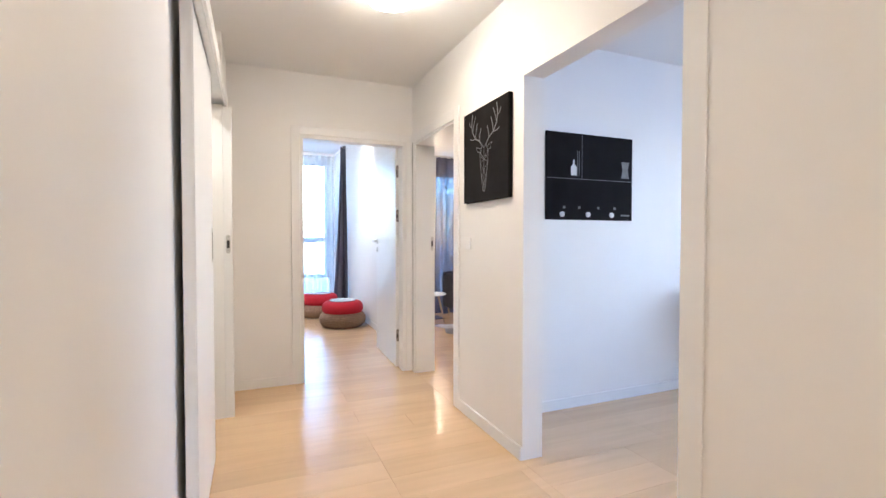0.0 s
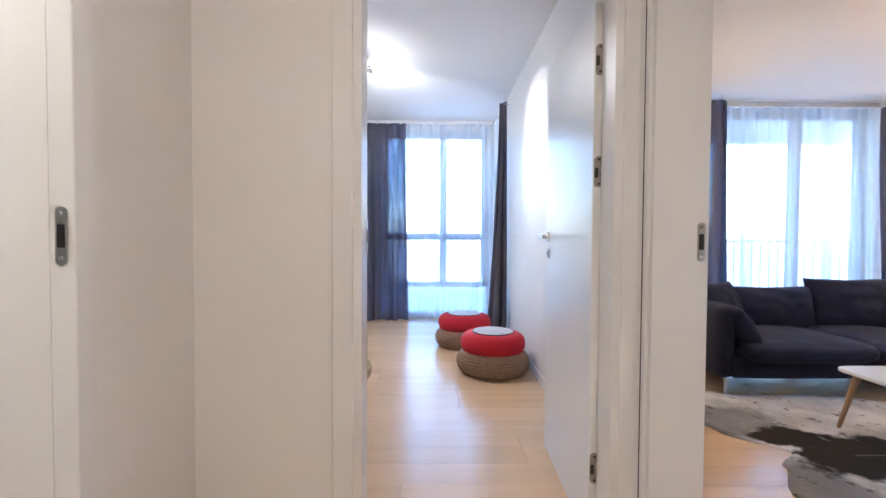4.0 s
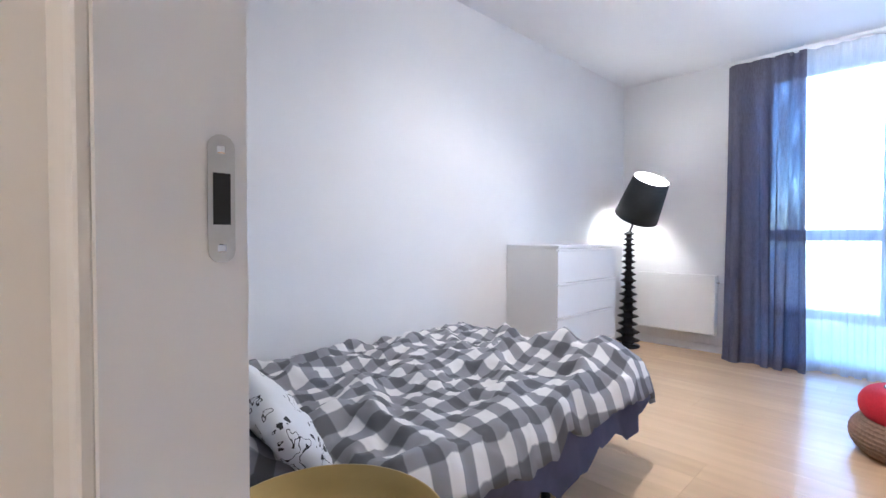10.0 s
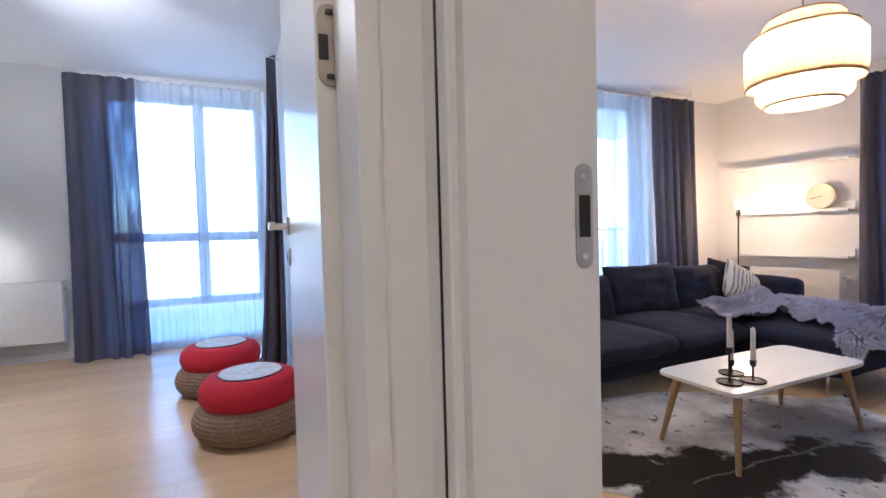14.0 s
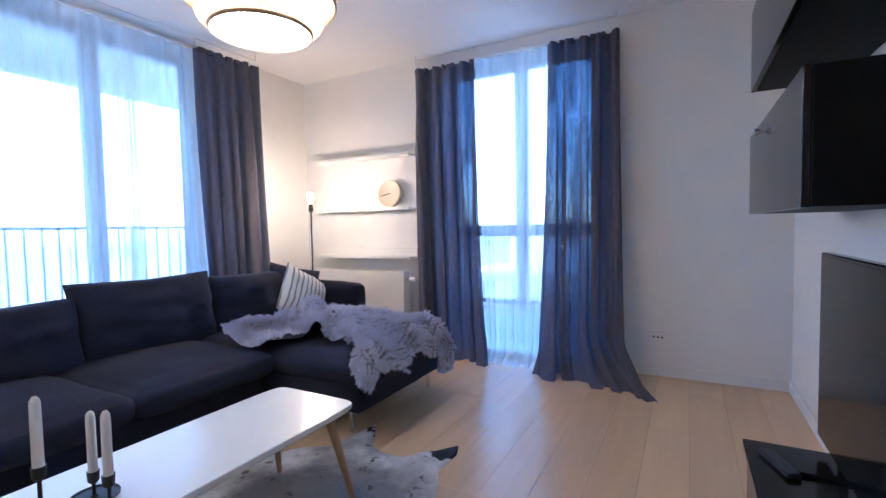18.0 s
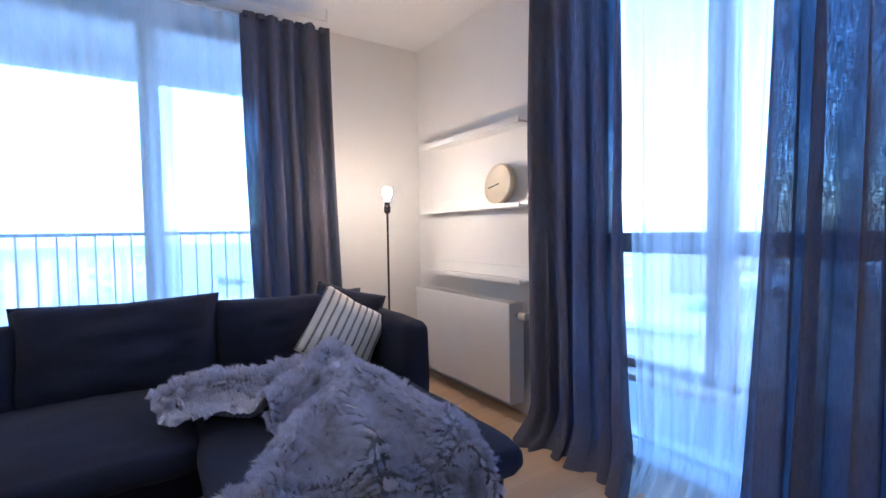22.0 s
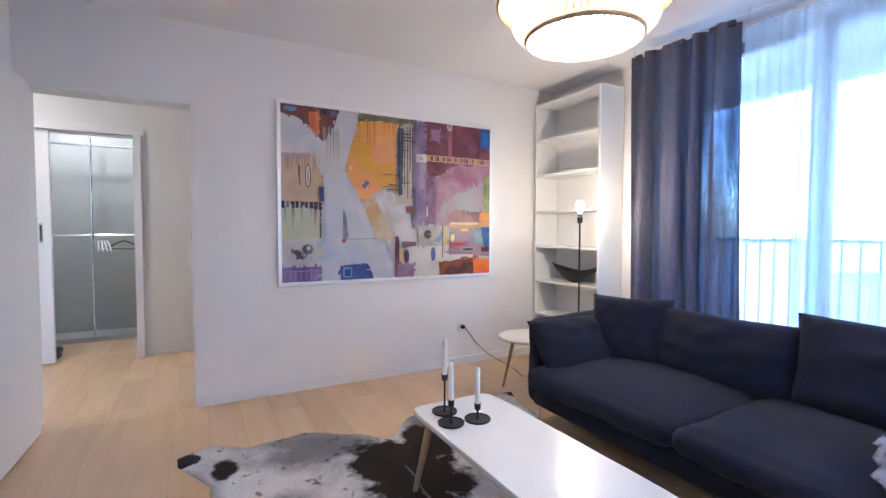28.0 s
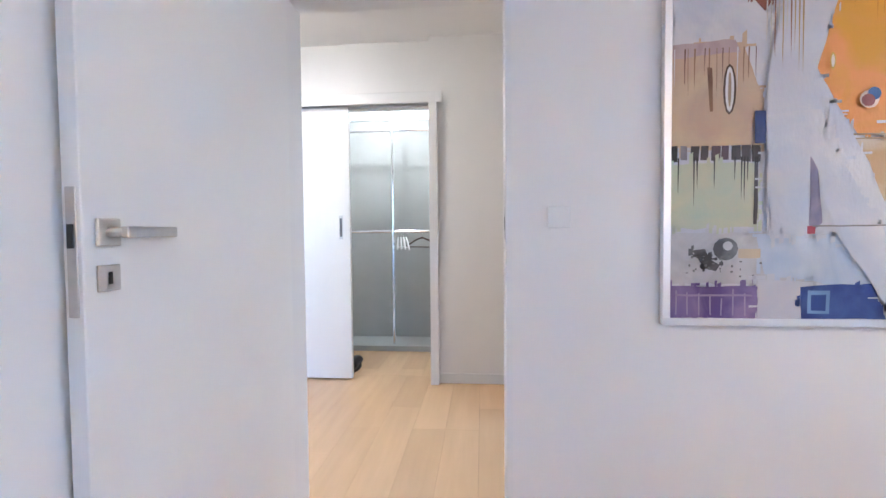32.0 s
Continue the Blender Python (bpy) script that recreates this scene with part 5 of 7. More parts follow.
# ---- the large abstract painting ----
def painting():
    p = thing("painting", "large abstract painting in yellow, plum, white and blue, framed in silver", "painting", "", (W_LIV, 4.54, 0.793))
    WID, HIG = 1.86, 1.345
    f = 0.026
    for b in ((0.001, 0.032, 0, WID, 0, f), (0.001, 0.032, 0, WID, HIG - f, HIG), (0.001, 0.032, 0, f, f, HIG - f), (0.001, 0.032, WID - f, WID, f, HIG - f)):
        part("frame", box(*b, 0.002), SILVER, p, "slim silver frame bar")
    part("canvas", box(0.002, 0.0205, f, WID - f, f, HIG - f), paint((0.62, 0.62, 0.68), (0.70, 0.69, 0.70)), p)
    level = [0.021]
    brush = random.Random(77)

    def patch(one, pts, two=None, ragged=0.006):
        """A patch of paint in one or two blended colours; points lie on a canvas 1000 wide and 722 high, from the upper left."""
        level[0] += 0.00006
        bm = bmesh.new()
        edge = []
        for (a, b), (c, d) in zip(pts, pts[1:] + pts[:1]):
            n = max(2, int(max(abs(a - c), abs(b - d)) / 22))
            for i in range(n):
                u, v = a + (c - a) * i / n, b + (d - b) * i / n
                q = Vector((u * 0.035, v * 0.035, level[0] * 900))
                edge.append((u / 1000 * (WID - 2 * f) + f + ragged * noise.noise(q), HIG - f - v / 722 * (HIG - 2 * f) + ragged * noise.noise(q + Vector((9, 3, 1)))))
        bm.faces.new([bm.verts.new((level[0], min(max(y, f), WID - f), min(max(z, f), HIG - f))) for y, z in edge])
        bmesh.ops.triangulate(bm, faces=bm.faces[:], ngon_method="EAR_CLIP")
        # a dry brush drags the colour across its own edge
        size = min(max(q[k] for q in pts) - min(q[k] for q in pts) for k in (0, 1))
        if size > 40 and ragged > 0.002:
            for y, z in edge:
                for _ in range(2 if brush.random() < 0.6 else 0):
                    long, thin = brush.uniform(0.010, 0.034) * min(1, size / 90), brush.uniform(0.002, 0.008)
                    hy, hz = (thin, long) if brush.random() < 0.62 else (long, thin)
                    cy, cz = y + brush.uniform(-0.012, 0.012), z + brush.uniform(-0.012, 0.012)
                    quad = [(cy - hy, cz - hz), (cy + hy, cz - hz * brush.uniform(0.6, 1)), (cy + hy, cz + hz), (cy - hy, cz + hz * brush.uniform(0.6, 1))]
                    bm.faces.new([bm.verts.new((level[0] + 0.00003, min(max(a, f), WID - f), min(max(b, f), HIG - f))) for a, b in quad])
        part("paint_patch", bm, paint(one, two), p)

    def rect(one, x0, y0, x1, y1, two=None, ragged=0.003):
        patch(one, [(x0, y0), (x1, y0), (x1, y1), (x0, y1)], two, ragged)

    def oval(one, x, y, rx, ry, two=None):
        patch(one, [(x + rx * math.cos(k * 0.5236), y + ry * math.sin(k * 0.5236)) for k in range(12)], two, 0.001)
    rnd = random.Random(21)
    plum, mauve, yellow, white = (0.13, 0.026, 0.05), (0.23, 0.075, 0.125), (0.72, 0.40, 0.04), (0.66, 0.65, 0.67)
    pale, lav, sand, dark, navy = (0.54, 0.56, 0.64), (0.22, 0.15, 0.29), (0.64, 0.50, 0.33), (0.022, 0.02, 0.026), (0.03, 0.04, 0.12)
    patch(pale, [(0, 40), (60, 50), (120, 88), (172, 150), (185, 400), (175, 560), (0, 560)], white)
    patch((0.12, 0.05, 0.09), [(0, 0), (238, 0), (215, 70), (168, 140), (120, 86), (60, 46), (0, 38)], (0.26, 0.09, 0.05))
    oval((0.10, 0.22, 0.50), 38, 17, 28, 10, (0.2, 0.4, 0.6))
    patch((0.62, 0.15, 0.05), [(112, 18), (155, 20), (150, 118), (112, 84)], (0.70, 0.26, 0.12))
    rect(navy, 160, 2, 186, 24)
    rect(lav, 200, 6, 228, 30)
    patch(sand, [(0, 205), (130, 196), (168, 300), (166, 392), (0, 392)], (0.55, 0.41, 0.30), 0.012)
    patch((0.34, 0.24, 0.26), [(0, 198), (120, 190), (124, 214), (0, 222)], (0.5, 0.4, 0.4), 0.012)
    for k in range(13):
        u = 8 + k * 12 + rnd.uniform(-4, 4)
        patch(rnd.choice(((0.28, 0.17, 0.10), (0.16, 0.08, 0.06), white)), [(u, 205), (u + rnd.uniform(1, 3), 205), (u + 1, 235 + rnd.uniform(0, 70)), (u, 235 + rnd.uniform(0, 70))], None, 0.001)
    patch((0.14, 0.06, 0.04), [(66, 240), (74, 242), (76, 325), (70, 325)], (0.3, 0.18, 0.1))
    oval((0.10, 0.06, 0.04), 106, 284, 12, 48)
    oval((0.80, 0.79, 0.78), 106, 284, 8, 43)
    oval((0.42, 0.32, 0.22), 106, 284, 3, 34)
    for k in range(9):
        rect(rnd.choice((dark, dark, (0.12, 0.06, 0.10), (0.30, 0.28, 0.30))), k * 18.5, 390, k * 18.5 + rnd.uniform(12, 18), 416 + rnd.uniform(0, 6), (0.10, 0.08, 0.09))
    patch((0.50, 0.58, 0.46), [(0, 424), (156, 424), (158, 546), (0, 550)], (0.62, 0.60, 0.44), 0.01)
    for k in range(11):
        u = rnd.uniform(2, 158)
        patch(dark, [(u, 412), (u + 3, 412), (u + 1.5, 450 + rnd.uniform(0, 60)), (u + 0.6, 450 + rnd.uniform(0, 40))], None, 0.001)
    rect((0.10, 0.09, 0.10), 152, 424, 158, 540)
    patch((0.48, 0.47, 0.48), [(0, 558), (200, 556), (490, 560), (484, 652), (0, 656)], (0.66, 0.65, 0.66), 0.012)
    patch((0.50, 0.57, 0.69), [(160, 566), (300, 560), (446, 562), (466, 646), (300, 656), (170, 640)], (0.62, 0.66, 0.73), 0.02)
    oval((0.10, 0.10, 0.11), 102, 588, 23, 22, (0.3, 0.3, 0.3))
    oval((0.55, 0.54, 0.54), 106, 582, 9, 9)
    patch((0.07, 0.07, 0.08), [(42, 590), (66, 588), (72, 606), (92, 618), (84, 632), (62, 626), (50, 606)], (0.25, 0.25, 0.25))
    rect((0.60, 0.50, 0.36), 125, 588, 165, 606)
    for k in range(24):
        u, v = rnd.uniform(30, 170), rnd.uniform(600, 650)
        oval((0.2, 0.2, 0.2), u, v, rnd.uniform(1, 3), rnd.uniform(1, 3))
    rect((0.15, 0.09, 0.28), 0, 660, 160, 722, (0.32, 0.24, 0.42), 0.006)
    for k in range(7):
        rect((0.40, 0.32, 0.46), 10 + k * 21, 664 + rnd.uniform(0, 20), 12.5 + k * 21, 716)
    rect((0.36, 0.28, 0.42), 10, 676, 150, 680)
    patch((0.60, 0.61, 0.66), [(160, 648), (238, 650), (242, 722), (160, 722)], white)
    patch((0.03, 0.06, 0.28), [(236, 660), (362, 654), (388, 722), (240, 722)], (0.08, 0.14, 0.38))
    rect((0.22, 0.34, 0.58), 250, 668, 288, 712)
    rect((0.04, 0.09, 0.32), 256, 676, 282, 706)
    patch((0.12, 0.11, 0.04), [(300, 0), (600, 0), (592, 34), (500, 46), (420, 26), (320, 36)], (0.30, 0.27, 0.18), 0.012)
    patch(yellow, [(318, 40), (430, 30), (482, 24), (502, 50), (497, 362), (440, 372), (330, 376), (290, 312), (254, 250), (262, 170), (290, 110)], (0.80, 0.38, 0.12), 0.014)
    patch((0.76, 0.36, 0.17), [(384, 96), (488, 84), (490, 200), (400, 208), (380, 150)], (0.80, 0.45, 0.12), 0.02)
    for k in range(9):
        u = rnd.uniform(300, 480)
        patch(rnd.choice(((0.20, 0.12, 0.02), (0.5, 0.2, 0.02))), [(u, 26), (u + 3, 26), (u + 1.5, 60 + rnd.uniform(0, 120)), (u + 0.5, 60 + rnd.uniform(0, 60))], None, 0.001)
    rect((0.40, 0.26, 0.20), 302, 100, 336, 104)
    patch((0.56, 0.38, 0.18), [(320, 384), (404, 390), (494, 545), (404, 552)], (0.64, 0.56, 0.44), 0.012)
    rect((0.42, 0.32, 0.20), 318, 374, 394, 377)
    rect((0.42, 0.32, 0.20), 322, 382, 394, 385)
    haze = (0.60, 0.61, 0.67)
    patch(white, [(240, 0), (322, 0), (302, 92), (205, 100)], haze, 0.008)
    patch(white, [(205, 98), (302, 90), (258, 250), (172, 252)], haze, 0.008)
    patch(white, [(172, 248), (256, 246), (302, 334), (352, 430), (402, 560), (176, 562)], haze, 0.008)
    for k in range(10):
        u = 168 + k * 7
        patch(rnd.choice(((0.45, 0.33, 0.16), (0.30, 0.16, 0.10), (0.6, 0.56, 0.5))), [(u, 70 + rnd.uniform(0, 40)), (u + 3, 70), (u + 2, 150 + rnd.uniform(0, 120)), (u + 0.5, 160 + rnd.uniform(0, 60))], None, 0.001)
    patch((0.57, 0.59, 0.66), [(166, 332), (262, 328), (330, 470), (420, 620), (474, 722), (404, 722), (296, 560), (180, 560)], white, 0.012)
    patch((0.24, 0.22, 0.34), [(250, 414), (262, 440), (272, 540), (250, 560)], (0.45, 0.38, 0.46), 0.006)
    rect((0.45, 0.05, 0.08), 246, 545, 260, 560)
    rect((0.30, 0.28, 0.28), 255, 544, 400, 547)
    patch((0.68, 0.67, 0.69), [(382, 352), (450, 314), (484, 340), (584, 536), (562, 560), (500, 540), (440, 440)], (0.55, 0.52, 0.54), 0.008)
    rect((0.04, 0.08, 0.26), 150, 326, 170, 388)
    patch((0.56, 0.50, 0.42), [(498, 40), (588, 26), (584, 388), (496, 388)], (0.70, 0.62, 0.46), 0.008)
    patch(navy, [(500, 44), (526, 40), (528, 220), (522, 350), (504, 350)], (0.20, 0.22, 0.26), 0.016)
    for k in range(16):
        u = rnd.uniform(498, 590)
        w = rnd.uniform(1.5, 6)
        patch(rnd.choice((dark, navy, (0.14, 0.16, 0.18), (0.66, 0.62, 0.55))), [(u, 30 + rnd.uniform(0, 60)), (u + w, 30), (u + w * 0.8, 180 + rnd.uniform(0, 200)), (u, 180 + rnd.uniform(0, 190))], None, 0.003)
    for k in range(12):
        u, v = rnd.uniform(484, 520), 66 + k * 15
        rect(navy, u, v, u + rnd.uniform(25, 60), v + rnd.uniform(2, 6))
    for k in range(8):
        u, v = rnd.uniform(426, 500), 256 + k * 11
        rect(rnd.choice((dark, (0.05, 0.08, 0.05), navy)), u, v, u + rnd.uniform(50, 90), v + rnd.uniform(2, 6))
    patch(lav, [(584, 14), (648, 0), (650, 486), (578, 490)], (0.32, 0.25, 0.37), 0.008)
    patch((0.50, 0.42, 0.36), [(612, 195), (640, 195), (636, 310), (608, 316)], (0.4, 0.3, 0.4))
    rect((0.12, 0.10, 0.18), 574, 0, 590, 490, (0.3, 0.26, 0.36), 0.008)
    patch(plum, [(646, 0), (1000, 0), (1000, 190), (646, 260)], mauve, 0.01)
    patch((0.17, 0.06, 0.14), [(640, 252), (690, 246), (694, 478), (648, 480)], (0.32, 0.18, 0.30), 0.01)
    rect((0.30, 0.16, 0.28), 670, 32, 714, 86, (0.36, 0.22, 0.34), 0.006)
    rect((0.34, 0.15, 0.20), 760, 0, 782, 210, (0.26, 0.08, 0.13), 0.01)
    patch((0.33, 0.14, 0.21), [(694, 270), (780, 200), (880, 190), (1000, 172), (1000, 470), (684, 490)], (0.44, 0.26, 0.33), 0.02)
    patch((0.33, 0.37, 0.36), [(720, 400), (800, 330), (900, 300), (1000, 240), (1000, 425), (850, 436), (730, 450)], (0.42, 0.30, 0.35), 0.03)
    patch((0.18, 0.25, 0.10), [(962, 240), (1000, 236), (1000, 424), (966, 420)], (0.45, 0.42, 0.16), 0.012)
    patch((0.72, 0.42, 0.05), [(930, 420), (1000, 414), (1000, 466), (930, 466)], (0.7, 0.3, 0.05), 0.01)
    patch((0.15, 0.05, 0.05), [(765, 432), (800, 408), (940, 418), (936, 464), (765, 470)], (0.36, 0.20, 0.18), 0.02)
    rect((0.03, 0.10, 0.36), 944, 6, 998, 96)
    rect((0.02, 0.16, 0.42), 954, 18, 990, 84)
    rect((0.60, 0.50, 0.36), 646, 154, 1000, 157)
    rect((0.60, 0.50, 0.36), 646, 180, 1000, 183)
    for k in range(11):
        u = 648 + k * 32
        rect(rnd.choice(((0.45, 0.28, 0.18), (0.52, 0.36, 0.12), (0.36, 0.14, 0.16))), u + 2, 158, u + rnd.uniform(18, 28), 179)
        rect((0.64, 0.56, 0.44), u, 154, u + 2.5, 183)
    rect((0.70, 0.68, 0.70), 592, 154, 645, 192, (0.55, 0.5, 0.55))
    oval((0.45, 0.40, 0.45), 616, 174, 12, 8)
    oval((0.66, 0.60, 0.50), 768, 12, 14, 20)
    oval((0.36, 0.24, 0.22), 768, 10, 9, 15)
    rect((0.75, 0.70, 0.70), 646, 395, 651, 442)
    patch((0.20, 0.05, 0.06), [(540, 398), (574, 396), (576, 426), (542, 428)], (0.36, 0.14, 0.12))
    patch((0.62, 0.58, 0.54), [(546, 582), (762, 574), (756, 690), (700, 722), (590, 722), (560, 700)], (0.70, 0.67, 0.63), 0.01)
    rect((0.37, 0.33, 0.30), 604, 486, 732, 580, (0.50, 0.46, 0.40), 0.006)
    oval((0.05, 0.06, 0.06), 652, 526, 21, 21)
    patch((0.42, 0.38, 0.34), [(654, 524), (676, 520), (676, 532)], None, 0.001)
    patch((0.08, 0.18, 0.36), [(700, 544), (724, 516), (738, 520), (730, 548), (712, 566), (694, 560)], (0.25, 0.36, 0.5))
    rect((0.66, 0.40, 0.07), 736, 486, 762, 580, (0.62, 0.5, 0.3))
    rect((0.08, 0.05, 0.05), 728, 484, 732, 640)
    rect((0.30, 0.18, 0.25), 766, 468, 1000, 636, (0.40, 0.30, 0.35))
    rect((0.56, 0.26, 0.06), 766, 466, 1000, 492, (0.62, 0.36, 0.1))
    rect((0.80, 0.74, 0.66), 774, 470, 928, 478)
    oval((0.14, 0.08, 0.03), 786, 542, 19, 26)
    oval((0.74, 0.62, 0.26), 786, 542, 15, 22)
    oval((0.80, 0.76, 0.70), 786, 542, 6, 11)
    rect((0.70, 0.38, 0.06), 828, 496, 876, 512)
    rect((0.78, 0.62, 0.3), 834, 501, 870, 507)
    rect((0.50, 0.02, 0.03), 768, 566, 856, 582)
    patch((0.12, 0.28, 0.38), [(900, 496), (958, 494), (964, 572), (906, 574)], (0.3, 0.4, 0.42))
    patch((0.02, 0.08, 0.28), [(950, 492), (1000, 488), (1000, 592), (966, 592)], (0.05, 0.16, 0.4))
    oval((0.45, 0.42, 0.42), 874, 600, 40, 11)
    oval((0.07, 0.07, 0.08), 874, 600, 34, 7)
    rect((0.12, 0.03, 0.03), 950, 590, 998, 614)
    patch((0.74, 0.72, 0.70), [(730, 622), (900, 626), (996, 640), (880, 648), (740, 652)], (0.6, 0.5, 0.46))
    patch((0.09, 0.03, 0.02), [(714, 664), (800, 650), (915, 640), (915, 722), (710, 722)], (0.40, 0.10, 0.03), 0.014)
    rect((0.80, 0.24, 0.01), 905, 654, 1000, 722, (0.74, 0.18, 0.01))
    patch(plum, [(488, 530), (504, 536), (524, 722), (488, 722)], (0.34, 0.14, 0.22))
    rect((0.60, 0.44, 0.26), 508, 590, 530, 652)
    rect((0.28, 0.14, 0.24), 498, 660, 582, 722, (0.36, 0.26, 0.36), 0.008)
    oval((0.14, 0.08, 0.20), 546, 628, 11, 31)
    oval((0.16, 0.15, 0.36), 680, 620, 13, 34)
    patch((0.20, 0.06, 0.12), [(524, 560), (590, 560), (594, 578), (526, 590)], (0.4, 0.3, 0.34))
    oval((0.72, 0.60, 0.50), 346, 312, 17, 17)
    oval((0.10, 0.20, 0.42), 354, 302, 12, 12)
    oval((0.30, 0.12, 0.12), 344, 314, 12, 12)
    oval((0.60, 0.44, 0.10), 282, 240, 5, 16)
    oval((0.80, 0.76, 0.70), 282, 240, 3, 12)


SHADES = {}


def paint(one, two):
    """Oil paint, brushed in one colour or two that run into each other."""
    # thin glazes deepen the colours
    one, two = (c and tuple(0.95 * v ** 1.15 for v in c) for c in (one, two))
    key = (one, two)
    if key not in SHADES:
        m = material("oil_paint", one, 0.45, vary=0.14, scale=9, bump=0.3, bump_scale=90, stretch=(1, 1, 0.5))
        if two:
            nt = m.node_tree
            geo = nt.nodes.new("ShaderNodeNewGeometry")
            n = nt.nodes.new("ShaderNodeTexNoise")
            n.inputs["Scale"].default_value, n.inputs["Detail"].default_value, n.inputs["Distortion"].default_value = 5.5, 7, 0.8
            nt.links.new(geo.outputs["Position"], n.inputs["Vector"])
            mr = nt.nodes.new("ShaderNodeMapRange")
            mr.inputs["From Min"].default_value, mr.inputs["From Max"].default_value = 0.38, 0.62
            nt.links.new(n.outputs[0], mr.inputs[0])
            mx = nt.nodes.new("ShaderNodeMix")
            mx.data_type = "RGBA"
            mx.inputs[6].default_value, mx.inputs[7].default_value = (*one, 1), (*two, 1)
            nt.links.new(mr.outputs[0], mx.inputs[0])
            nt.links.new(mx.outputs[2], nt.nodes["Principled BSDF"].inputs["Base Color"])
        SHADES[key] = m
    return SHADES[key]


SILVER = material("silver_frame", (0.86, 0.86, 0.87), 0.38, 0.7, vary=0.03)
painting()


# ---- bedroom ----
def checked(name, scale):
    """Grey and white check woven in three tones, soft at the edges."""
    m = bpy.data.materials.new(name)
    m.use_nodes = True
    nt = m.node_tree
    b = nt.nodes["Principled BSDF"]
    b.inputs["Roughness"].default_value = 0.9
    uv = nt.nodes.new("ShaderNodeUVMap")
    sep = nt.nodes.new("ShaderNodeSeparateXYZ")
    nt.links.new(uv.outputs[0], sep.inputs[0])
    outs = []
    for k in (0, 1):
        a = nt.nodes.new("ShaderNodeMath")
        a.operation = "MULTIPLY"
        a.inputs[1].default_value = scale
        nt.links.new(sep.outputs[k], a.inputs[0])
        f = nt.nodes.new("ShaderNodeMath")
        f.operation = "PINGPONG"
        f.inputs[1].default_value = 1.0
        nt.links.new(a.outputs[0], f.inputs[0])
        g = nt.nodes.new("ShaderNodeMapRange")
        g.inputs["From Min"].default_value, g.inputs["From Max"].default_value = 0.46, 0.54
        nt.links.new(f.outputs[0], g.inputs[0])
        outs.append(g.outputs[0])
    s = nt.nodes.new("ShaderNodeMath")
    s.operation = "ADD"
    nt.links.new(outs[0], s.inputs[0])
    nt.links.new(outs[1], s.inputs[1])
    h = nt.nodes.new("ShaderNodeMath")
    h.operation = "MULTIPLY"
    h.inputs[1].default_value = 0.5
    nt.links.new(s.outputs[0], h.inputs[0])
    ramp = nt.nodes.new("ShaderNodeValToRGB")
    e = ramp.color_ramp.elements
    e[0].position, e[0].color = 0.0, (0.76, 0.74, 0.72, 1)
    e[1].position, e[1].color = 1.0, (0.115, 0.115, 0.125, 1)
    mid = e.new(0.5)
    mid.color = (0.27, 0.27, 0.285, 1)
    nt.links.new(h.outputs[0], ramp.inputs[0])
    nt.links.new(ramp.outputs[0], b.inputs["Base Color"])
    n = nt.nodes.new("ShaderNodeTexNoise")
    n.inputs["Scale"].default_value = 400
    bp = nt.nodes.new("ShaderNodeBump")
    bp.inputs["Strength"].default_value, bp.inputs["Distance"].default_value = 0.15, 0.002
    nt.links.new(n.outputs[0], bp.inputs["Height"])
    nt.links.new(bp.outputs[0], b.inputs["Normal"])
    return m


CHECK = checked("checked_cotton", 1.0 / 0.063)


def add_uv(me, fn):
    lay = me.uv_layers.new(name="UVMap")
    for lp in me.loops:
        lay.data[lp.index].uv = fn(me.vertices[lp.vertex_index].co)


def bed():
    b = thing("bed", "low double bed with a navy sheet along the wall", "bed")
    part("mattress", soft_block(-0.915, 0.40, 4.28, 6.40, 0.25, 0.44, 0.06, 0.01, 0.006, 14), NAVY, b, "", True)
    part("bed_base", box(-0.91, 0.26, 4.29, 5.85, 0.07, 0.25, 0.01), NAVY, b)
    for x in (-0.84, 0.28):
        for y in (4.4, 5.72):
            part("leg", rod((x, y, 0), (x, y, 0.07), 0.02, 0.02, 12), BLACK_METAL, b)
    bm = bmesh.new()
    pts = [(0.41, 4.40 + 0.05 * i) for i in range(41)] + [(0.41 - 0.05 * i, 6.415) for i in range(1, 27)]
    rows = []
    for k in range(9):
        f = k / 8
        row = []
        for i, (x, y) in enumerate(pts):
            n = noise.noise(Vector((i * 0.35, f * 1.5, 2))) * 0.05 * f + noise.noise(Vector((i * 0.9, f * 2, 5))) * 0.03 * f
            out = 0.02 + 0.035 * f + n
            foot = max(0, min(1, (y - 5.05) / 1.2))
            drop = 0.34 - 0.20 * foot + 0.10 * noise.noise(Vector((i * 0.22, 0, 9))) + 0.025 * math.sin(i * 1.7)
            hang = 0.42 - f * drop
            out -= 0.05 * f * (1 - foot)
            dx, dy = (1, 0) if i < 41 else (0, 1)
            if i == 40:
                dx, dy = 0.7, 0.7
            row.append(bm.verts.new((x + dx * out, y + dy * out, max(0.012, hang))))
        rows.append(row)
    for a, c in zip(rows, rows[1:]):
        for i in range(len(pts) - 1):
            bm.faces.new((a[i], a[i + 1], c[i + 1], c[i]))
    part("hanging_sheet", bm, NAVY, b, "navy sheet hanging in folds", True)


bed()


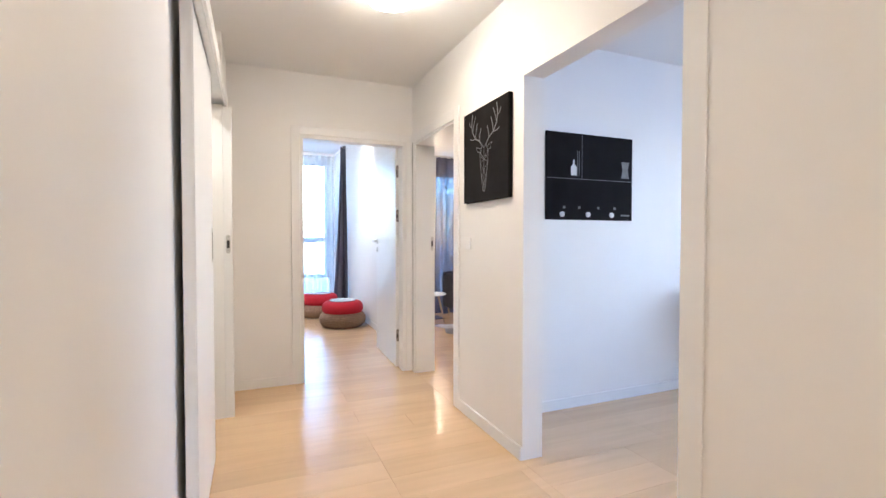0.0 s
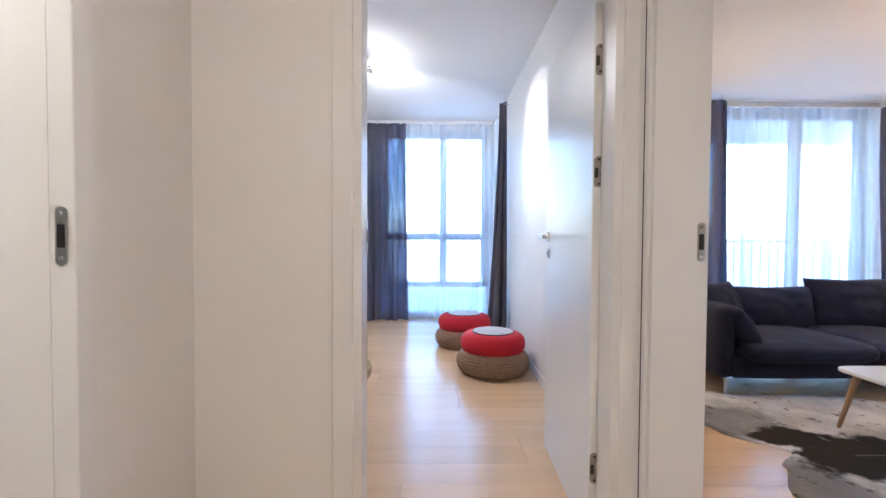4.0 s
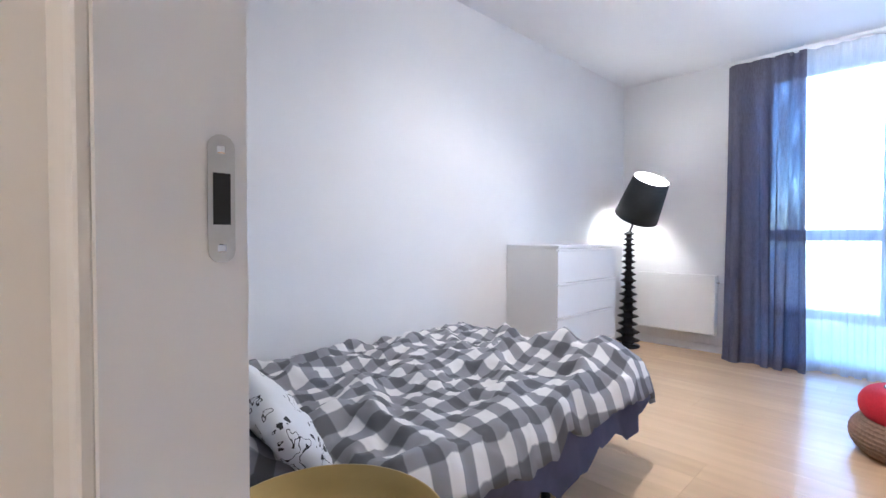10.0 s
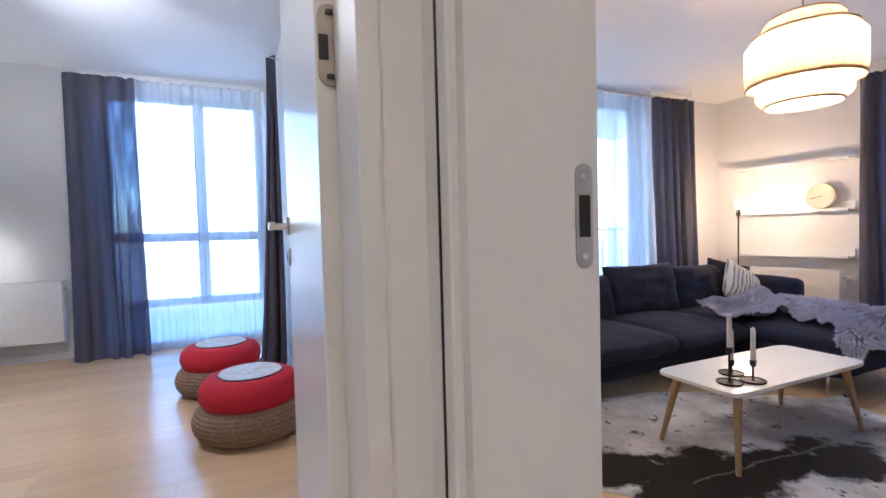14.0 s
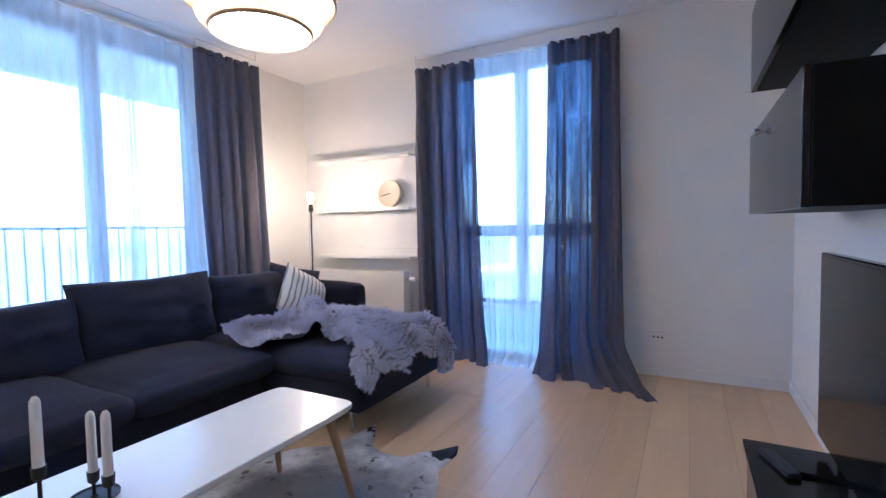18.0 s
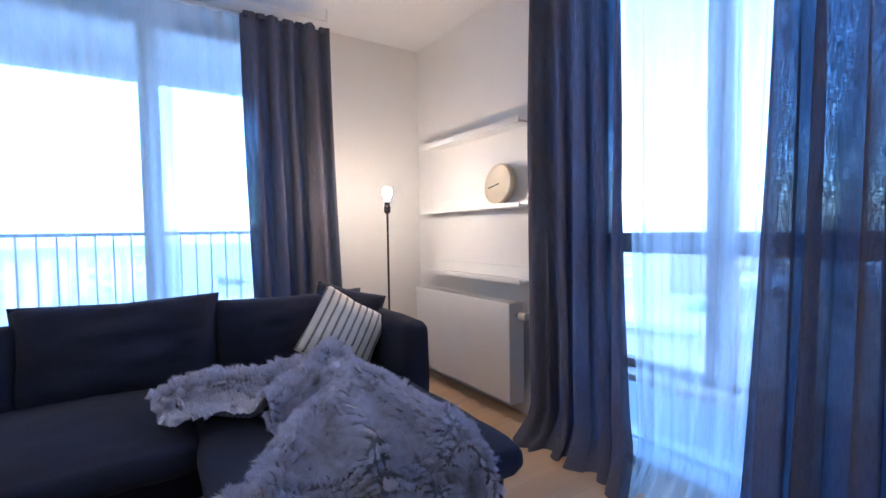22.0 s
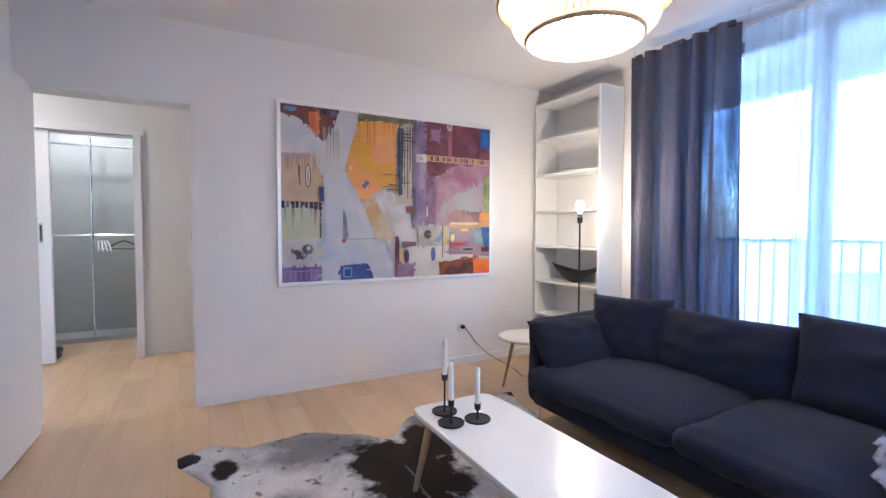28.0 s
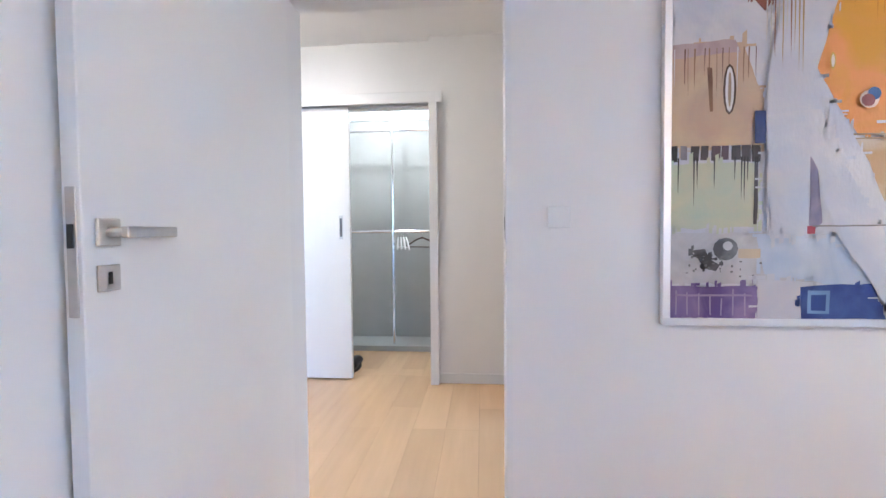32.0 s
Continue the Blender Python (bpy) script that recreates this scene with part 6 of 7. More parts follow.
def duvet():
    d = thing("duvet", "rumpled grey and white checked duvet on the bed", "duvet")
    bm = bmesh.new()
    nx, ny = 90, 110
    uvs = {}
    g = []
    for i in range(nx + 1):
        row = []
        for j in range(ny + 1):
            u, v = i / nx, j / ny
            s, t = u * 1.44, v * 1.74
            x, y = -0.92 + s, 4.72 + t
            q = Vector((s, t, 0))
            z = 0.47 + 0.035 * noise.noise(q * 2.3) + 0.055 * abs(noise.noise(q * 4.5 + Vector((3, 1, 0)))) + 0.016 * noise.noise(q * 9) + 0.03 * max(0, 0.35 - 2.2 * abs(noise.noise(Vector((s * 5 - t * 2, t * 4 + s * 3, 9)))))
            ridge = abs(noise.noise(Vector((s * 2.1 + t * 1.2, t * 1.6 - s, 4))))
            z += 0.085 * max(0, 0.5 - ridge * 2.4)
            lift = max(0, 1 - ((s - 1.15) ** 2 + (t - 1.42) ** 2) / 0.12)
            z += 0.055 * lift + 0.035 * max(0, 0.4 - 2.6 * abs(noise.noise(Vector((s * 6.5 + t * 3, t * 5.5 - s * 4, 21)))))
            for cs, ct, wide, long, tall, turn in ((1.13, 1.47, 0.20, 0.11, 0.085, 0.5), (0.86, 1.33, 0.10, 0.24, 0.075, -0.35), (0.58, 1.60, 0.30, 0.08, 0.06, 0.1), (1.20, 0.75, 0.09, 0.30, 0.05, 0.3), (0.80, 0.35, 0.28, 0.07, 0.05, -0.4), (0.25, 1.05, 0.08, 0.35, 0.045, 0.2)):
                ca, sa = math.cos(turn), math.sin(turn)
                p1, p2 = ((s - cs) * ca + (t - ct) * sa) / wide, ((t - ct) * ca - (s - cs) * sa) / long
                z += tall * math.exp(-(p1 * p1 + p2 * p2)) * (1 + 0.5 * noise.noise(q * 8))
            over = max(0, x - 0.41)
            if over:
                z -= over * (0.85 + 0.3 * noise.noise(q * 3))
                x = 0.41 + over * 0.6 + 0.02 * noise.noise(q * 6)
            end = max(0, y - 6.40)
            if end:
                z -= end * 1.1
                y = 6.40 + end * 0.4
            edge = min(u, 1 - u, v, 1 - v)
            z -= 0.05 * max(0, 1 - edge / 0.035)
            x += 0.03 * noise.noise(Vector((t * 2.5, 1, 1))) * u
            y += 0.05 * noise.noise(Vector((s * 2.2, 5, 1))) * v
            vtx = bm.verts.new((max(x, -0.925), y, max(z, 0.1)))
            uvs[len(uvs)] = (s + 0.05 * noise.noise(q * 3), t + 0.05 * noise.noise(q * 2 + Vector((7, 0, 0))))
            row.append(vtx)
        g.append(row)
    for i in range(nx):
        for j in range(ny):
            bm.faces.new((g[i][j], g[i + 1][j], g[i + 1][j + 1], g[i][j + 1]))
    me = mesh_of("cover", bm, CHECK, True)
    lay = me.uv_layers.new(name="UVMap")
    for lp in me.loops:
        lay.data[lp.index].uv = uvs[lp.vertex_index]
    ob = new("cover", me)
    ob.parent = d
    mod = ob.modifiers.new("thick", "SOLIDIFY")
    mod.thickness, mod.offset = 0.035, -1


duvet()


def bed_pillow(label, m, wide, high, thick, mat, seed, check=False):
    t = thing("pillow", label, "pillow", "pillows on the bed")
    t.matrix_world = m
    me = mesh_of("pillowcase", pillow(wide, high, thick, 18, seed, 0.03), mat, True)
    if check:
        add_uv(me, lambda c: (c.x, c.z))
    ob = new("pillowcase", me)
    ob.parent = t
    return t


def spotted():
    m = material("printed_cotton", (0.70, 0.70, 0.69), 0.9, vary=0.05, scale=10, bump=0.1, bump_scale=300)
    nt = m.node_tree
    b = nt.nodes["Principled BSDF"]
    tc = nt.nodes.new("ShaderNodeTexCoord")
    v = nt.nodes.new("ShaderNodeTexVoronoi")
    v.inputs["Scale"].default_value, v.inputs["Randomness"].default_value = 17, 1
    n = nt.nodes.new("ShaderNodeTexNoise")
    n.inputs["Scale"].default_value, n.inputs["Detail"].default_value = 30, 4
    nt.links.new(tc.outputs["Object"], v.inputs["Vector"])
    nt.links.new(tc.outputs["Object"], n.inputs["Vector"])
    a = nt.nodes.new("ShaderNodeMath")
    a.operation = "MULTIPLY_ADD"
    a.inputs[1].default_value = 0.8
    nt.links.new(n.outputs[0], a.inputs[0])
    nt.links.new(v.outputs["Distance"], a.inputs[2])
    k = nt.nodes.new("ShaderNodeMath")
    k.operation = "LESS_THAN"
    k.inputs[1].default_value = 0.56
    nt.links.new(a.outputs[0], k.inputs[0])
    ln = nt.nodes.new("ShaderNodeTexNoise")
    ln.inputs["Scale"].default_value, ln.inputs["Detail"].default_value = 16, 2
    nt.links.new(tc.outputs["Object"], ln.inputs["Vector"])
    cmp = nt.nodes.new("ShaderNodeMath")
    cmp.operation = "COMPARE"
    cmp.inputs[1].default_value, cmp.inputs[2].default_value = 0.62, 0.012
    nt.links.new(ln.outputs[0], cmp.inputs[0])
    both = nt.nodes.new("ShaderNodeMath")
    both.operation = "MAXIMUM"
    nt.links.new(k.outputs[0], both.inputs[0])
    nt.links.new(cmp.outputs[0], both.inputs[1])
    mix = nt.nodes.new("ShaderNodeMix")
    mix.data_type = "RGBA"
    mix.inputs[6].default_value, mix.inputs[7].default_value = (0.70, 0.70, 0.69, 1), (0.03, 0.03, 0.03, 1)
    nt.links.new(both.outputs[0], mix.inputs[0])
    nt.links.new(mix.outputs[2], b.inputs["Base Color"])
    return m


SPOT = spotted()
bed_pillow("grey and white checked pillow at the head of the bed", pose(-0.60, 4.43, 0.60, 34, 0, 0), 0.68, 0.46, 0.17, CHECK, 2, True)
bed_pillow("grey and white checked pillow lying near the edge", pose(-0.12, 4.46, 0.555, 55, 4, 3), 0.66, 0.48, 0.17, CHECK, 5, True)
bed_pillow("white cushion with a small black print", pose(-0.46, 4.64, 0.61, 30, 8, 4), 0.36, 0.34, 0.12, SPOT, 8)
bed_pillow("white cushion with a black print leaning on the pillows", pose(0.02, 4.645, 0.565, 38, 12, -4), 0.46, 0.32, 0.13, SPOT, 11)


def dresser():
    d = thing("chest_of_drawers", "white chest with four wide drawers by the bedroom wall", "chest of drawers")
    x0, x1, y0, y1 = -0.925, -0.45, 6.98, 7.91
    part("side_panel", box(x0, x1 - 0.02, y0, y0 + 0.02, 0, 1.052, 0.001), LACQUER, d)
    part("side_panel", box(x0, x1 - 0.02, y1 - 0.02, y1, 0, 1.052, 0.001), LACQUER, d)
    part("top", box(x0, x1 + 0.004, y0 - 0.002, y1 + 0.002, 1.052, 1.075, 0.002), LACQUER, d)
    part("back_panel", box(x0, x0 + 0.006, y0 + 0.02, y1 - 0.02, 0.02, 1.052), LACQUER, d)
    for k in range(4):
        z = 0.02 + k * 0.258
        f = part("drawer", boxes((x1 - 0.02, x1, y0, y1, z, z + 0.24), (x0 + 0.05, x1 - 0.02, y0 + 0.03, y1 - 0.03, z + 0.02, z + 0.17), bevel=0.001), LACQUER, d)
        part("pull_lip", box(x1 - 0.004, x1 + 0.006, y0, y1, z + 0.236, z + 0.254, 0.003), LACQUER, f)


dresser()


def turned_lamp():
    l = thing("floor_lamp", "tall floor lamp with a turned black column and tilted dark shade", "lamp", "", (-0.69, 8.72, 0))
    prof = [(0.115, 0.0), (0.12, 0.006), (0.12, 0.022), (0.085, 0.03)]
    z = 0.03
    k = 0
    while z < 1.18:
        f = z / 1.2
        big = (0.124 - 0.074 * f ** 0.8) * (1 + 0.07 * math.sin(k * 2.4))
        h = 0.052 + 0.036 * (1 - f)
        core = big * (0.46 + 0.06 * math.sin(k * 1.7))
        prof += [(core, z), (core * 1.12, z + h * 0.22), (big * 0.9, z + h * 0.40), (big, z + h * 0.5), (big * 0.92, z + h * 0.6), (core * 1.15, z + h * 0.8), (core, z + h * 0.98)]
        z += h
        k += 1
    part("column", lathe(prof, 28), BLACK_GLOSS, l, "turned glossy black wooden column", True)
    part("neck", rod((0, 0, 1.18), (0.12, -0.06, 1.42), 0.011, 0.011, 10), BLACK_METAL, l)
    sh = bmesh.new()
    add_lathe(sh, [(0.212, -0.21), (0.168, 0.21)], 40, cap=False)
    bmesh.ops.transform(sh, matrix=pose(0.195, -0.12, 1.53, 16, 29, 0), verts=sh.verts[:])
    s = part("shade", sh, DARK_SHADE, l, "dark drum shade tilted aside", True)
    mod = s.modifiers.new("thick", "SOLIDIFY")
    mod.thickness = 0.004
    liner = bmesh.new()
    add_lathe(liner, [(0.205, -0.205), (0.161, 0.205)], 40, cap=False)
    bmesh.ops.transform(liner, matrix=pose(0.195, -0.12, 1.53, 16, 29, 0), verts=liner.verts[:])
    part("liner", liner, CANDLE, s, "white inner lining of the shade", True)
    bl = lathe([(0.012, -0.06), (0.03, -0.01), (0.03, 0.02), (0.015, 0.045), (0.003, 0.05)], 16)
    bmesh.ops.transform(bl, matrix=pose(0.195, -0.12, 1.53, 16, 29, 0), verts=bl.verts[:])
    part("bulb", bl, SHADE_BULB, l, "lit bulb", True)


BULB_WHITE = emitter("white_bulb", (1.0, 0.92, 0.8), 30)
SHADE_BULB = emitter("shade_bulb", (1.0, 0.92, 0.8), 16)
turned_lamp()
radiator("radiator", "white panel radiator under the bedroom wall", -0.74, 0.0, 0.19, 0.775, 0.10, pose(0.05, 8.94, 0, 0, 0, 0))


def pouf(x, y, r, label):
    p = thing("pouf", label, "pouf", "red topped poufs", (x, y, 0))
    prof = []
    n = 14
    low, high = 0.20, 0.20
    for i in range(n + 1):
        a = -math.pi / 2 + math.pi * i / n
        rr = r * (0.62 + 0.38 * math.cos(a) ** 0.8)
        prof.append((max(rr, 0.02), low / 2 + low / 2 * math.sin(a)))
    part("woven_base", lathe(prof, 48), RATTAN, p, "round plaited seagrass base", True)
    bm = bmesh.new()
    for i in range(1, n):
        a = -math.pi / 2 + math.pi * i / n
        rr = r * (0.62 + 0.38 * math.cos(a) ** 0.8) + 0.001
        zz = low / 2 + low / 2 * math.sin(a)
        m = 64
        prev = None
        for k in range(m + 1):
            t = 2 * math.pi * k / m
            bump = 0.006 + 0.005 * math.sin(k * 1.57 * 2 + i * 3.14)
            ring = [bm.verts.new(((rr + bump * math.cos(q)) * math.cos(t), (rr + bump * math.cos(q)) * math.sin(t), zz + bump * math.sin(q))) for q in (0, 1.57, 3.14, 4.71)]
            if prev:
                for q in range(4):
                    bm.faces.new((prev[q], prev[(q + 1) % 4], ring[(q + 1) % 4], ring[q]))
            prev = ring
    tagged(part("braid", bm, RATTAN, p, "", True), "coiled plaited braids", kind="stuff")
    prof = []
    for i in range(n + 1):
        a = -math.pi / 2 + math.pi * i / n
        rr = r * 0.90 * (0.60 + 0.40 * max(0, math.cos(a)) ** 0.7)
        prof.append((max(rr, 0.02), 0.165 + 0.09 + 0.092 * math.sin(a)))
    part("red_cushion", lathe(prof, 48), RED, p, "thick red knitted cushion", True)
    for nm, wide, z0, z1, mat, text in (("disc_edge", 0.575, 0.346, 0.352, DARK_SHADE, "dark bound edge of the disc"), ("grey_disc", 0.555, 0.3485, 0.356, PALE_GREY, "flat pale grey felt disc")):
        part(nm, slab([(r * wide * math.cos(2 * math.pi * k / 48) * (1 + 0.03 * noise.noise(Vector((k * 0.5, x, 0)))), r * wide * math.sin(2 * math.pi * k / 48) * (1 + 0.03 * noise.noise(Vector((k * 0.5, x, 4))))) for k in range(48)], z0, z1, 0.002), mat, p, text)
    for k in range(2):
        a = math.pi * k / 2 + x
        c, q = r * 0.52 * math.cos(a), r * 0.52 * math.sin(a)
        part("stitching", rod((-c, -q, 0.3565), (c, q, 0.3565), 0.0011, 0.0011, 6), STEEL, p, "grey stitched line")


pouf(1.64, 6.47, 0.31, "red cushion on a plaited seagrass pouf near the door")
pouf(1.45, 7.40, 0.31, "red cushion on a plaited seagrass pouf near the curtain")

tt = thing("tray_table", "round brass coloured tray table beside the bed", "table", "", (0.663, 4.44, 0))
part("tray", lathe([(0.01, 0.582), (0.208, 0.582), (0.216, 0.588), (0.220, 0.625), (0.214, 0.626), (0.208, 0.594), (0.01, 0.590)], 64), BRASS, tt, "", True)
for a in (30, 120, 210, 300):
    c, s = math.cos(radians(a)), math.sin(radians(a))
    part("leg", rod((0.19 * c, 0.19 * s, 0), (0.10 * c, 0.10 * s, 0.585), 0.008, 0.008, 10), BRASS, tt)


def black_ledge(z):
    l = thing("picture_ledge", "black picture ledge on the bedroom wall over the pillows", "shelf", "black ledges")
    x0, x1, y = -0.19, 0.36, S_BED + 0.001
    part("board", box(x0, x1, y, y + 0.115, z, z + 0.014, 0.001), BLACK_METAL, l)
    part("back_strip", box(x0, x1, y, y + 0.012, z + 0.014, z + 0.09, 0.001), BLACK_METAL, l)
    part("front_lip", box(x0, x1, y + 0.112, y + 0.122, z - 0.003, z + 0.028, 0.001), BLACK_METAL, l)


for z in (1.06, 1.425, 1.77):
    black_ledge(z)


def spots():
    s = thing("ceiling_spots", "chrome ceiling lamp with small swivelling spots", "lamp", "", (0.44, 6.78, 0))
    part("plate", lathe([(0.07, BC - 0.03), (0.075, BC - 0.02), (0.075, BC - 0.001)], 28), CHROME, s)
    for a, (dx, dy, dz) in zip((10, 100, 190, 280), ((0.8, -0.1, -0.25), (0.3, 0.8, 0.05), (-0.7, -0.4, -0.5), (0.1, -0.8, -0.4))):
        c, k = math.cos(radians(a)), math.sin(radians(a))
        part("arm", rod((0.05 * c, 0.05 * k, BC - 0.03), (0.10 * c, 0.10 * k, BC - 0.10), 0.006, 0.006, 8), CHROME, s)
        hd = bmesh.new()
        add_lathe(hd, [(0.012, -0.045), (0.028, -0.04), (0.032, 0.0), (0.036, 0.035), (0.032, 0.035)], 20)
        q = Vector((dx, dy, dz)).to_track_quat("Z", "Y").to_matrix().to_4x4()
        bmesh.ops.transform(hd, matrix=Matrix.Translation((0.10 * c, 0.10 * k, BC - 0.12)) @ q, verts=hd.verts[:])
        h = part("spot_head", hd, CHROME, s, "", True)
        gl = bmesh.new()
        add_lathe(gl, [(0.027, 0.037), (0.027, 0.039)], 16)
        bmesh.ops.transform(gl, matrix=Matrix.Translation((0.10 * c, 0.10 * k, BC - 0.12)) @ q, verts=gl.verts[:])
        part("bulb", gl, BULB_WHITE, h)


spots()


# ---- hall, closet, kitchen ----
def sliding_door():
    d = thing("sliding_door", "white sliding closet door hung from a rail, half open", "door")
    part("panel", box(0.272, 0.312, 2.085, 2.915, 0.012, 2.075, 0.002), LACQUER, d)
    part("edge_strip", box(0.312, 0.315, 2.085, 2.11, 0.012, 2.075), FRAME_WHITE, d)
    p = part("flush_pull", box(0.3125, 0.315, 2.83, 2.86, 1.08, 1.26, 0.002), STEEL, d, "oval steel flush pull")
    part("hollow", box(0.315, 0.3158, 2.837, 2.853, 1.10, 1.24), BLACK_METAL, p)
    r = tagged(new("closet_rail"), "grey aluminium rail behind a white fascia", "rail", "", "structure")
    part("track", box(0.262, 0.345, 2.0, 3.56, 2.085, 2.115), STEEL, r)
    part("fascia", box(0.345, 0.36, 2.0, 3.62, 2.075, 2.155, 0.002), FRAME_WHITE, r)
    part("fascia_top", box(0.262, 0.345, 2.0, 3.53, 2.14, 2.155), FRAME_WHITE, r)
    part("post", box(HALL_W, 0.385, 3.53, 3.59, 0, 2.075, 0.002), FRAME_WHITE, r)


sliding_door()
strike(0.358, 3.528, 1.165, "y", -1, "strike_plate", "steel strike plate in the closet post")


def closet():
    c = thing("closet_shelving", "white closet shelves with drawers and folded linen", "wardrobe")
    x0, x1, y0, y1 = -0.93, 0.17, 3.66, 4.09
    part("side_panel", box(x1 - 0.02, x1, y0, y1, 0, 2.35), LACQUER, c)
    part("side_panel", box(x0, x0 + 0.02, y0, y1, 0, 2.35), LACQUER, c)
    part("back_panel", box(x0 + 0.02, x1 - 0.02, y1 - 0.008, y1, 0, 2.35), SHELF_BACK, c, "dark grey back panel")
    for z in (0.90, 1.215, 1.55, 1.885, 2.2):
        part("shelf", box(x0 + 0.02, x1 - 0.02, y0, y1 - 0.008, z, z + 0.022, 0.001), LACQUER, c)
    for k in range(3):
        z = 0.02 + k * 0.295
        f = part("drawer", box(x0 + 0.024, x1 - 0.024, y0 + 0.002, y1 - 0.05, z, z + 0.262, 0.002), GREY_FRONT, c, "pale grey drawer")
        part("dark_gap", box(x0 + 0.024, x1 - 0.024, y0 + 0.012, y1 - 0.05, z + 0.264, z + 0.29), BLACK_METAL, f)
    for x, z, w, h, mat, lab in ((0.02, 1.908, 0.30, 0.13, CANDLE, "rolled white towels on the closet shelf"), (-0.32, 1.908, 0.24, 0.10, PALE_GREY, "folded grey cloths on the top closet shelf"), (0.08, 1.672, 0.14, 0.10, CANDLE, "folded white linen on the storage box"), (-0.12, 1.238, 0.26, 0.05, PALE_GREY, "folded grey cloths on the closet shelf"), (0.09, 1.238, 0.12, 0.02, CANDLE, "small folded white cloth on the closet shelf")):
        t = thing("folded_linen", lab, "linen", "linen in the closet", (x, 3.84, z))
        n = 3 if h > 0.05 else 2
        for k in range(n):
            part("fold", soft_block(-w / 2, w / 2, -0.13, 0.13, k * h / n, (k + 1) * h / n, h / n * 0.42, 0.004, 0.004, 8, k), mat, t, "", True)
    t = thing("storage_box", "low white storage box on the closet shelf", "box", "", (-0.14, 3.80, 1.573))
    for b in ((-0.28, 0.28, -0.13, 0.13, 0, 0.006), (-0.28, 0.28, -0.13, -0.124, 0.006, 0.095), (-0.28, 0.28, 0.124, 0.13, 0.006, 0.095), (-0.28, -0.274, -0.124, 0.124, 0.006, 0.095), (0.274, 0.28, -0.124, 0.124, 0.006, 0.095), (-0.273, 0.273, -0.123, 0.123, 0.085, 0.092)):
        part("panel", box(*b), CANDLE, t)


SHELF_BACK = material("dark_back_panel", (0.13, 0.13, 0.12), 0.6, vary=0.04)
GREY_FRONT = material("pale_grey_front", (0.42, 0.42, 0.39), 0.45, vary=0.02)
closet()
g = thing("clothes_rail", "chrome clothes rails on an upright pole", "clothes rail")
part("pole", rod((-0.62, 3.06, 0.0), (-0.62, 3.06, 2.30), 0.0125, 0.0125, 14), CHROME, g)
for z in (2.10, 1.14):
    part("rod", rod((-0.62, 2.105, z), (-0.62, 3.655, z), 0.0125, 0.0125, 14), CHROME, g)
    part("clamp", lathe([(0.02, z - 0.025), (0.02, z + 0.025)], 14, (-0.62, 3.06)), CHROME, g)
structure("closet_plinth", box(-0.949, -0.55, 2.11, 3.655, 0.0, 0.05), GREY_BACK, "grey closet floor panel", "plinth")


DARK_WOOD = material("dark_wood", (0.07, 0.04, 0.025), 0.5, vary=0.15)


def hanger(y, turn, mat, label):
    h = thing("coat_hanger", label, "hanger", "coat hangers", (-0.62, y, 1.14), turn)
    hook = [(0, 0.014 * math.cos(a) * 1.1, 0.006 + 0.016 * math.sin(a)) for a in [math.pi * (1.1 - k * 0.16) for k in range(9)]] + [(0, 0.0, -0.03), (0, 0, -0.06)]
    part("hook", tube(hook, 0.0018, 6), CHROME, h)
    part("shoulder", tube([(-0.21, 0, -0.165), (-0.17, 0, -0.135), (-0.08, 0, -0.085), (0, 0, -0.06), (0.08, 0, -0.085), (0.17, 0, -0.135), (0.21, 0, -0.165)], 0.0085, 8), mat, h, "", True)
    part("bar", rod((-0.19, 0, -0.15), (0.19, 0, -0.15), 0.005, 0.005, 8), mat, h)


hanger(3.34, 62, DARK_WOOD, "dark wooden coat hanger on the chrome rail")
for k, y in enumerate((3.11, 3.135, 3.16, 3.185)):
    hanger(y, 8 + 3 * k, FRAME_WHITE, "white plastic coat hanger on the chrome rail")

sh = thing("shoe", "dark shoe on the closet floor", "shoe", "shoes in the closet", (0.02, 2.85, 0.0))
sole = [(0.13 * math.cos(2 * math.pi * k / 24), 0.045 * math.sin(2 * math.pi * k / 24)) for k in range(24)]
part("sole", slab(sole, 0.0, 0.018), BLACK_METAL, sh)
part("upper", soft_block(-0.125, 0.125, -0.04, 0.04, 0.018, 0.085, 0.03, 0.01, 0.003, 8), BLACK_METAL, sh, "", True)


def canvas(name, label, rng, axis):
    t = thing(name, label, "picture")
    part("canvas", box(*rng, 0.002), CHALK, t, "black canvas")
    return t


CHALK = material("black_board", (0.012, 0.011, 0.012), 0.85, vary=0.2, scale=8, bump=0.1, bump_scale=200, spec=0.08)
LINE = material("white_line", (0.17, 0.17, 0.17), 0.6, vary=0.2, scale=20)
CHALK_WHITE = material("chalk_white", (0.62, 0.62, 0.62), 0.6, vary=0.1)

dp = canvas("deer_picture", "black canvas with a white line drawing of a stag's head", (1.815, 1.844, 2.372, 2.945, 1.435, 2.015), "x")


def stroke(pts, w, parent, mat=LINE, name="line"):
    """A thin flat white line on the canvas; points are (along, up) from its middle."""
    bm = bmesh.new()
    for (a, b), (c, d) in zip(pts, pts[1:]):
        v = Vector((c - a, d - b))
        if v.length < 1e-5:
            continue
        n = Vector((-v.y, v.x)).normalized() * w / 2
        quad = [(a + n.x, b + n.y), (c + n.x, d + n.y), (c - n.x, d - n.y), (a - n.x, b - n.y)]
        bm.faces.new([bm.verts.new((1.8143, 2.658 - p * 1.35, 1.735 + q * 1.14)) for p, q in quad])
    part(name, bm, mat, parent)


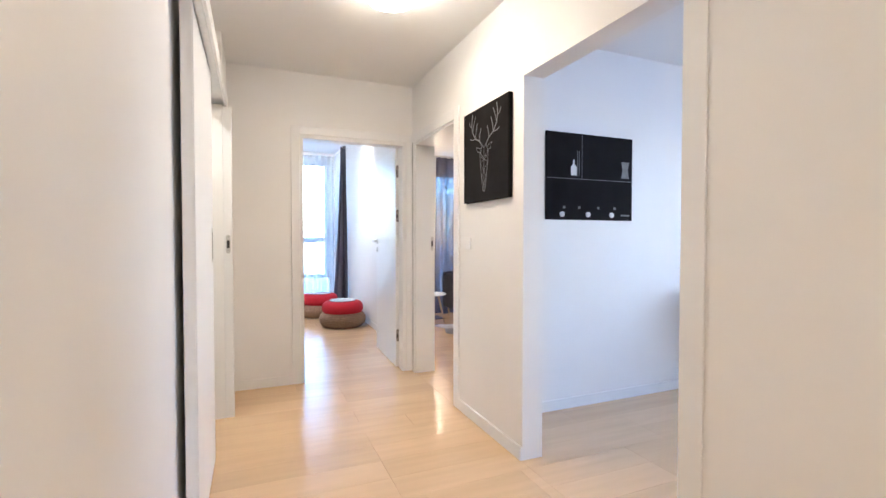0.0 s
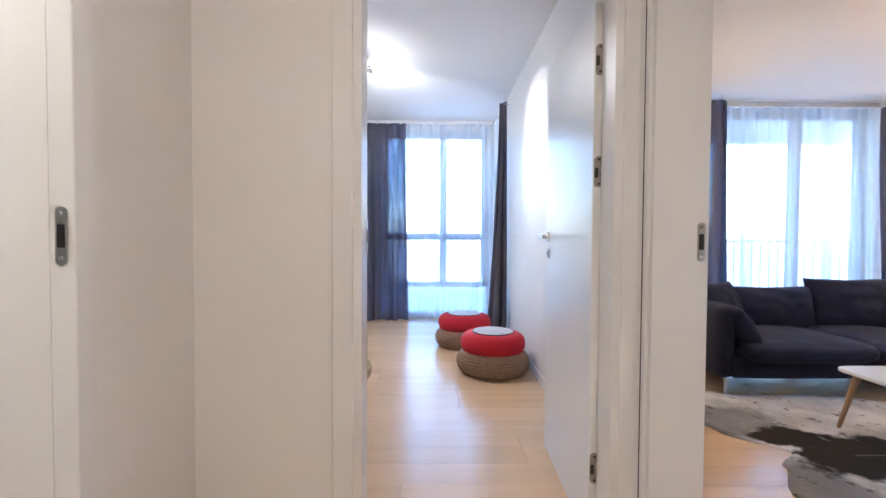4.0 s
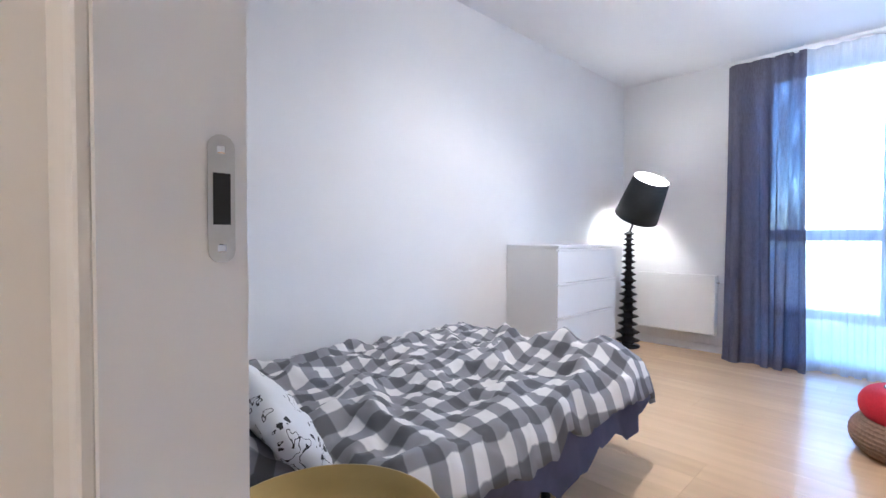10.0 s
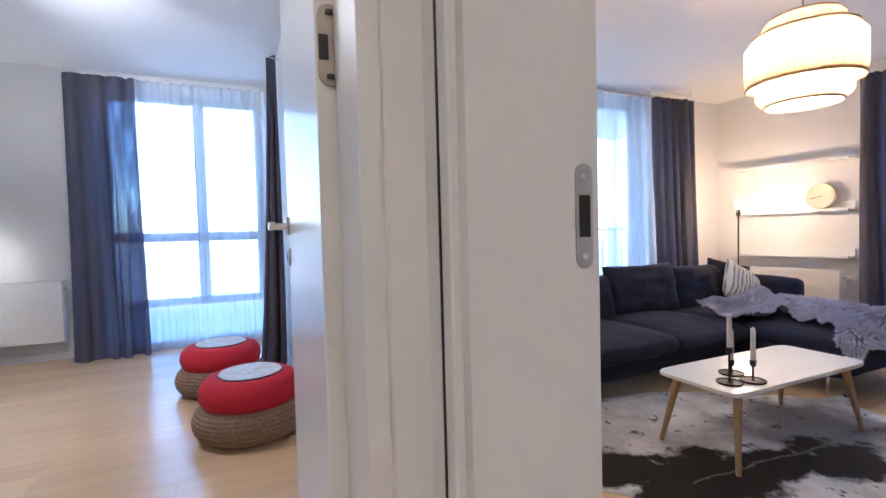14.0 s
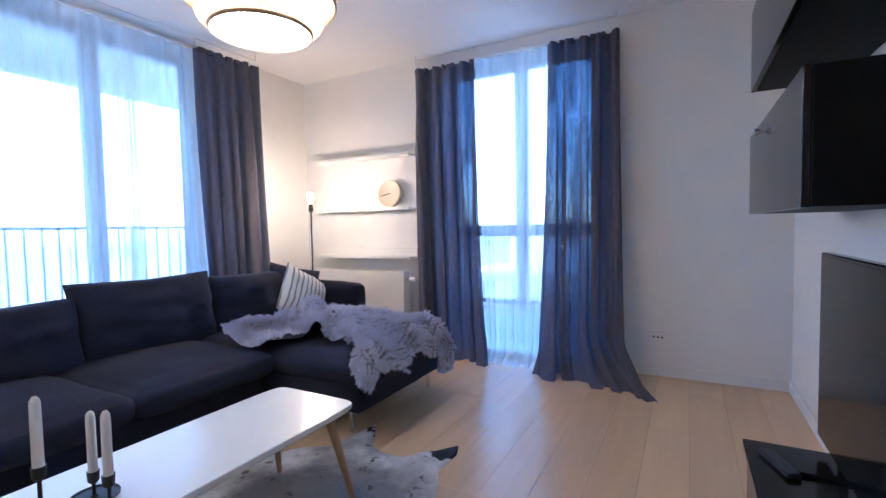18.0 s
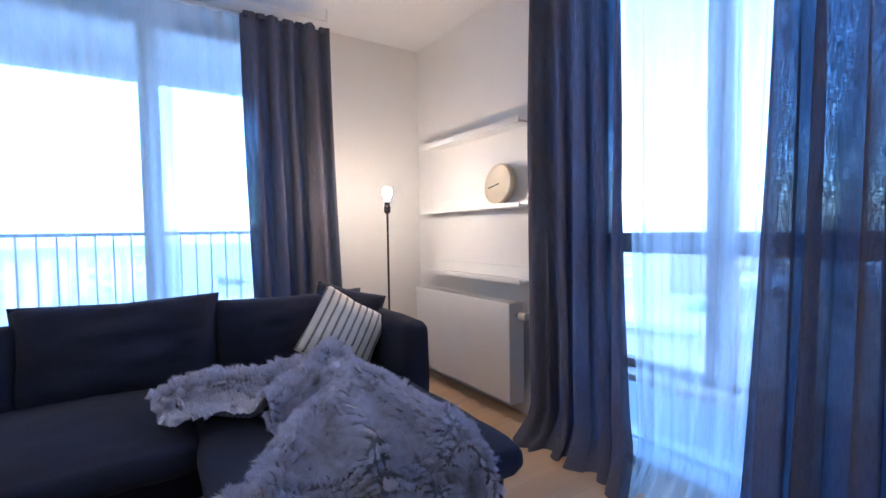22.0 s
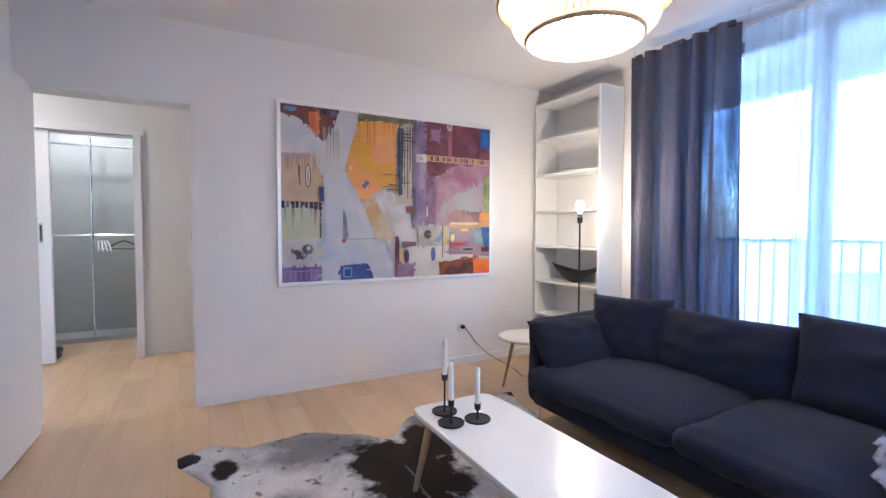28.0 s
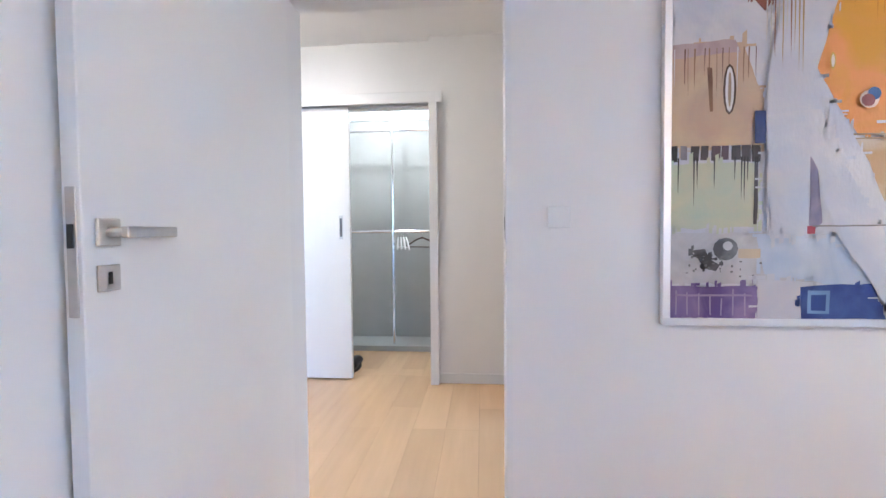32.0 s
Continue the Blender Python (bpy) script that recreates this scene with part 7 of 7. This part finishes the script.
def stag(parent):
    for s in (-1, 1):
        stroke([(s * x, y) for x, y in ((0.018, 0.035), (0.045, 0.065), (0.085, 0.085), (0.115, 0.125), (0.125, 0.175), (0.115, 0.225))], 0.006, parent)
        for root, tip in (((0.045, 0.065), (0.03, 0.13)), ((0.085, 0.085), (0.065, 0.165)), ((0.115, 0.125), (0.085, 0.205)), ((0.085, 0.085), (0.14, 0.095)), ((0.123, 0.16), (0.15, 0.19))):
            stroke([(s * root[0], root[1]), (s * (root[0] + tip[0]) / 2 + s * 0.006, (root[1] + tip[1]) / 2 - 0.006), (s * tip[0], tip[1])], 0.005, parent)
        stroke([(s * 0.03, 0.02), (s * 0.075, 0.035), (s * 0.06, 0.005), (s * 0.03, 0.0)], 0.003, parent)
        stroke([(s * 0.018, 0.035), (s * 0.038, 0.0), (s * 0.036, -0.06), (s * 0.022, -0.14), (s * 0.012, -0.20), (0, -0.215)], 0.0035, parent)
        stroke([(s * 0.038, 0.0), (0, -0.04), (s * 0.036, -0.06), (0, -0.10), (s * 0.022, -0.14), (0, -0.17), (s * 0.012, -0.20)], 0.0025, parent)
        stroke([(s * 0.012, -0.02), (s * 0.026, -0.03), (s * 0.014, -0.036)], 0.003, parent)
    stroke([(-0.018, 0.035), (0, 0.02), (0.018, 0.035)], 0.003, parent)
    stroke([(0, 0.02), (0, -0.215)], 0.0025, parent)


stag(dp)

kb = canvas("memo_board", "black glass memo board with magnets and chalk drawings", (2.36, 3.128, 2.784, 2.799, 1.334, 1.94), "y")


def board_mark(x0, x1, z0, z1, mat=LINE, name="drawn_line"):
    part(name, box(x0, x1, 2.7826, 2.7838, z0, z1), mat, kb)


board_mark(2.365, 3.123, 1.62, 1.624)
board_mark(2.66, 2.663, 1.624, 1.935)
for x in (2.49, 2.715, 2.93):
    part("magnet", lathe([(0.019, 0), (0.019, 0.008), (0.015, 0.012)], 20), CHALK_WHITE, kb, "round white magnet").matrix_local = pose(x, 2.7835, 1.372, 90)
board_mark(3.02, 3.10, 1.366, 1.378)
for x in (2.50, 2.63, 2.80, 2.95):
    board_mark(x, x + 0.02, 1.412, 1.430)
bt = [(0.0, 0.0), (0.05, 0.0), (0.05, 0.06), (0.03, 0.08), (0.03, 0.11), (0.018, 0.11), (0.018, 0.08), (0.0, 0.06)]
bm = bmesh.new()
bm.faces.new([bm.verts.new((2.565 + x, 2.7827, 1.645 + z)) for x, z in bt])
part("drawn_bottle", bm, CHALK_WHITE, kb)
for x in (2.62, 2.635):
    board_mark(x, x + 0.004, 1.64, 1.82)
bm = bmesh.new()
bm.faces.new([bm.verts.new((3.02 + x, 2.7827, 1.645 + z)) for x, z in ((0.0, 0.0), (0.075, 0.0), (0.062, 0.06), (0.075, 0.12), (0.0, 0.12), (0.012, 0.06))])
part("drawn_jar", bm, LINE, kb)


def kitchen_chair():
    c = thing("dining_chair", "grey shell chair on wooden legs in the kitchen", "chair", "", (4.10, 2.45, 0), 70)
    bm = bmesh.new()
    g = []
    for i in range(13):
        row = []
        for j in range(13):
            u, v = 2 * i / 12 - 1, j / 12
            y = -0.20 + 0.40 * min(v * 1.6, 1) if v < 0.62 else 0.20 + 0.06 * (v - 0.62) / 0.38
            z = 0.44 if v < 0.55 else 0.44 + 0.40 * ((v - 0.55) / 0.45) ** 1.1
            z += 0.05 * u * u
            row.append(bm.verts.new((u * (0.27 - 0.03 * v), y - 0.06 * u * u * (1 if v > 0.55 else 0), z)))
        g.append(row)
    for i in range(12):
        for j in range(12):
            bm.faces.new((g[i][j], g[i + 1][j], g[i + 1][j + 1], g[i][j + 1]))
    s = part("shell", bm, PALE_SHELL, c, "grey moulded seat shell", True)
    mod = s.modifiers.new("thick", "SOLIDIFY")
    mod.thickness = 0.012
    for sx in (-1, 1):
        for sy in (-1, 1):
            part("leg", rod((sx * 0.24, sy * 0.24, 0), (sx * 0.15, sy * 0.13, 0.43), 0.012, 0.02, 12), BEECH, c, "tapered wooden leg")
        part("seat_rail", rod((sx * 0.15, -0.13, 0.415), (sx * 0.15, 0.13, 0.415), 0.014, 0.014, 10), BEECH, c)


PALE_SHELL = material("grey_shell", (0.24, 0.24, 0.26), 0.5, vary=0.04)
kitchen_chair()



def hall_lamp(x, y, label):
    hl = thing("ceiling_lamp", label, "lamp", "hall ceiling lamps", (x, y, 0))
    part("plate", lathe([(0.13, HC - 0.02), (0.13, HC - 0.001)], 32), FRAME_WHITE, hl)
    part("globe", lathe([(0.12, HC - 0.02), (0.15, HC - 0.05), (0.13, HC - 0.09), (0.07, HC - 0.115), (0.01, HC - 0.12)], 36), GLOBE, hl, "frosted white globe", True)


hall_lamp(1.2, 2.55, "round white ceiling lamp in the hall, lit")
hall_lamp(1.0, -0.9, "round white ceiling lamp by the entrance, lit")

# the lit strip under the closet ceiling
led = thing("led_strip", "white light strip along the top of the closet wall", "lamp")
part("profile", box(-0.948, -0.93, 2.15, 3.64, 2.275, 2.285), STEEL, led)
part("diffuser", box(-0.947, -0.93, 2.15, 3.64, 2.285, 2.36, 0.004), LED, led, "glowing white diffuser")


# ---- skirting and floor boards ----
def skirting(*rows):
    for r in rows:
        structure("baseboard", box(*r, 0, 0.075, 0.002), FRAME_WHITE, "white skirting board along the wall", "baseboard")


T = 0.013
skirting((W_LIV, W_LIV + T, 4.022, 6.90), (2.86, 3.40, N_LIV - T, N_LIV), (5.75, E_LIV, N_LIV - T, N_LIV), (E_LIV - T, E_LIV, 5.78, N_LIV - T), (E_LIV - T, E_LIV, S_LIV + T, 4.12), (2.9, E_LIV, S_LIV, S_LIV + T),
         (E_BED - T, E_BED, S_BED, N_BED), (W_BED, E_BED - T, N_BED - T, N_BED), (W_BED, W_BED + T, S_BED, N_BED - T), (W_BED + T, 0.80, S_BED, S_BED + T),
         (HALL_W, HALL_W + T, 3.59, HALL_N), (HALL_W + T, 0.80, HALL_N - T, HALL_N), (HALL_E - T, HALL_E, 2.265, 3.09), (0.255, 0.255 + T, -2.0, 2.06), (HALL_E - T, HALL_E, -2.0, 1.19), (1.972, 5.4, 2.80 - T, 2.80))

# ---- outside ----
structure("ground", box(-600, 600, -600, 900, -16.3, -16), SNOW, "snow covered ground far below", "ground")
structure("balcony", box(2.02, 7.1, 7.50, 8.75, -0.25, -0.06), CONCRETE, "concrete balcony floor", "balcony")
SOFFIT = material("painted_soffit", (0.80, 0.82, 0.84), 0.8, vary=0.03)
bs_ = structure("balcony_above", box(2.02, 7.1, 7.50, 8.75, 2.60, 2.80), SOFFIT, "concrete slab of the balcony above", "balcony")
part("edge_beam", box(2.02, 7.1, 8.60, 8.75, 2.44, 2.60), CONCRETE, bs_)
bl = thing("balcony_railing", "grey metal balcony railing with upright bars", "railing")
part("handrail", box(1.95, 7.05, 8.44, 8.48, 1.11, 1.14, 0.003), RAIL, bl)
part("bottom_rail", box(1.95, 7.05, 8.45, 8.47, 0.05, 0.08), RAIL, bl)
bar = mesh_of("bar", box(-0.006, 0.006, 8.452, 8.468, -0.06, 1.11), RAIL)
for k in range(44):
    o = new("bar", bar)
    o.parent, o.location = bl, (2.0 + k * 0.117, 0, 0)


def house(x, y, w, d, h, turn, mat):
    t = thing("apartment_house", "pale distant apartment house with rows of windows", "building", "distant houses", (x, y, -16), turn)
    part("wall", box(-w / 2, w / 2, -d / 2, d / 2, 0, h), mat, t)
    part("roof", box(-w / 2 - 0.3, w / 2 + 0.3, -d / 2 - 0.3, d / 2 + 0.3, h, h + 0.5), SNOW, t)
    n, f = int(w / 3), int(h / 3)
    for s in (-1, 1):
        for i in range(n):
            for j in range(f):
                x0 = -w / 2 + (i + 0.5) * w / n
                y0 = s * d / 2
                o = new("window", WIN)
                o.parent, o.location = t, (x0, y0, j * 3 + 1.0)


FAR_GLASS = material("far_window", (0.16, 0.19, 0.23), 0.3, vary=0.1)
HOUSE_A = material("pale_render", (0.26, 0.27, 0.29), 0.9, vary=0.06)
HOUSE_B = material("cream_render", (0.32, 0.31, 0.30), 0.9, vary=0.06)
WIN = mesh_of("window", box(-0.6, 0.6, -0.06, 0.06, 0, 1.5), FAR_GLASS)
rnd = random.Random(4)
for x, y, w, d, h, turn in ((40, 2, 14, 10, 9, 8), (52, 16, 16, 10, 12, 100), (46, 30, 18, 11, 9, 20), (70, 6, 20, 12, 12, 95), (75, 34, 22, 12, 15, 10), (8, 70, 24, 12, 9, 5), (-24, 82, 20, 12, 12, 80), (30, 95, 26, 12, 9, 12), (-55, 110, 24, 14, 15, 30), (60, 120, 28, 14, 12, 50), (-10, 140, 30, 14, 12, 0)):
    house(x, y, w, d, h, turn, rnd.choice((HOUSE_A, HOUSE_B)))

planks("floor_threshold", 1.84, 2.02, 3.15, 4.05, "light oak laminate floor in the doorway", 6)
planks("floor_living_room", 2.02, 6.80, 3.12, 7.19, "light oak laminate floor of the living room", 1)
planks("floor_hall", 0.18, 1.84, -2.0, 4.10, "light oak laminate floor of the hall", 2)
planks("floor_bedroom", -0.93, 1.99, 4.10, 9.10, "light oak laminate floor of the bedroom", 3)
planks("floor_kitchen", 1.84, 5.4, -2.0, 2.86, "light oak laminate floor of the kitchen", 4)
planks("floor_closet", -0.95, 0.18, 2.10, 4.10, "light oak laminate floor of the closet", 5)
